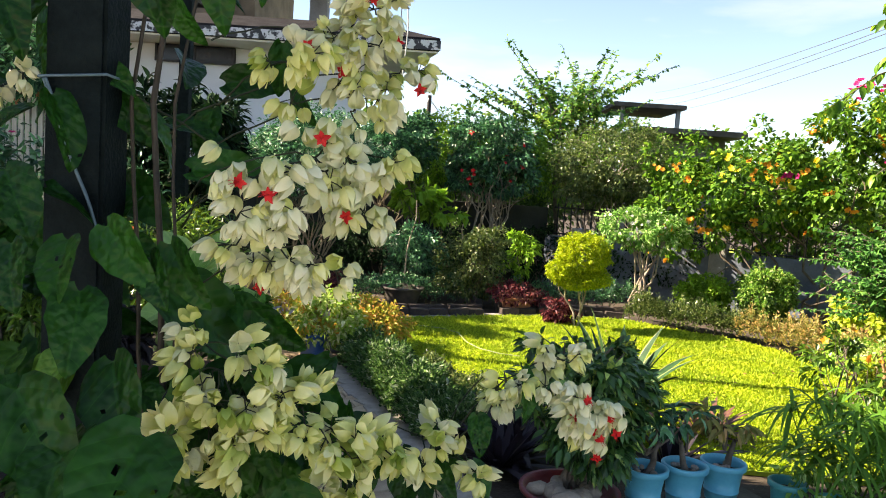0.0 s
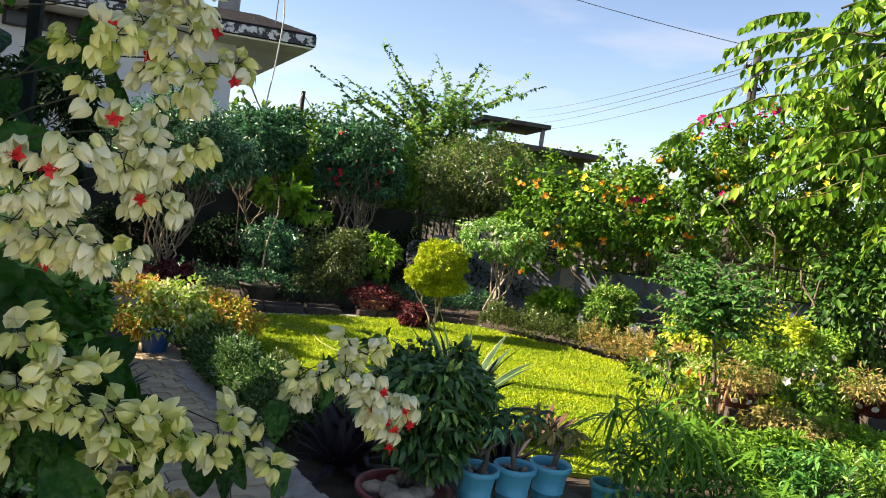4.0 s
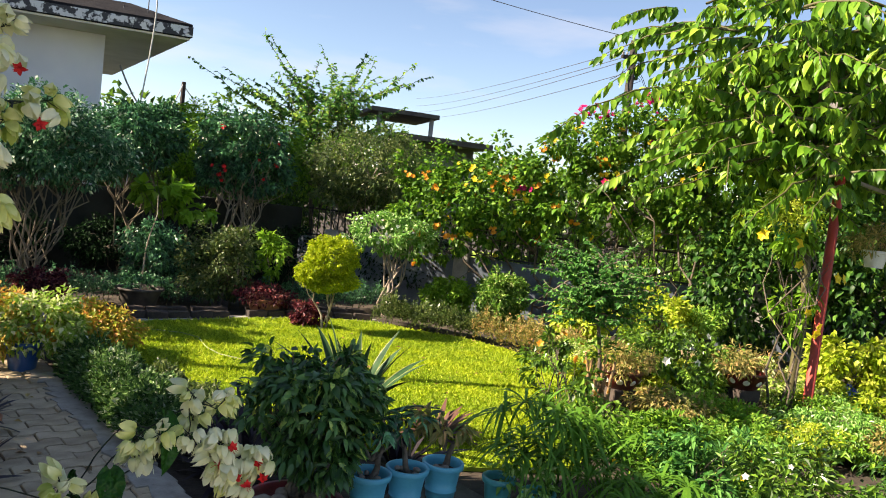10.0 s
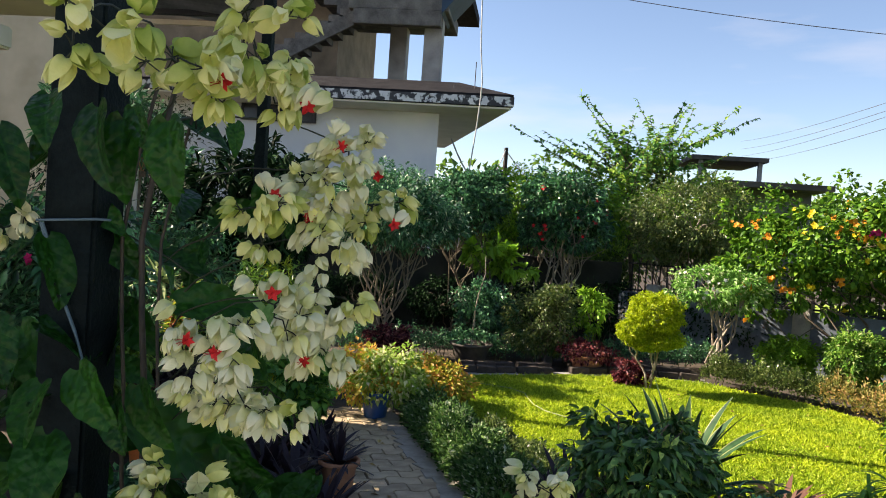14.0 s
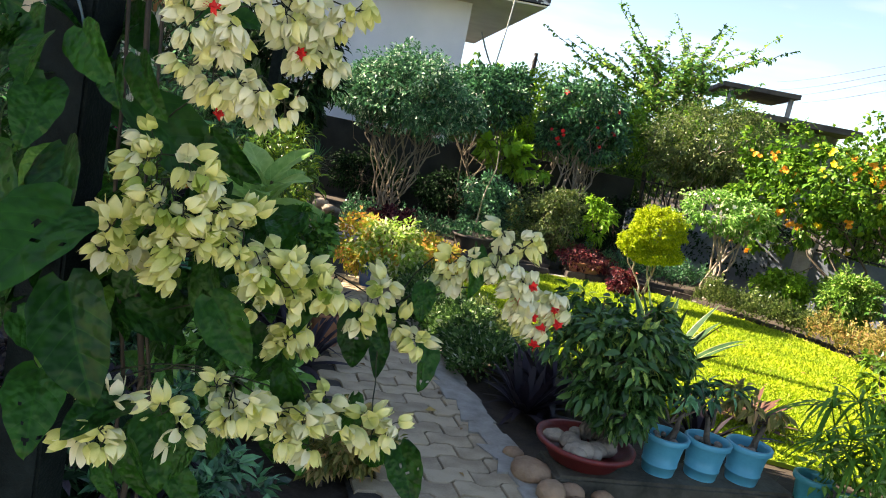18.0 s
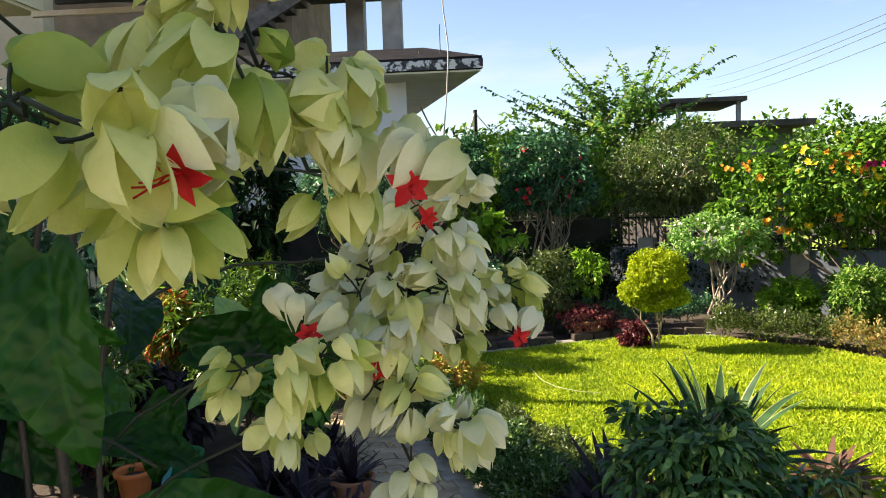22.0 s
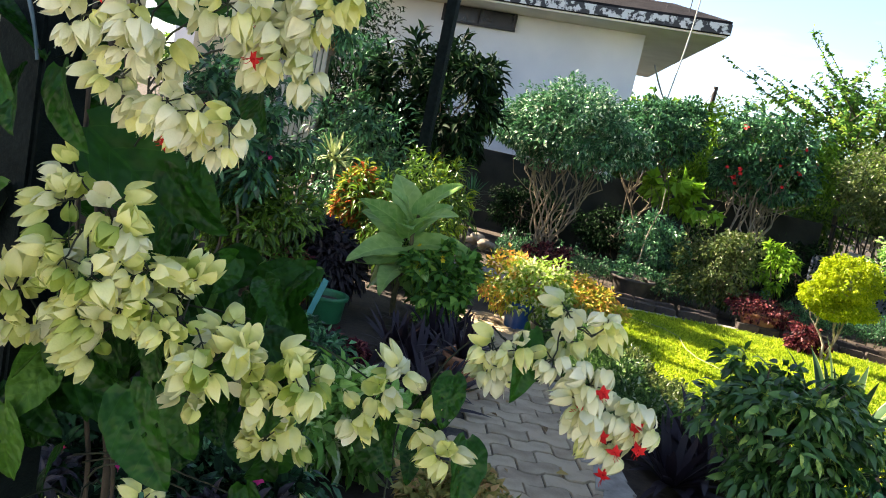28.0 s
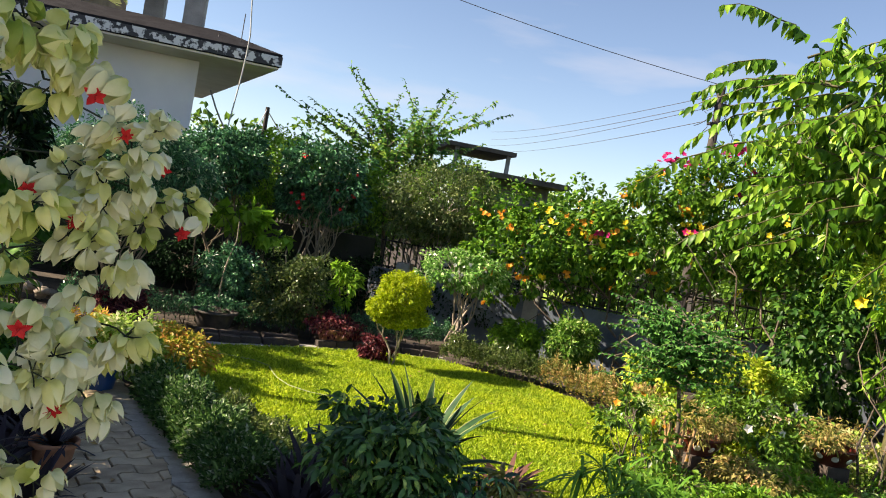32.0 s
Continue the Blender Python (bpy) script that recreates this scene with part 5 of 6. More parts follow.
    bump = 1 + .22 * np.sin(s * 9 + seed + 2.5 * u) + .2 * np.sin(s * 23 + 2 * seed - 4 * u) + .18 * np.sin(s * 41 + 7 * u) + rough * rng.random_sample(n) ** 3
    hh = height * bump * np.sqrt(np.clip(1 - .75 * u ** 2, .05, 1))
    z = hh * (1 - np.abs(rng.normal(0, .28, n)).clip(0, 1))
    P = np.column_stack([c + side * (u * width / 2)[:, None], z.clip(.0)])
    out = np.column_stack([side * u[:, None], np.full(n, .6)]) + rng.normal(0, .5, (n, 3))
    L = size * rng.uniform(.6, 1.3, n)
    V, F = leaf_cloud(P, out, rng.normal(0, .6, (n, 3)) + (0, -.2, .8), L, L * .5, "oval")
    under(new("foliage", mesh_of("foliage", V, F, mat)), top)
    st = []
    for q in np.arange(.05, cum[-1], .11):
        kk = int(np.clip(np.searchsorted(cum, q) - 1, 0, len(ln) - 1))
        b = pts[kk] + d[kk] * (q - cum[kk]) + rng.normal(0, width * .15, 2)
        st.append((bend((*b, -.03), (*(b + rng.normal(0, .05, 2)), height * .75), rng, .1, 4), np.linspace(.006, .003, 4)))
    V, F = tubes(st, 4)
    tagged(under(new("undergrowth", mesh_of("undergrowth", V, F, M_STEM, True)), top), kind="stuff")
    return top


M_LEAF_GROUND = leaf_material("leaf_ground", [(0, (.02, .06, .014)), (.6, (.07, .165, .035)), (.9, (.18, .3, .09)), (1, (.45, .5, .36))], .25)
hedge("low_hedge", "low clipped dark green hedge behind the lawn", [(-2.1, 8.95), (-1.2, 9.0), (.3, 9.3), (1.6, 9.55), (2.6, 10.0)], .34, .27, M_LEAF_DARK, 16000, .032, 50, rough=.1)
hedge("border_plants", "low brownish-green border plants along the lawn", [(2.3, 8.95), (2.75, 8.55), (3.35, 8.1)], .38, .24, M_LEAF_OLIVE, 7000, .04, 51, "lawn border", "plants")
hedge("border_plants", "low orange-tinged border plants along the lawn", [(3.35, 8.1), (3.75, 7.4), (3.95, 6.4), (3.8, 5.6)], .5, .26, M_LEAF_BROWN, 8000, .045, 52, "lawn border", "plants")
hedge("ground_cover", "dense small-leaved ground cover beside the path", [(.16, 4.15), (.0, 4.55), (-.28, 5.2), (-.56, 5.95)], .48, .2, M_LEAF_GROUND, 20000, .034, 53, "path bed", "plants")
hedge("ground_cover", "speckled low ground cover at the lawn's edge", [(.55, 4.35), (.2, 4.9), (-.1, 5.5)], .34, .15, M_LEAF_OLIVE, 9000, .03, 54, "path bed", "plants")


# ---- plants of blades ----
def rosette(name, label, at, n, length, width, mat, seed, spread=(.25, 1.2), droop=.45, cat="plant", group="", parent=None, stalk=0.0, base_z=0.0):
    """Long narrow leaves from one heart, bending outwards."""
    rng = np.random.RandomState(seed)
    top = parent or thing(name, label, cat, group, at=at)
    az = rng.uniform(0, 2 * np.pi, n)
    tilt = rng.uniform(*spread, n)
    D = np.stack([np.cos(az) * np.sin(tilt), np.sin(az) * np.sin(tilt), np.cos(tilt)], 1)
    P = np.stack([np.cos(az) * .02, np.sin(az) * .02, np.full(n, base_z) + rng.uniform(0, stalk, n)], 1)
    N = np.cross(np.cross(D, [0, 0, 1.]), D) + rng.normal(0, .08, (n, 3)) + (0, 0, .05)
    L = length * rng.uniform(.65, 1.15, n)
    V, F = leaf_cloud(P, D, N, L, np.full(n, width) * rng.uniform(.8, 1.2, n), "blade", droop * np.sin(tilt) * rng.uniform(.5, 1.4, n))
    per = 14
    if n <= 60:
        for i in range(n):
            under(new("leaf", mesh_of("leaf", V[i * per:(i + 1) * per], F[:12], mat, True)), top)
    else:
        under(new("foliage", mesh_of("foliage", V, F, mat)), top)
    return top


def blade_material(name, mid, rim):
    m, n, l, b = material(name, .6)
    b.inputs["Specular IOR Level"].default_value = .12
    geo = n.new("ShaderNodeNewGeometry")
    t = n.new("ShaderNodeTexNoise")
    t.inputs["Scale"].default_value = 14
    tc = n.new("ShaderNodeTexCoord")
    l.new(tc.outputs["Object"], t.inputs["Vector"])
    r = ramp(n, [(.3, mid), (.75, rim)])
    a = n.new("ShaderNodeMath")
    a.operation = "MULTIPLY_ADD"
    l.new(geo.outputs["Random Per Island"], a.inputs[0])
    a.inputs[1].default_value = .4
    l.new(t.outputs["Fac"], a.inputs[2])
    s = n.new("ShaderNodeMath")
    s.operation = "SUBTRACT"
    l.new(a.outputs[0], s.inputs[0])
    s.inputs[1].default_value = .2
    l.new(s.outputs[0], r.inputs[0])
    l.new(r.outputs[0], b.inputs["Base Color"])
    return m


M_AGAVE = blade_material("agave_skin", (.012, .04, .016), (.035, .085, .03))
M_AGAVE_RIM = leaf_material("agave_rim", [(0, (.13, .17, .06)), (1, (.28, .29, .12))], .1)
M_BRONZE = leaf_material("bronze_blade", [(0, (.04, .02, .018)), (.6, (.14, .07, .05)), (1, (.32, .2, .11))], .2)
agave = thing("agave", "variegated agave with stiff sword leaves edged in cream", "plant", at=(1.1, 4.5, 0))
rnga = np.random.RandomState(60)
for k in range(26):
    az = k * 2.4 + rnga.normal(0, .15)
    lean = .12 + 1.1 * (1 - k / 26) ** 1.1 + rnga.normal(0, .06)
    ln, wd = rnga.uniform(.6, .78), rnga.uniform(.03, .042)
    q = np.linspace(0, 1, 11)
    th = lean + (.15 + .75 * lean * .6) * q ** 2
    rr, zz = np.cumsum(np.sin(th)) * ln / 11, .05 + np.cumsum(np.cos(th)) * ln / 11
    w = wd * np.array([.75, .85, .95, 1, 1, .97, .9, .78, .58, .32, .02])
    verts = []
    for r_, z_, w_ in zip(rr, zz, w):
        for c_ in (-1, -.84, 0, .84, 1):
            verts.append((math.cos(az) * r_ - math.sin(az) * c_ * w_, math.sin(az) * r_ + math.cos(az) * c_ * w_, z_ + .45 * w_ * abs(c_)))
    quads = [(a * 5 + c_, a * 5 + c_ + 1, a * 5 + c_ + 6, a * 5 + c_ + 5) for a in range(10) for c_ in range(4)]
    under(new("leaf", mesh_of("leaf", verts, quads, [M_AGAVE, M_AGAVE_RIM], True, [1 if n_ % 4 in (0, 3) else 0 for n_ in range(40)])), agave)
rosette("dark_cordyline", "dark bronze strap-leaved clump under the weeping fig", (.5, 4.1, 0), 50, .5, .046, M_LEAF_PURPLE, 61, (.5, 1.5), .35)
rosette("dark_cordyline", "dark bronze strap-leaved clump behind the blue pots", (1.3, 3.95, 0), 48, .45, .036, M_LEAF_PURPLE, 62, (.3, 1.3), .4)
rosette("dark_cordyline", "bronze strap-leaved clump in the sun by the lawn", (1.72, 4.6, 0), 58, .34, .042, M_BRONZE, 66, (.6, 1.5), .4)
rosette("dark_cordyline", "dark bronze strap-leaved clump beside the path", (.36, 3.85, 0), 50, .42, .045, M_LEAF_PURPLE, 67, (.3, 1.4), .35)


def sedge(label, at, stalks, height, seed):
    """Slender stalks, each topped by a whorl of thin arching blades."""
    rng = np.random.RandomState(seed)
    top = thing("umbrella_sedge", label, "plant", "sedge clumps", at=at)
    for k in range(stalks):
        a = rng.uniform(0, 6.28)
        tip = np.array([math.cos(a), math.sin(a), 0]) * rng.uniform(.05, .28) + np.array([0, 0, height * rng.uniform(.55, 1.05)])
        stems("stalk", rng, top, M_BLADE, [(bend((rng.normal(0, .04), rng.normal(0, .04), -.03), tip, rng, .06, 6), np.linspace(.005, .0035, 6))], 5)
        n = 17
        az = rng.uniform(0, 2 * np.pi, n)
        tilt = rng.uniform(.5, 1.5, n)
        D = np.stack([np.cos(az) * np.sin(tilt), np.sin(az) * np.sin(tilt), np.cos(tilt)], 1)
        N = np.cross(np.cross(D, [0, 0, 1.]), D) + (0, 0, .05)
        L = rng.uniform(.2, .38, n)
        V, F = leaf_cloud(np.repeat(tip[None], n, 0), D, N, L, np.full(n, .017), "blade", rng.uniform(.5, 1.2, n))
        for q in range(n):
            under(new("blade", mesh_of("blade", V[q * 14:(q + 1) * 14], F[:12], M_BLADE, True)), top)
    return top


sedge("arching green sedge clump beside the blue pots", (1.95, 3.45, 0), 12, .52, 63)
sedge("large arching green sedge clump", (2.35, 3.5, 0), 11, .4, 64)
sedge("arching green sedge clump at the bed's front", (2.2, 2.95, 0), 10, .4, 65)
for i, (x, y, s) in enumerate(((-1.05, 4.6, .4), (-1.1, 4.15, .4), (-.85, 3.75, .38), (-1.3, 4.9, .4), (-1.2, 5.0, .34), (-1.25, 3.7, .36), (-1.35, 4.4, .38))):
    rosette("purple_spider_plant", "dark purple-black strap-leaved plant beside the path", (x, y, 0), 46, s, .034, M_LEAF_PURPLE, 70 + i, (.3, 1.45), .5, group="purple strap plants")


# ---- pots ----
M_TERRACOTTA = plain_material("terracotta", (.3, .12, .06), (.46, .22, .12), 12, .85, 0, .3)
M_REDBOWL = plain_material("red_glaze", (.13, .014, .014), (.26, .035, .03), 14, .45, 0, .15)
M_STONE = plain_material("river_stone", (.13, .1, .075), (.36, .3, .23), 18, .8, 0, .4, 90, .4)
M_TEAL = plain_material("teal_plastic", (.04, .3, .3), (.08, .42, .42), 10, .35)
M_BOULDER = plain_material("brown_boulder", (.16, .09, .05), (.42, .27, .16), 9, .85, 0, .5, 60, .3)
M_ORANGE = plain_material("orange_plastic", (.6, .14, .03), (.75, .22, .06), 10, .5)
M_YELLOWPOT = plain_material("yellow_plastic", (.6, .42, .03), (.75, .55, .05), 10, .45)
M_GREENPOT = plain_material("green_plastic", (.01, .13, .05), (.02, .2, .08), 10, .4)
M_BLUEDARK = plain_material("deep_blue_plastic", (.01, .06, .2), (.02, .1, .3), 10, .4)
M_WHITEPOT = plain_material("white_plastic", (.55, .55, .52), (.72, .72, .7), 10, .5)
M_POLKA = plain_material("maroon_glaze", (.05, .006, .005), (.1, .013, .011), 12, .35)
M_DOT = plain_material("white_dot", (.7, .68, .62), (.8, .78, .74), 12, .5)


def pot(parent, r, h, mat, taper=.72, rim=.012, name="pot", soil=True, z0=0.0, ring=False):
    """A turned pot with a rolled rim and a hollow filled with soil."""
    prof = [(0, z0), (r * taper * .96, z0), (r * taper, z0 + .008)]
    if ring:
        at_ring = lambda q: r * (taper + q * (.95 - taper))
        prof += [(at_ring(.24), z0 + h * .24), (at_ring(.25) + .003, z0 + h * .245), (at_ring(.28) + .003, z0 + h * .275), (at_ring(.285), z0 + h * .28), (at_ring(.6), z0 + h * .6)]
    prof += [(r * .95, z0 + h - .03), (r * .955, z0 + h - .028), (r * .97 + rim, z0 + h - .027), (r * .98 + rim, z0 + h - .025), (r + rim, z0 + h - .004), (r + rim * .6, z0 + h), (r * .96, z0 + h), (r * .93, z0 + h - .02), (r * .9, z0 + h - .045)]
    body = part(name, lathe(prof), mat, parent, smooth=True)
    if soil:
        part("soil", lathe([(r * .905, z0 + h - .05), (r * .6, z0 + h - .036), (0, z0 + h - .03)], 20), M_SOIL, parent, "dark potting soil")
    return body


def pebble(rng, size, flat=.7):
    bm = bmesh.new()
    bmesh.ops.create_icosphere(bm, subdivisions=2, radius=1)
    k = rng.uniform(.7, 1.3, 3)
    off = rng.uniform(0, 50, 3)
    for v in bm.verts:
        v.co *= 1 + .18 * noise.noise(v.co * 1.1 + Vector(off))
        v.co = Vector((v.co.x * k[0], v.co.y * k[1], v.co.z * flat)) * size
    return bm


rngs = np.random.RandomState(44)
ledge = thing("stone_ledge", "low mossy concrete ledge under the pots", "ledge", kind="structure", at=(1.05, 3.36, 0))
ledge.rotation_euler.z = math.atan2(.22, .55)
part("slab", boxes(((-.62, -.13, -.05), (.6, .13, .06)), bevel=.015), plain_material("mossy_concrete", (.035, .035, .022), (.14, .125, .09), 7, .95, 0, .6, 50), ledge)
for i, (x, y) in enumerate(((.985, 3.34), (1.19, 3.41), (1.395, 3.48))):
    t = thing("blue_pot", "light blue plastic plant pot with a leggy adenium", "plant pot", "blue pots in a row", at=(x, y, .06))
    pot(t, .098, .185, M_BLUEPOT, .74, .01, ring=True)
    rng = np.random.RandomState(80 + i)
    stems("stem", rng, t, M_BARK, [(bend((0, 0, .13), (rng.normal(0, .03), rng.normal(0, .03), .3), rng, .1, 5), np.linspace(.02, .009, 5))] + [(bend((0, 0, .24), (rng.normal(0, .07), rng.normal(0, .07), .4), rng, .1, 4), np.linspace(.008, .004, 4)) for _ in range(4)])
    crown("foliage", rng, t, M_LEAF_DARK if i < 2 else M_LEAF_BROWN, [((0, 0, .4), (.11, .1, .07))], 60 if i < 2 else 130, .07, "long", .35, .4)
    for k in range(5):
        part("pebble", pebble(rng, .016), M_STONE, t).location = (rng.uniform(-.05, .05), rng.uniform(-.05, .05), .165)
bowl = thing("red_bowl", "wide red glazed bowl planter with river stones", "planter", at=(.63, 3.24, .06))
part("bowl", lathe([(0, 0), (.13, 0), (.15, .01), (.2, .075), (.222, .08), (.225, .1), (.205, .1), (.19, .085), (.14, .05), (0, .05)], 36), M_REDBOWL, bowl, smooth=True)
for k in range(13):
    a, rr = rngs.uniform(0, 6.28), rngs.uniform(.07, .16)
    part("stone", pebble(rngs, rngs.uniform(.036, .062)), M_STONE, bowl, smooth=True).location = (rr * math.cos(a), rr * math.sin(a), .09)
for x, y, s, f in ((.41, 3.08, .085, .62), (.62, 2.86, .06, .7), (.50, 2.92, .07, .7), (.59, 2.99, .06, .6), (.33, 3.25, .04, .7), (.72, 3.0, .05, .7)):
    o = thing("stone", "rounded brown river stone at the path's edge", "stone", "edge stones", at=(x, y, s * f * .5))
    part("boulder", pebble(rngs, s, f), M_BOULDER, o, smooth=True)
for x, y, m in ((1.72, 3.5, M_TEAL), (1.85, 3.3, M_TEAL)):
    t = thing("teal_pot", "small teal plastic pot half hidden by sedge", "plant pot", "teal pots", at=(x, y, 0))
    pot(t, .08, .16, m, .8)
    rng = np.random.RandomState(int(x * 100))
    crown("foliage", rng, t, M_LEAF_PALE, [((0, 0, .22), (.12, .1, .08))], 120, .05, "long", .4, .4)
M_LEAF_CROTON = leaf_material("leaf_croton", [(0, (.16, .32, .04)), (.55, (.36, .5, .09)), (.85, (.6, .64, .3)), (1, (.75, .72, .5))], .35)
terr = thing("terracotta_pot", "terracotta pot with a dark spidery plant beside the path", "plant pot", at=(-.86, 4.2, 0))
pot(terr, .11, .2, M_TERRACOTTA, .7, .012)
rosette("", "", None, 48, .3, .026, M_LEAF_PURPLE, 90, (.2, 1.4), .5, parent=terr, base_z=.17)
bl = thing("deep_blue_pot", "deep blue pot holding a yellow and orange croton", "plant pot", at=(-1.0, 5.95, 0))
pot(bl, .12, .21, M_BLUEDARK, .75)
rng = np.random.RandomState(91)
crown("foliage", rng, bl, M_LEAF_GOLD, [((-.14, 0, .35), (.22, .22, .2))], 1300, .05, "oval", .5, .3)
crown("foliage", rng, bl, M_LEAF_CROTON, [((.1, -.03, .35), (.26, .24, .2))], 2200, .05, "oval", .5, .3)

# pots along the slatted screen and flowers in front of it
for i in range(4):
    t = thing("terracotta_pot", "terracotta pot standing on the slatted screen's rail", "plant pot", "pots on the rail", at=(-4.5 + i * .26, 6.97, 1.9))
    pot(t, .1, .15, M_TERRACOTTA, .75)
    rng = np.random.RandomState(400 + i)
    crown("foliage", rng, t, M_LEAF_DARK, [((0, 0, .42), (.3, .25, .34))], 1100, .1, "long", .25, .4)
hose = thing("garden_hose", "thin pale green garden hose lying on the lawn", "hose")
hp = np.array([(-.42, 7.55), (-.2, 7.5), (.05, 7.42), (.2, 7.25), (.24, 7.0), (.28, 6.82), (.38, 6.6), (.55, 6.45), (.72, 6.4)])
V, F = tubes([(np.column_stack([hp, np.full(len(hp), .026)]), .0045)], 6)
under(new("tube", mesh_of("tube", V, F, plain_material("hose_green", (.2, .24, .1), (.3, .34, .16), 10, .7), True)), hose)

# ---- left bed ----
shrub("golden_shrub", "low golden-leaved shrub at the end of the path", "bush", (-.6, 6.3, 0), [((0, 0, .24), (.32, .28, .22))], M_LEAF_GOLD, 1900, .045, 4, .1, .008, seed=101)
M_LEAF_LEAFY = leaf_material("leaf_leafy", [(0, (0.03, 0.11, 0.02)), (0.6, (0.09, 0.26, 0.04)), (1, (0.26, 0.46, 0.07))], 0.3)
shrub("leafy_bush", "bushy fresh-green plant beside the path", "bush", (-1.42, 5.25, 0), [((0, 0, .27), (.3, .27, .24)), ((-.12, .1, .4), (.26, .25, .18))], M_LEAF_LEAFY, 800, .08, 5, .1, .01, seed=102, kind="ovate", ratio=.55, flower=(FL_YELLOW, 10, .022, ""))
dief = thing("dieffenbachia", "tall dieffenbachia with large pale-centred leaves", "plant", at=(-1.78, 5.3, 0))
rngd = np.random.RandomState(103)
stems("stem", rngd, dief, M_STEM, [(bend((0, 0, -.03), (.05, 0, .75), rngd, .05, 6), np.linspace(.022, .014, 6))])
M_DIEF = vine_leaf_material("dieffenbachia_leaf", (.13, .31, .06), (.42, .6, .2), .35)
DLEAF = [heart_leaf_mesh(s, M_DIEF, False, .23, .42) for s in (11, 12)]
for k in range(17):
    a = k * 2.4
    b = np.array([.04 * math.cos(a), .04 * math.sin(a), .3 + .028 * k])
    d = unit(np.array([math.cos(a) * .9, math.sin(a) * .8 - .25, -.45 + 1.5 * k / 17 + rngd.normal(0, .15)]))
    place_leaf(b, b + d * rngd.uniform(.34, .5), DLEAF[k % 2], dief, rngd.normal(0, .2), (.1, -.55, .85))
M_LEAF_CROTONRED = leaf_material("leaf_croton_red", [(0, (.04, .12, .02)), (.4, (.2, .34, .05)), (.62, (.5, .48, .06)), (.8, (.42, .07, .02)), (1, (.55, .14, .05))], .3)
for i, (x, y, z, r, m, lab, kind, rat) in enumerate((
        (-2.32, 5.1, .3, .26, M_LEAF_PURPLE, "dark-leaved foliage plant in the shaded bed", "long", .4), (-2.42, 4.75, .2, .2, M_LEAF_RED, "dark red-leaved coleus in the shaded bed", "oval", .6),
        (-2.6, 4.7, .45, .4, M_LEAF_MID, "leafy green bedding plant in shade", "long", .3), (-2.75, 6.3, .5, .17, M_LEAF_CROTONRED, "yellow and scarlet croton bush", "long", .3),
        (-2.2, 6.3, .6, .45, M_LEAF_MID, "green ginger-like plant in the bed", "long", .25), (-3.2, 7.0, .8, .55, M_LEAF_DARK, "dark leafy shrub by the house", "long", .3),
        (-2.42, 7.5, .55, .26, M_LEAF_LIME, "yellow-green variegated bedding plant", "long", .2), (-1.4, 8.6, .2, .24, M_LEAF_RED, "low magenta-leaved clump by the hedge", "oval", .5), (-3.6, 5.4, .9, .6, M_LEAF_DARK, "dark shrub below the porch", "long", .3),
        (-1.5, 3.3, .2, .3, M_LEAF_DARK, "low green bedding plant with pink flowers", "oval", .5), (-1.0, 2.9, .18, .3, M_LEAF_PALE, "grey-green low bedding plant", "long", .4), (-.38, 2.72, .12, .2, M_LEAF_BROWN, "low purple and gold coleus", "oval", .5),
        (-1.42, 3.8, .1, .14, M_LEAF_RED, "low red-leaved clump by the path", "oval", .5))):
    shrub("bedding_plant", lab, "plant", (x, y, 0), [((0, 0, z), (r, r * .9, z * .85))], m, 1100, .09 if kind == "long" else .05, 4, .12, .009, seed=110 + i, kind=kind, ratio=rat, group="left bed")
M_LEAF_STRIPE = leaf_material("leaf_stripe", [(0, (.16, .32, .08)), (.5, (.5, .6, .26)), (1, (.74, .76, .45))], .3)
rosette("variegated_dracaena", "spiky yellow-striped dracaena on a bare stem", (-3.2, 6.6, 0), 46, .36, .035, M_LEAF_STRIPE, 130, (.3, 1.6), .45, base_z=.88)
V, F = tubes([(bend((-3.2, 6.6, -.03), (-3.2, 6.6, .9), rngd, .03, 6), .014)], 6)
under(new("stem", mesh_of("stem", V - np.array([-3.2, 6.6, 0]), F, M_BARK_PALE, True)), bpy.data.objects["variegated_dracaena"])
op = thing("orange_pot", "orange plastic pot in the shaded bed", "plant pot", at=(-2.13, 4.36, 0))
pot(op, .1, .18, M_ORANGE, .75)
gp = thing("green_pot", "dark green trough pot in the shaded bed", "plant pot", at=(-1.98, 4.62, 0))
pot(gp, .13, .18, M_GREENPOT, .85)
stake = thing("teal_stake", "flat teal plastic stake leaning on the orange pot", "stake", at=(-2.0, 4.4, 0))
st = part("blade", boxes(((-.02, -.004, -.03), (.02, .004, .34)), bevel=.002), M_TEAL, stake)
st.rotation_euler.y = .3
rosette("papyrus", "spiky green papyrus clump in the back bed", (-2.25, 8.0, 0), 60, .3, .014, M_LEAF_DARK, 131, (.1, 1.6), .3, base_z=.62, stalk=.16)
V, F = tubes([(bend((rngd.normal(0, .03), rngd.normal(0, .03), -.03), (rngd.normal(0, .05), rngd.normal(0, .05), .7), rngd, .03, 5), .008) for _ in range(6)], 5)
under(new("stem", mesh_of("stem", V, F, M_STEM, True)), bpy.data.objects["papyrus"])
for k in range(9):
    o = thing("stone", "rounded pale stone heaped by the back bed", "stone", "stone heap", at=(-2.5 + rngs.uniform(-.22, .22), 9.4 + rngs.uniform(-.15, .15), .05 + .04 * (k % 3)))
    part("boulder", pebble(rngs, rngs.uniform(.06, .1)), M_STONE, o, smooth=True)

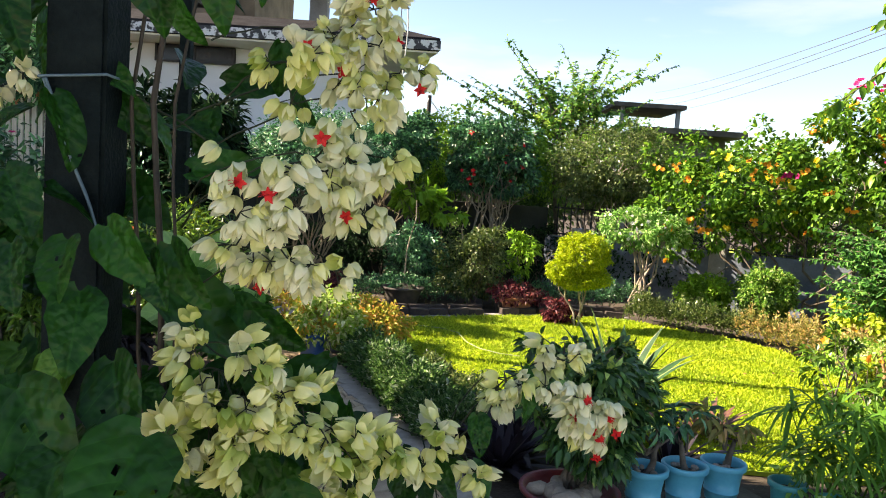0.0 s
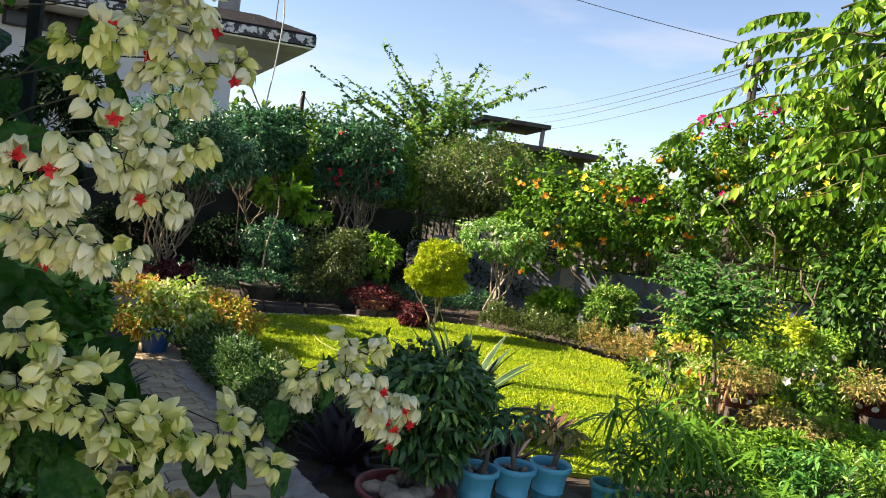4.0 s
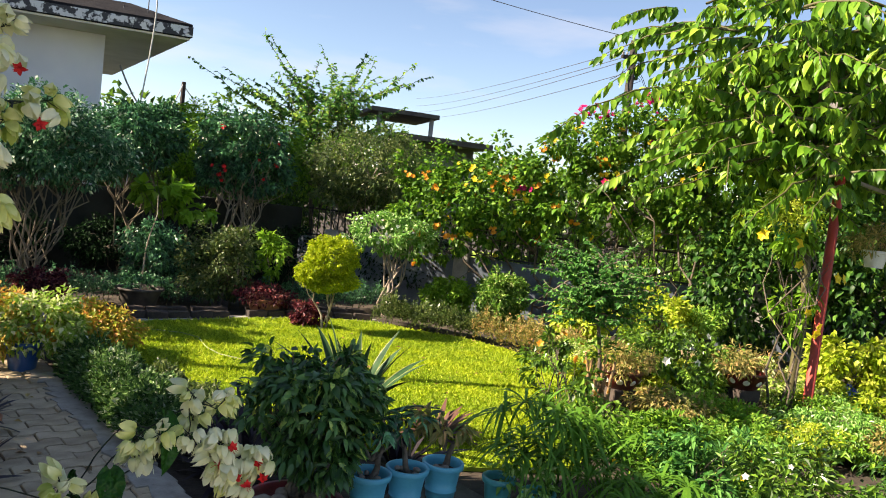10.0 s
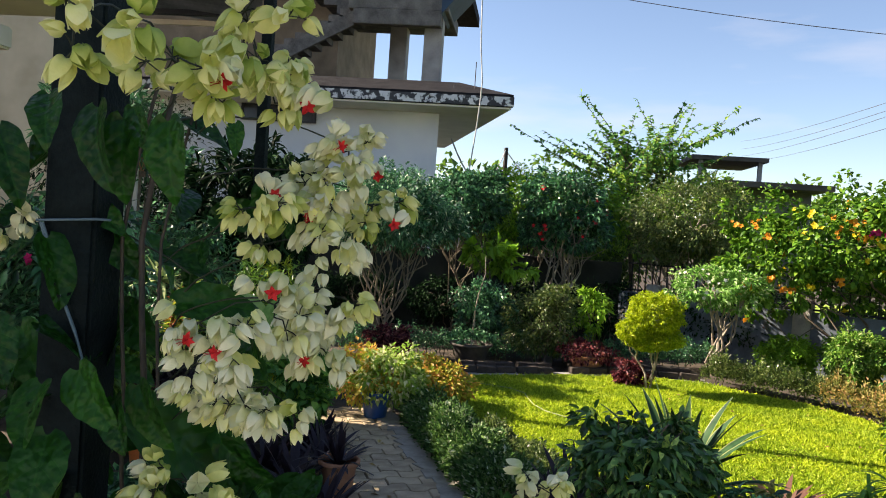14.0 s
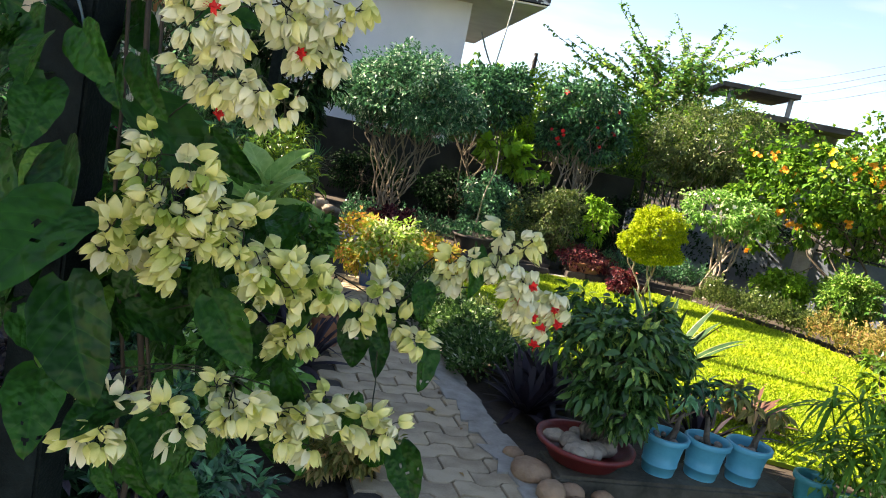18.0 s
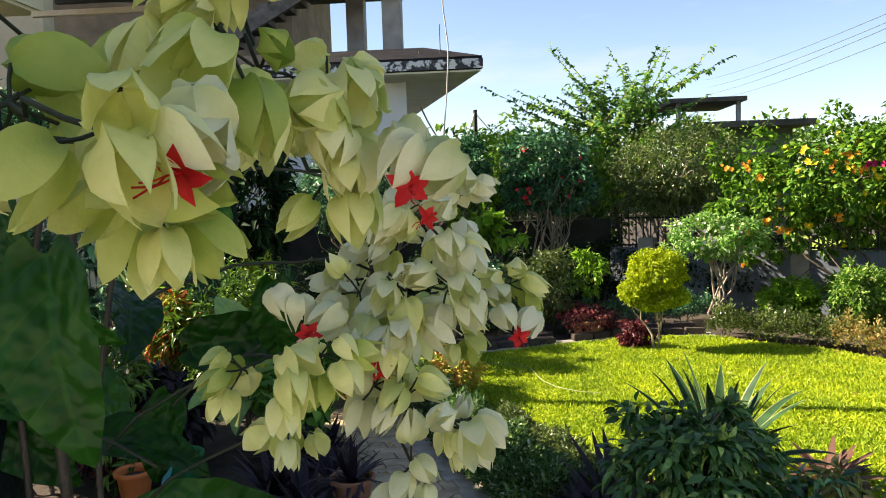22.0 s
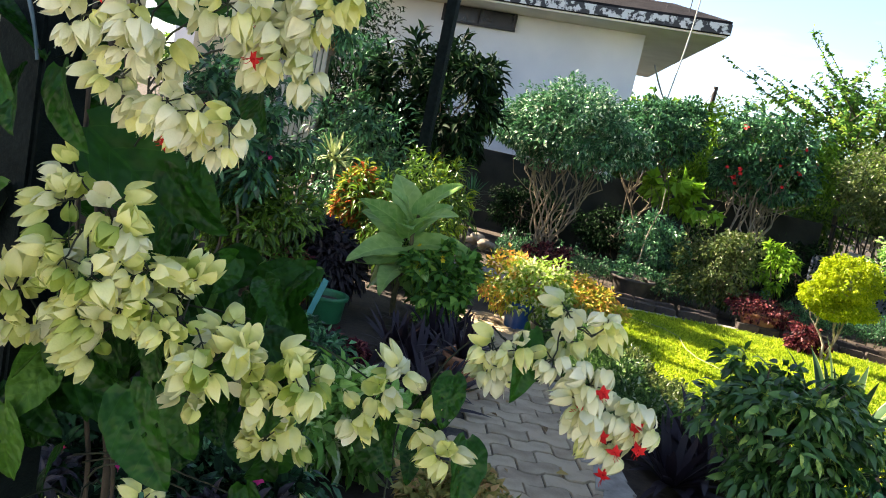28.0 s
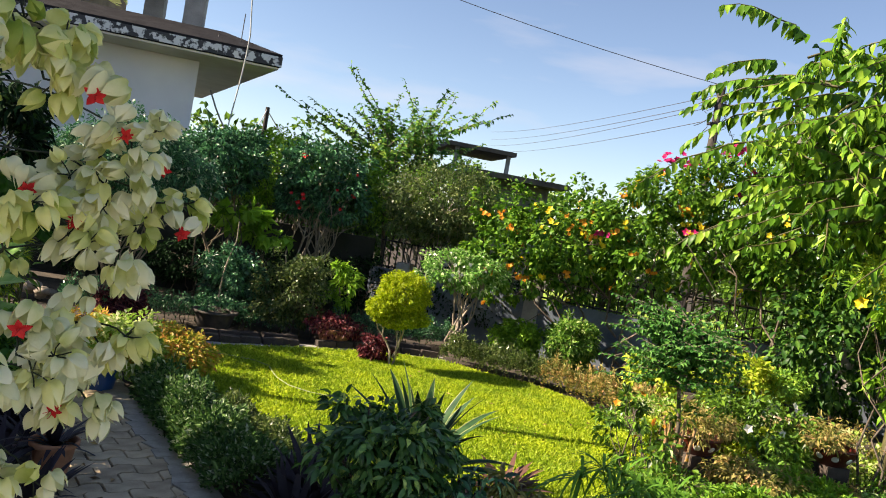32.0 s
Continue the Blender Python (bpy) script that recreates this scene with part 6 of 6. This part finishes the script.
shrub("pink_flowered_shrub", "tall leafy shrub with small pink flowers by the porch", "bush", (-2.75, 4.5, 0), [((0, 0, 1.15), (.4, .4, .45)), ((-.3, .2, .8), (.4, .35, .4))], M_LEAF_DARK, 1500, .09, 5, .15, .012, seed=131, kind="ovate", ratio=.34, flower=(FL_PINK, 12, .028, ""))
# shade below the vine is put into the darkest of these leaf colours
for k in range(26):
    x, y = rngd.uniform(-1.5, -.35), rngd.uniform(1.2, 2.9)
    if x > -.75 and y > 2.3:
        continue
    shrub("bedding_plant", "low dark bedding plant below the vine", "plant", (x, y, 0), [((0, 0, .16), (.22, .2, .15))], (M_LEAF_PAINTED_SHADE, M_LEAF_DARK, M_LEAF_PURPLE, M_LEAF_PAINTED_SHADE)[k % 4], 260, .06, 3, .08, .006, seed=500 + k, kind="long", ratio=.4, group="left bed",
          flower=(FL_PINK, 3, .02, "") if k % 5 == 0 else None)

# ---- back bed ----
plb = thing("planter_bowl", "dark footed planter bowl with a thin sapling", "planter", at=(-.45, 8.85, 0))
pot(plb, .24, .22, plain_material("dark_bowl", (.03, .025, .022), (.09, .075, .06), 12, .8), .7, .015)
rng = np.random.RandomState(140)
stems("stem", rng, plb, M_BARK_PALE, [(bend((0, 0, .17), (.1, 0, 1.25), rng, .04, 6), np.linspace(.012, .006, 6))])
crown("foliage", rng, plb, M_LEAF_DARK, [((.1, 0, .75), (.35, .3, .25)), ((0, 0, .3), (.26, .2, .08))], 1100, .05)
shrub("speckled_shrub", "upright shrub with small speckled leaves", "bush", (.35, 9.2, 0), [((0, 0, .5), (.4, .34, .42)), ((.2, 0, .75), (.25, .25, .25))], M_LEAF_OLIVE, 2200, .05, 6, .12, .01, seed=141)
shrub("pot_marigold_sapling", "slim sapling with bright green leaves", "plant", (.98, 9.6, 0), [((0, 0, .62), (.2, .2, .28))], M_LEAF_BRIGHT, 240, .09, 2, .04, .01, seed=142, kind="long", ratio=.35)
rp = thing("planter_box", "low planter of magenta-leaved plants", "planter", at=(.92, 8.98, 0))
pot(rp, .2, .18, M_TERRACOTTA, .8)
crown("foliage", np.random.RandomState(143), rp, M_LEAF_RED, [((0, 0, .24), (.34, .26, .14))], 1500, .045)
shrub("red_coleus", "small scarlet-leaved plant at the foot of the topiary", "plant", (1.32, 8.25, 0), [((0, 0, .14), (.16, .14, .12))], M_LEAF_RED, 420, .05, 3, .05, .006, seed=144)
shrub("huge_leaf_plant", "bright green broad-leaved plant catching the sun", "plant", (-.15, 10.3, 0), [((.0, 0, 1.15), (.5, .3, .14)), ((-.3, 0, 1.35), (.3, .25, .1))], M_LEAF_BRIGHT, 130, .16, 4, .1, .012, seed=145, ratio=.7)
# filler for the dark hollows; the deep shade is in the leaf colour
for i, (x, y, z, rx, rz, m) in enumerate(((-1.0, 11.5, .45, .6, .35, M_LEAF_PAINTED_SHADE), (.0, 11.6, .45, .6, .35, M_LEAF_PAINTED_SHADE), (1.5, 11.6, .5, .7, .4, M_LEAF_PAINTED_SHADE), (3.2, 11.0, .6, .8, .5, M_LEAF_PAINTED_SHADE), (-2.4, 11.4, .45, .6, .35, M_LEAF_PAINTED_SHADE), (-.35, 9.75, .42, .4, .36, M_LEAF_DARK))):
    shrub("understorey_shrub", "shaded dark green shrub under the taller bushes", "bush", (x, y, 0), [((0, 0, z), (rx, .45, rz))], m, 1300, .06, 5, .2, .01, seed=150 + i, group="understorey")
shrub("tall_bush", "tall yellow-green bush in the back row", "bush", (.1, 12.6, 0), [((0, 0, 2.0), (.9, .6, .65)), ((.8, .2, 2.0), (.8, .6, .6))], M_LEAF_BRIGHT, 3500, .07, 6, .3, .018, seed=160)
shrub("tall_bush", "tall dense mid-green bush in the back row", "bush", (2.9, 12.8, 0), [((0, 0, 2.0), (1.0, .6, .7)), ((-.8, .2, 1.9), (.8, .6, .6))], M_LEAF_FRESH, 3000, .08, 6, .3, .018, seed=161)
# shade beside the house is put into this bush's leaf colour
shrub("tall_bush", "tall shaded bush beside the house", "bush", (-4.6, 10.4, 0), [((0, 0, 1.2), (1.0, .8, .9)), ((-1.1, -.6, 1.1), (.9, .8, .9)), ((-1.3, 0, 2.3), (1.2, .8, .9))], M_LEAF_PAINTED_SHADE, 6000, .09, 6, .3, .018, seed=162, kind="long", ratio=.3)

# ---- right side ----
bv = bpy.data.objects["flowering_creeper"]
for mat, n, s, bl_, sd, bunch in ((FL_YELLOW, 46, .042, WALL_MOUND[1:5], 1, 3), (FL_ORANGE, 44, .038, WALL_MOUND[:3], 2, 5), (FL_PINK, 6, .05, WALL_MOUND[2:], 3, 5)):
    flowers("blossom", np.random.RandomState(170 + sd), bv, mat, bl_, n, s, 5, front=(-.3, -.9, .35), bunch=bunch)
pb = shrub("pink_bougainvillea", "arching bougainvillea sprays with magenta bracts", "bush", (6.4, 8.2, 0), [((-1.5, .7, 2.55), (.6, .5, .35)), ((-.6, .2, 2.75), (.8, .6, .45)), ((.4, .2, 2.9), (.9, .6, .5)), ((1.5, -.5, 2.5), (.9, .7, .7))], M_LEAF_TREE, 3000, .09, 6, .3, .018, seed=171)
flowers("blossom", np.random.RandomState(176), pb, FL_PINK, [((-1.5, .7, 2.55), (.6, .5, .35)), ((-.6, .2, 2.75), (.8, .6, .45)), ((.4, .2, 2.9), (.9, .6, .5))], 13, .055, 6, front=(-.2, -.9, .6), bunch=6)
shrub("shade_tree", "dark dense shrubbery behind the hanging pots", "bush", (8.3, 7.2, 0), [((0, 0, 1.5), (1.3, .8, 1.4)), ((1.5, -1.0, 1.4), (1.2, .9, 1.3)), ((-1.4, .7, 1.0), (1.0, .7, .9))], M_LEAF_DEEP, 6000, .1, 7, .4, .02, seed=172, kind="ovate", ratio=.5)
for i, (x, y, z, r, s) in enumerate(((5.35, 7.75, .42, .42, .05), (6.35, 5.75, .36, .42, .06), (4.35, 7.6, .35, .3, .05), (6.0, 7.9, .3, .28, .04))):
    shrub("lime_bush", "lemon-lime leaved bush glowing in the sun", "bush", (x, y, 0), [((0, 0, z), (r, r * .9, z * .85))], M_LEAF_LIME, 900, s * 1.4, 5, .12, .01, seed=180 + i, group="lime bushes", kind="ovate", ratio=.5)
shrub("rose_bush", "rose bush with orange and cream blooms by the lawn", "bush", (2.72, 4.75, 0), [((0, 0, .36), (.34, .34, .28)), ((-.1, .1, .55), (.2, .2, .15))], M_LEAF_MID, 420, .06, 6, .15, .008, seed=184, flower=(FL_ORANGE, 12, .026, ""))
shrub("rose_bush", "rose bush with large white blooms", "bush", (4.15, 5.6, 0), [((0, 0, .42), (.45, .4, .34))], M_LEAF_MID, 1000, .06, 6, .15, .008, seed=185, flower=(FL_WHITE, 8, .04, ""))
rngr = np.random.RandomState(190)
# darker leaf colours in front stand for shade, brighter ones behind for sun
shade_mixes = (M_LEAF_DEEP, M_LEAF_MORINGA, M_LEAF_MID, M_LEAF_DEEP, M_LEAF_MORINGA, M_LEAF_TREE, M_LEAF_DEEP)
for k in range(64):
    x, y = rngr.uniform(2.5, 7.4), rngr.uniform(1.9, 5.0)
    if y > 4.4 and x < 3.6:
        continue
    h = rngr.uniform(.12, .2) if y > 3.7 else rngr.uniform(.2, .3)
    m = (M_LEAF_BRIGHT, M_LEAF_LIME, M_LEAF_FRESH, M_LEAF_TREE, M_LEAF_BROWN, M_LEAF_BRIGHT, M_LEAF_PALE)[rngr.randint(0, 7)] if y > 3.4 else shade_mixes[rngr.randint(0, 7)]
    shrub("wild_flower_plant", "bushy annual crowded in the mixed flower bed", "plant", (x, y, 0), [((0, 0, h), (rngr.uniform(.25, .4), rngr.uniform(.25, .38), h * .85))], m, 800, rngr.uniform(.032, .058), 5, .12, .007,
          seed=200 + k, kind="long" if k % 2 else "oval", ratio=.35, group="mixed flower bed", flower=((FL_WHITE, FL_ORANGE, FL_PINK, FL_YELLOW)[k % 4], 3, .03, "") if k % 3 == 0 else (FL_WHITE, 9, .018, "") if y < 3.2 else None)
for k in range(7):
    x, y = 6.0 + rngr.uniform(0, 1.4), rngr.uniform(4.0, 4.9)
    rosette("ginger_lily", "upright bright green ginger-like shoots", (x, y, 0), 26, .5, .05, M_LEAF_BRIGHT, 240 + k, (.1, .7), .3, group="ginger shoots", stalk=.35)

for k in range(22):
    x, y = rngr.uniform(3.5, 5.8), rngr.uniform(5.3, 6.8)
    h = rngr.uniform(.1, .2)
    shrub("wild_flower_plant", "bushy annual crowded round the spotted pots", "plant", (x, y, 0), [((0, 0, h), (rngr.uniform(.25, .4), rngr.uniform(.25, .38), h * .85))], (M_LEAF_LIME, M_LEAF_FRESH, M_LEAF_BROWN, M_LEAF_FRESH, M_LEAF_CROTON)[k % 5], 600, rngr.uniform(.04, .07), 5, .12, .007,
          seed=700 + k, kind="long" if k % 2 else "oval", ratio=.4, group="mixed flower bed", flower=((FL_WHITE, FL_ORANGE, FL_YELLOW)[k % 3], 4, .03, "") if k % 2 == 0 else None)

# stump, bricks, spotted pots
M_DRYSTEM = plain_material("dry_stem", (.16, .085, .035), (.44, .28, .13), 25, .85, 0, .5)
stump = thing("dry_stump", "bundle of dry stems at the foot of the small tree", "stump", at=(2.95, 4.75, 0))
rng = np.random.RandomState(250)
for k in range(20):
    a, r_ = rng.uniform(0, 6.28), rng.uniform(0, .09)
    foot = (r_ * math.cos(a), r_ * math.sin(a), -.03)
    stems("stalk", rng, stump, M_DRYSTEM, [(bend(foot, (foot[0] * 1.3 + rng.normal(0, .03), foot[1] * 1.3 + rng.normal(0, .03), rng.uniform(.32, .58)), rng, .04, 5), np.linspace(.016, .01, 5))])
for x, y, z in ((3.55, 5.4, .16), (4.62, 5.2, .24)):
    st = thing("brick_stand", "stack of old bricks carrying a spotted pot", "brick stack", "brick stands", at=(x, y, 0))
    for lv in range(int(z / .08)):
        for q in (-1, 1):
            o = new("brick", eme)
            o.parent = st
            o.location = (q * .06 * (lv % 2), q * .06 * ((lv + 1) % 2), .03 + lv * .085)
            o.rotation_euler.z = math.pi / 2 * (lv % 2) + rng.normal(0, .05)
    pp = thing("spotted_pot", "maroon bowl pot with white dots and orange succulents", "plant pot", "spotted pots", at=(x, y, int(z / .08) * .085 + .004))
    part("bowl", lathe([(0, 0), (.1, 0), (.12, .012), (.175, .09), (.18, .13), (.19, .135), (.19, .15), (.165, .15), (.15, .12), (0, .12)], 32), M_POLKA, pp, smooth=True)
    for k in range(9):
        a = k * 2 * math.pi / 9
        d = part("dot", lathe([(.028, 0), (.022, .004), (0, .005)], 14), M_DOT, pp, "white dot")
        rr, zz = .1665, .075
        d.matrix_basis = Matrix.Translation((rr * math.cos(a), rr * math.sin(a), zz)) @ aim((math.cos(a), math.sin(a), -.6))
    crown("foliage", rng, pp, M_LEAF_BROWN, [((0, 0, .24), (.27, .25, .12))], 1100, .05, "long", .25, .35)

# red posts, wire and hanging pots
for x, y, h in ((5.14, 5.0, 2.35), (6.6, 5.05, 2.05)):
    p = thing("red_post", "red painted steel tube post, flaking", "post", "red posts", at=(x, y, 0))
    part("tube", lathe([(0, -.05), (.04, -.05), (.04, h), (.036, h + .004), (0, h + .004)], 18), M_RED, p, smooth=True)
cable = thing("support_wire", "grey cable strung between the red posts", "cable")
V, F = tubes([(bend((5.14, 4.95, 2.12), (6.6, 5.0, 2.03), np.random.RandomState(1), .004, 8, .03), .018), (bend((6.6, 5.0, 2.03), (9.4, 5.4, 2.0), np.random.RandomState(2), .004, 8, .02), .018)], 8)
under(new("strand", mesh_of("strand", V, F, plain_material("cable_grey", (.2, .19, .17), (.36, .34, .3), 20, .8), True)), cable)
for i, (x, y, z, m, lab) in enumerate(((5.72, 5.08, 1.48, M_WHITEPOT, "white"), (6.2, 5.0, 1.44, M_ORANGE, "orange"), (6.46, 5.0, 1.40, M_YELLOWPOT, "yellow"), (4.62, 4.95, 1.62, M_GREENPOT, "green"), (6.95, 5.05, 1.5, M_ORANGE, "orange"))):
    t = thing("hanging_pot", lab + " plastic hanging pot with trailing dry-tipped plants", "hanging pot", "hanging pots", at=(x, y, z - .08))
    pot(t, .1, .15, m, .75)
    rng = np.random.RandomState(260 + i)
    for a in (0, 2.1, 4.2):
        stems("hanger", rng, t, M_WIRE, [(np.array([[.1 * math.cos(a), .1 * math.sin(a), .14], [0, 0, .62]]), .003)], 4)
    crown("foliage", rng, t, M_LEAF_BROWN if i != 3 else M_LEAF_LIME, [((0, 0, .24), (.26, .22, .14))], 1300, .05, "long", .22, .4)
shrub("allamanda", "yellow trumpet flowers climbing beside the red post", "vine", (4.9, 5.0, 0), [((0, 0, 1.2), (.3, .25, .5)), ((-.2, 0, 1.6), (.3, .25, .3))], M_LEAF_BRIGHT, 200, .1, 4, .08, .012, seed=270, kind="long", ratio=.45, flower=(FL_YELLOW, 11, .05, ""))

# ---- distance ----
M_POLE = plain_material("weathered_pole", (.012, .01, .009), (.05, .04, .033), 10, .9)
ep = thing("utility_pole", "weathered wooden utility pole with crossarm and wires", "utility pole", at=(7.3, 12.3, 0))
part("pole", lathe([(0, -.1), (.1, -.1), (.066, 4.85), (0, 4.87)], 14), M_POLE, ep, smooth=True)
part("crossarm", boxes(((-.22, -.04, 4.5), (.22, .04, 4.56)), ((-.13, -.05, 4.15), (.13, .05, 4.2))), M_POLE, ep)
for k in range(6):
    x = -.2 + k * .08
    part("insulator", lathe([(0, 0), (.018, 0), (.022, .04), (.012, .06), (0, .065)], 10), M_CONCRETE, ep).location = (x, 0, 4.56)
rng = np.random.RandomState(280)
for k in range(5):
    stems("loose_wire", rng, ep, M_WIRE, [(bend((rng.uniform(-.15, .15), -.05, 4.5), (rng.uniform(-.5, .5), -.05, rng.uniform(3.7, 4.3)), rng, .15, 7), .007)], 4)
wires = (((7.3, 12.3, 4.72), (11.87, 45.0, 7.6)), ((7.2, 12.3, 4.55), (11.92, 45.0, 7.16)), ((7.25, 12.3, 4.5), (11.97, 45.0, 6.76)), ((7.1, 12.3, 4.2), (12.36, 45.0, 6.48)), ((7.3, 12.2, 4.85), (-1.92, 14.1, 6.5)))
for a, b in wires:
    w = thing("overhead_wire", "thin black overhead wire from the utility pole", "wire", "overhead wires")
    V, F = tubes([(bend(a, b, rng, 0, 14, .02 if b[1] < 20 else .006), .0065)], 5)
    under(new("strand", mesh_of("strand", V, F, M_WIRE, True)), w)
fp = thing("far_pole", "thin metal pole beyond the garden", "pole", at=(-.71, 22.8, 0))
part("pole", lathe([(0, -.1), (.075, -.1), (.06, 4.05), (0, 4.05)], 10), M_POLE, fp)
fw = thing("sagging_wire", "sagging wire from the eave to the far pole", "wire")
M_CABLE = plain_material("pale_cable", (.3, .3, .29), (.5, .5, .48), 12, .7)
V, F = tubes([(bend((-1.42, 14, 3.2), (-.73, 22.8, 3.98), rng, 0, 14, .1), .016), (bend((-.71, 22.8, 3.95), (2.5, 30, 2.0), rng, 0, 8, .05), .016)], 5)
under(new("strand", mesh_of("strand", V, F, M_CABLE, True)), fw)
hw = thing("hanging_cable", "pale loose cable hanging past the eave corner", "cable")
V, F = tubes([(np.array([[-.9, 12.22, 5.6], [-.85, 12.22, 4.5], [-.79, 12.22, 3.95], [-.8, 12.2, 3.6], [-.83, 12.2, 3.2], [-.9, 12.2, 2.5], [-1.0, 12.2, 1.2], [-1.0, 12.2, -.03]]), .011)], 5)
under(new("strand", mesh_of("strand", V, F, M_CABLE, True)), hw)
M_SHED = plain_material("shed_slab", (.05, .042, .035), (.15, .125, .1), 4, .9)
fr = thing("flat_roofed_shed", "far open shed with flat dark roof slabs", "shed")
part("roof", boxes(((3.0, 14.2, 3.12), (4.35, 16, 3.2))), M_SHED, fr)
part("lower_roof", boxes(((3.4, 13.6, 2.62), (5.3, 16, 2.72))), M_SHED, fr)
part("wall", boxes(((3.6, 14.4, -.1), (5.2, 15.9, 2.62))), M_CONCRETE, fr)
for x in (3.15, 4.2):
    part("post", boxes(((x, 14.3, 2.7), (x + .07, 14.37, 3.12))), M_CONCRETE, fr)
rb = thing("neighbour_house", "neighbouring house with a grey concrete veranda roof", "house")
part("veranda_roof", boxes(((9.4, 6.6, 4.15), (16, 13, 4.4))), M_SHADED_CONCRETE, rb)
part("veranda_beam", boxes(((9.6, 6.8, 3.2), (9.8, 13, 3.4)), ((9.6, 6.8, 3.75), (9.75, 13, 3.85))), M_SHADED_CONCRETE, rb)
part("wall", boxes(((11.2, 7.4, -.1), (16, 13, 4.15))), M_SHADED_CONCRETE, rb)
for y in (6.9, 9.5):
    part("column", boxes(((9.6, y, -.1), (9.85, y + .25, 4.15))), M_SHADED_CONCRETE, rb)
sash = thing("window_grille", "white framed window with dark bars beyond the wall", "window", at=(8.3, 7.15, 0))
part("frame", boxes(((-.05, .9, 1.75), (1.0, .95, 2.55))), M_WHITEWALL, sash)
for k in range(4):
    part("bar", boxes(((.02 + k * .3, .86, 1.75), (.06 + k * .3, .9, 2.55))), M_IRON, sash)
part("bar", boxes(((-.05, .86, 2.1), (1.0, .9, 2.14))), M_IRON, sash)
part("post", boxes(((.4, .95, -.1), (.5, 1.05, 1.75))), M_CONCRETE, sash)
rng = np.random.RandomState(300)
top = thing("far_trees", "hazy line of distant trees beyond the garden", "trees", kind="stuff")
blobs = [((rng.uniform(-60, 75), rng.uniform(38, 62), rng.uniform(1.2, 3.0)), (rng.uniform(3, 6), rng.uniform(2, 4), rng.uniform(2.2, 3.6))) for _ in range(46)]
crown("foliage", rng, top, M_LEAF_MID, blobs, 60000, .5, "oval", .6, .22, .6)
for i, (x, y, z, r) in enumerate(((-.9, 14.5, 1.2, 1.0), (1.2, 15.5, 1.3, 1.2), (6.5, 13.5, 1.3, 1.3), (9.0, 12.0, 1.4, 1.4), (11.5, 9.5, 1.5, 1.4))):
    shrub("outer_shrub", "leafy shrub beyond the boundary wall", "bush", (x, y, 0), [((0, 0, z), (r, r * .8, z * .8))], M_LEAF_MID, 2200, .12, 5, .3, .02, seed=310 + i, group="outer shrubs")

# ---- small things in the right bed ----
for x, y, r, m, lab, nm in ((5.83, 7.66, .13, M_WHITEPOT, "small white plastic pot with a leafy plant behind the lime bush", "white_pot"), (5.55, 7.9, .12, M_IRON, "small black nursery pot behind the lime bush", "black_pot"),
                            (6.15, 7.75, .12, M_IRON, "small black nursery pot beside the white pot", "black_pot")):
    t = thing(nm, lab, "plant pot", at=(x, y, 0))
    pot(t, r, .24, m, .75)
    rng = np.random.RandomState(int(x * 100))
    crown("foliage", rng, t, M_LEAF_FRESH, [((0, 0, .42), (.26, .22, .2))], 700, .055, "oval", .5, .35)
slab = thing("stone_slab", "flat brown stone slab among the pots", "slab", at=(5.55, 7.1, 0))
bm = boxes(((-.42, -.2, .1), (.42, .2, .16)), bevel=.02)
part("top", bm, plain_material("brown_slab", (.16, .11, .06), (.34, .25, .15), 8, .9, 0, .5), slab)
for q in (-1, 1):
    part("support", boxes(((q * .3 - .06, -.15, -.03), (q * .3 + .06, .15, .1)), bevel=.01), brick_shade_mat, slab)
for x, y, z in ((7.2, 5.4, .3), (7.3, 5.3, .24), (7.75, 5.45, .3)):
    t = thing("ginger_bud", "upright red flower bud on a green stalk", "flower", "ginger buds", at=(x, y, 0))
    part("stalk", lathe([(0, -.03), (.012, -.03), (.01, z), (0, z)], 8), M_BLADE, t)
    part("bud", lathe([(0, z - .01), (.03, z), (.045, z + .05), (.035, z + .12), (.012, z + .16), (0, z + .165)], 12), M_REDFLOWER, t, "red bud", smooth=True)
ball = thing("blue_flower", "single round blue flower above the leaves", "flower", at=(5.6, 5.0, 0))
part("stalk", lathe([(0, -.03), (.005, -.03), (.004, .3), (0, .3)], 6), M_BLADE, ball)
rng = np.random.RandomState(77)
crown("petals", rng, ball, leaf_material("blue_petal", [(0, (.04, .08, .4)), (1, (.1, .18, .7))], .2), [((0, 0, .32), (.045, .045, .04))], 130, .025, "oval", .5, .2)
# a few fallen leaves on the path and the lawn
rng = np.random.RandomState(91)
M_FALLEN = leaf_material("fallen_leaf", [(0, (.14, .08, .03)), (.6, (.34, .2, .07)), (1, (.5, .36, .12))], .1)
fallen = thing("fallen_leaves", "scattered dry brown leaves on the path and lawn", "leaves", kind="stuff")
n = 46
P = np.zeros((n, 3))
for k in range(n):
    if k < 20:
        P[k, :2] = on_path(rng.uniform(0, PATH_LEN), rng.uniform(.05, PATH_W))
        P[k, 2] = .006
    else:
        P[k] = (rng.uniform(.8, 3.2), rng.uniform(5.4, 8.3), .04)
a = rng.uniform(0, 6.28, n)
D = np.stack([np.cos(a), np.sin(a), rng.normal(.05, .1, n)], 1)
L = rng.uniform(.03, .07, n)
V, F = leaf_cloud(P, D, np.array([0, 0, 1.]) + rng.normal(0, .25, (n, 3)), L, L * .5, "oval")
under(new("leaf_litter", mesh_of("leaf_litter", V, F, M_FALLEN)), fallen)
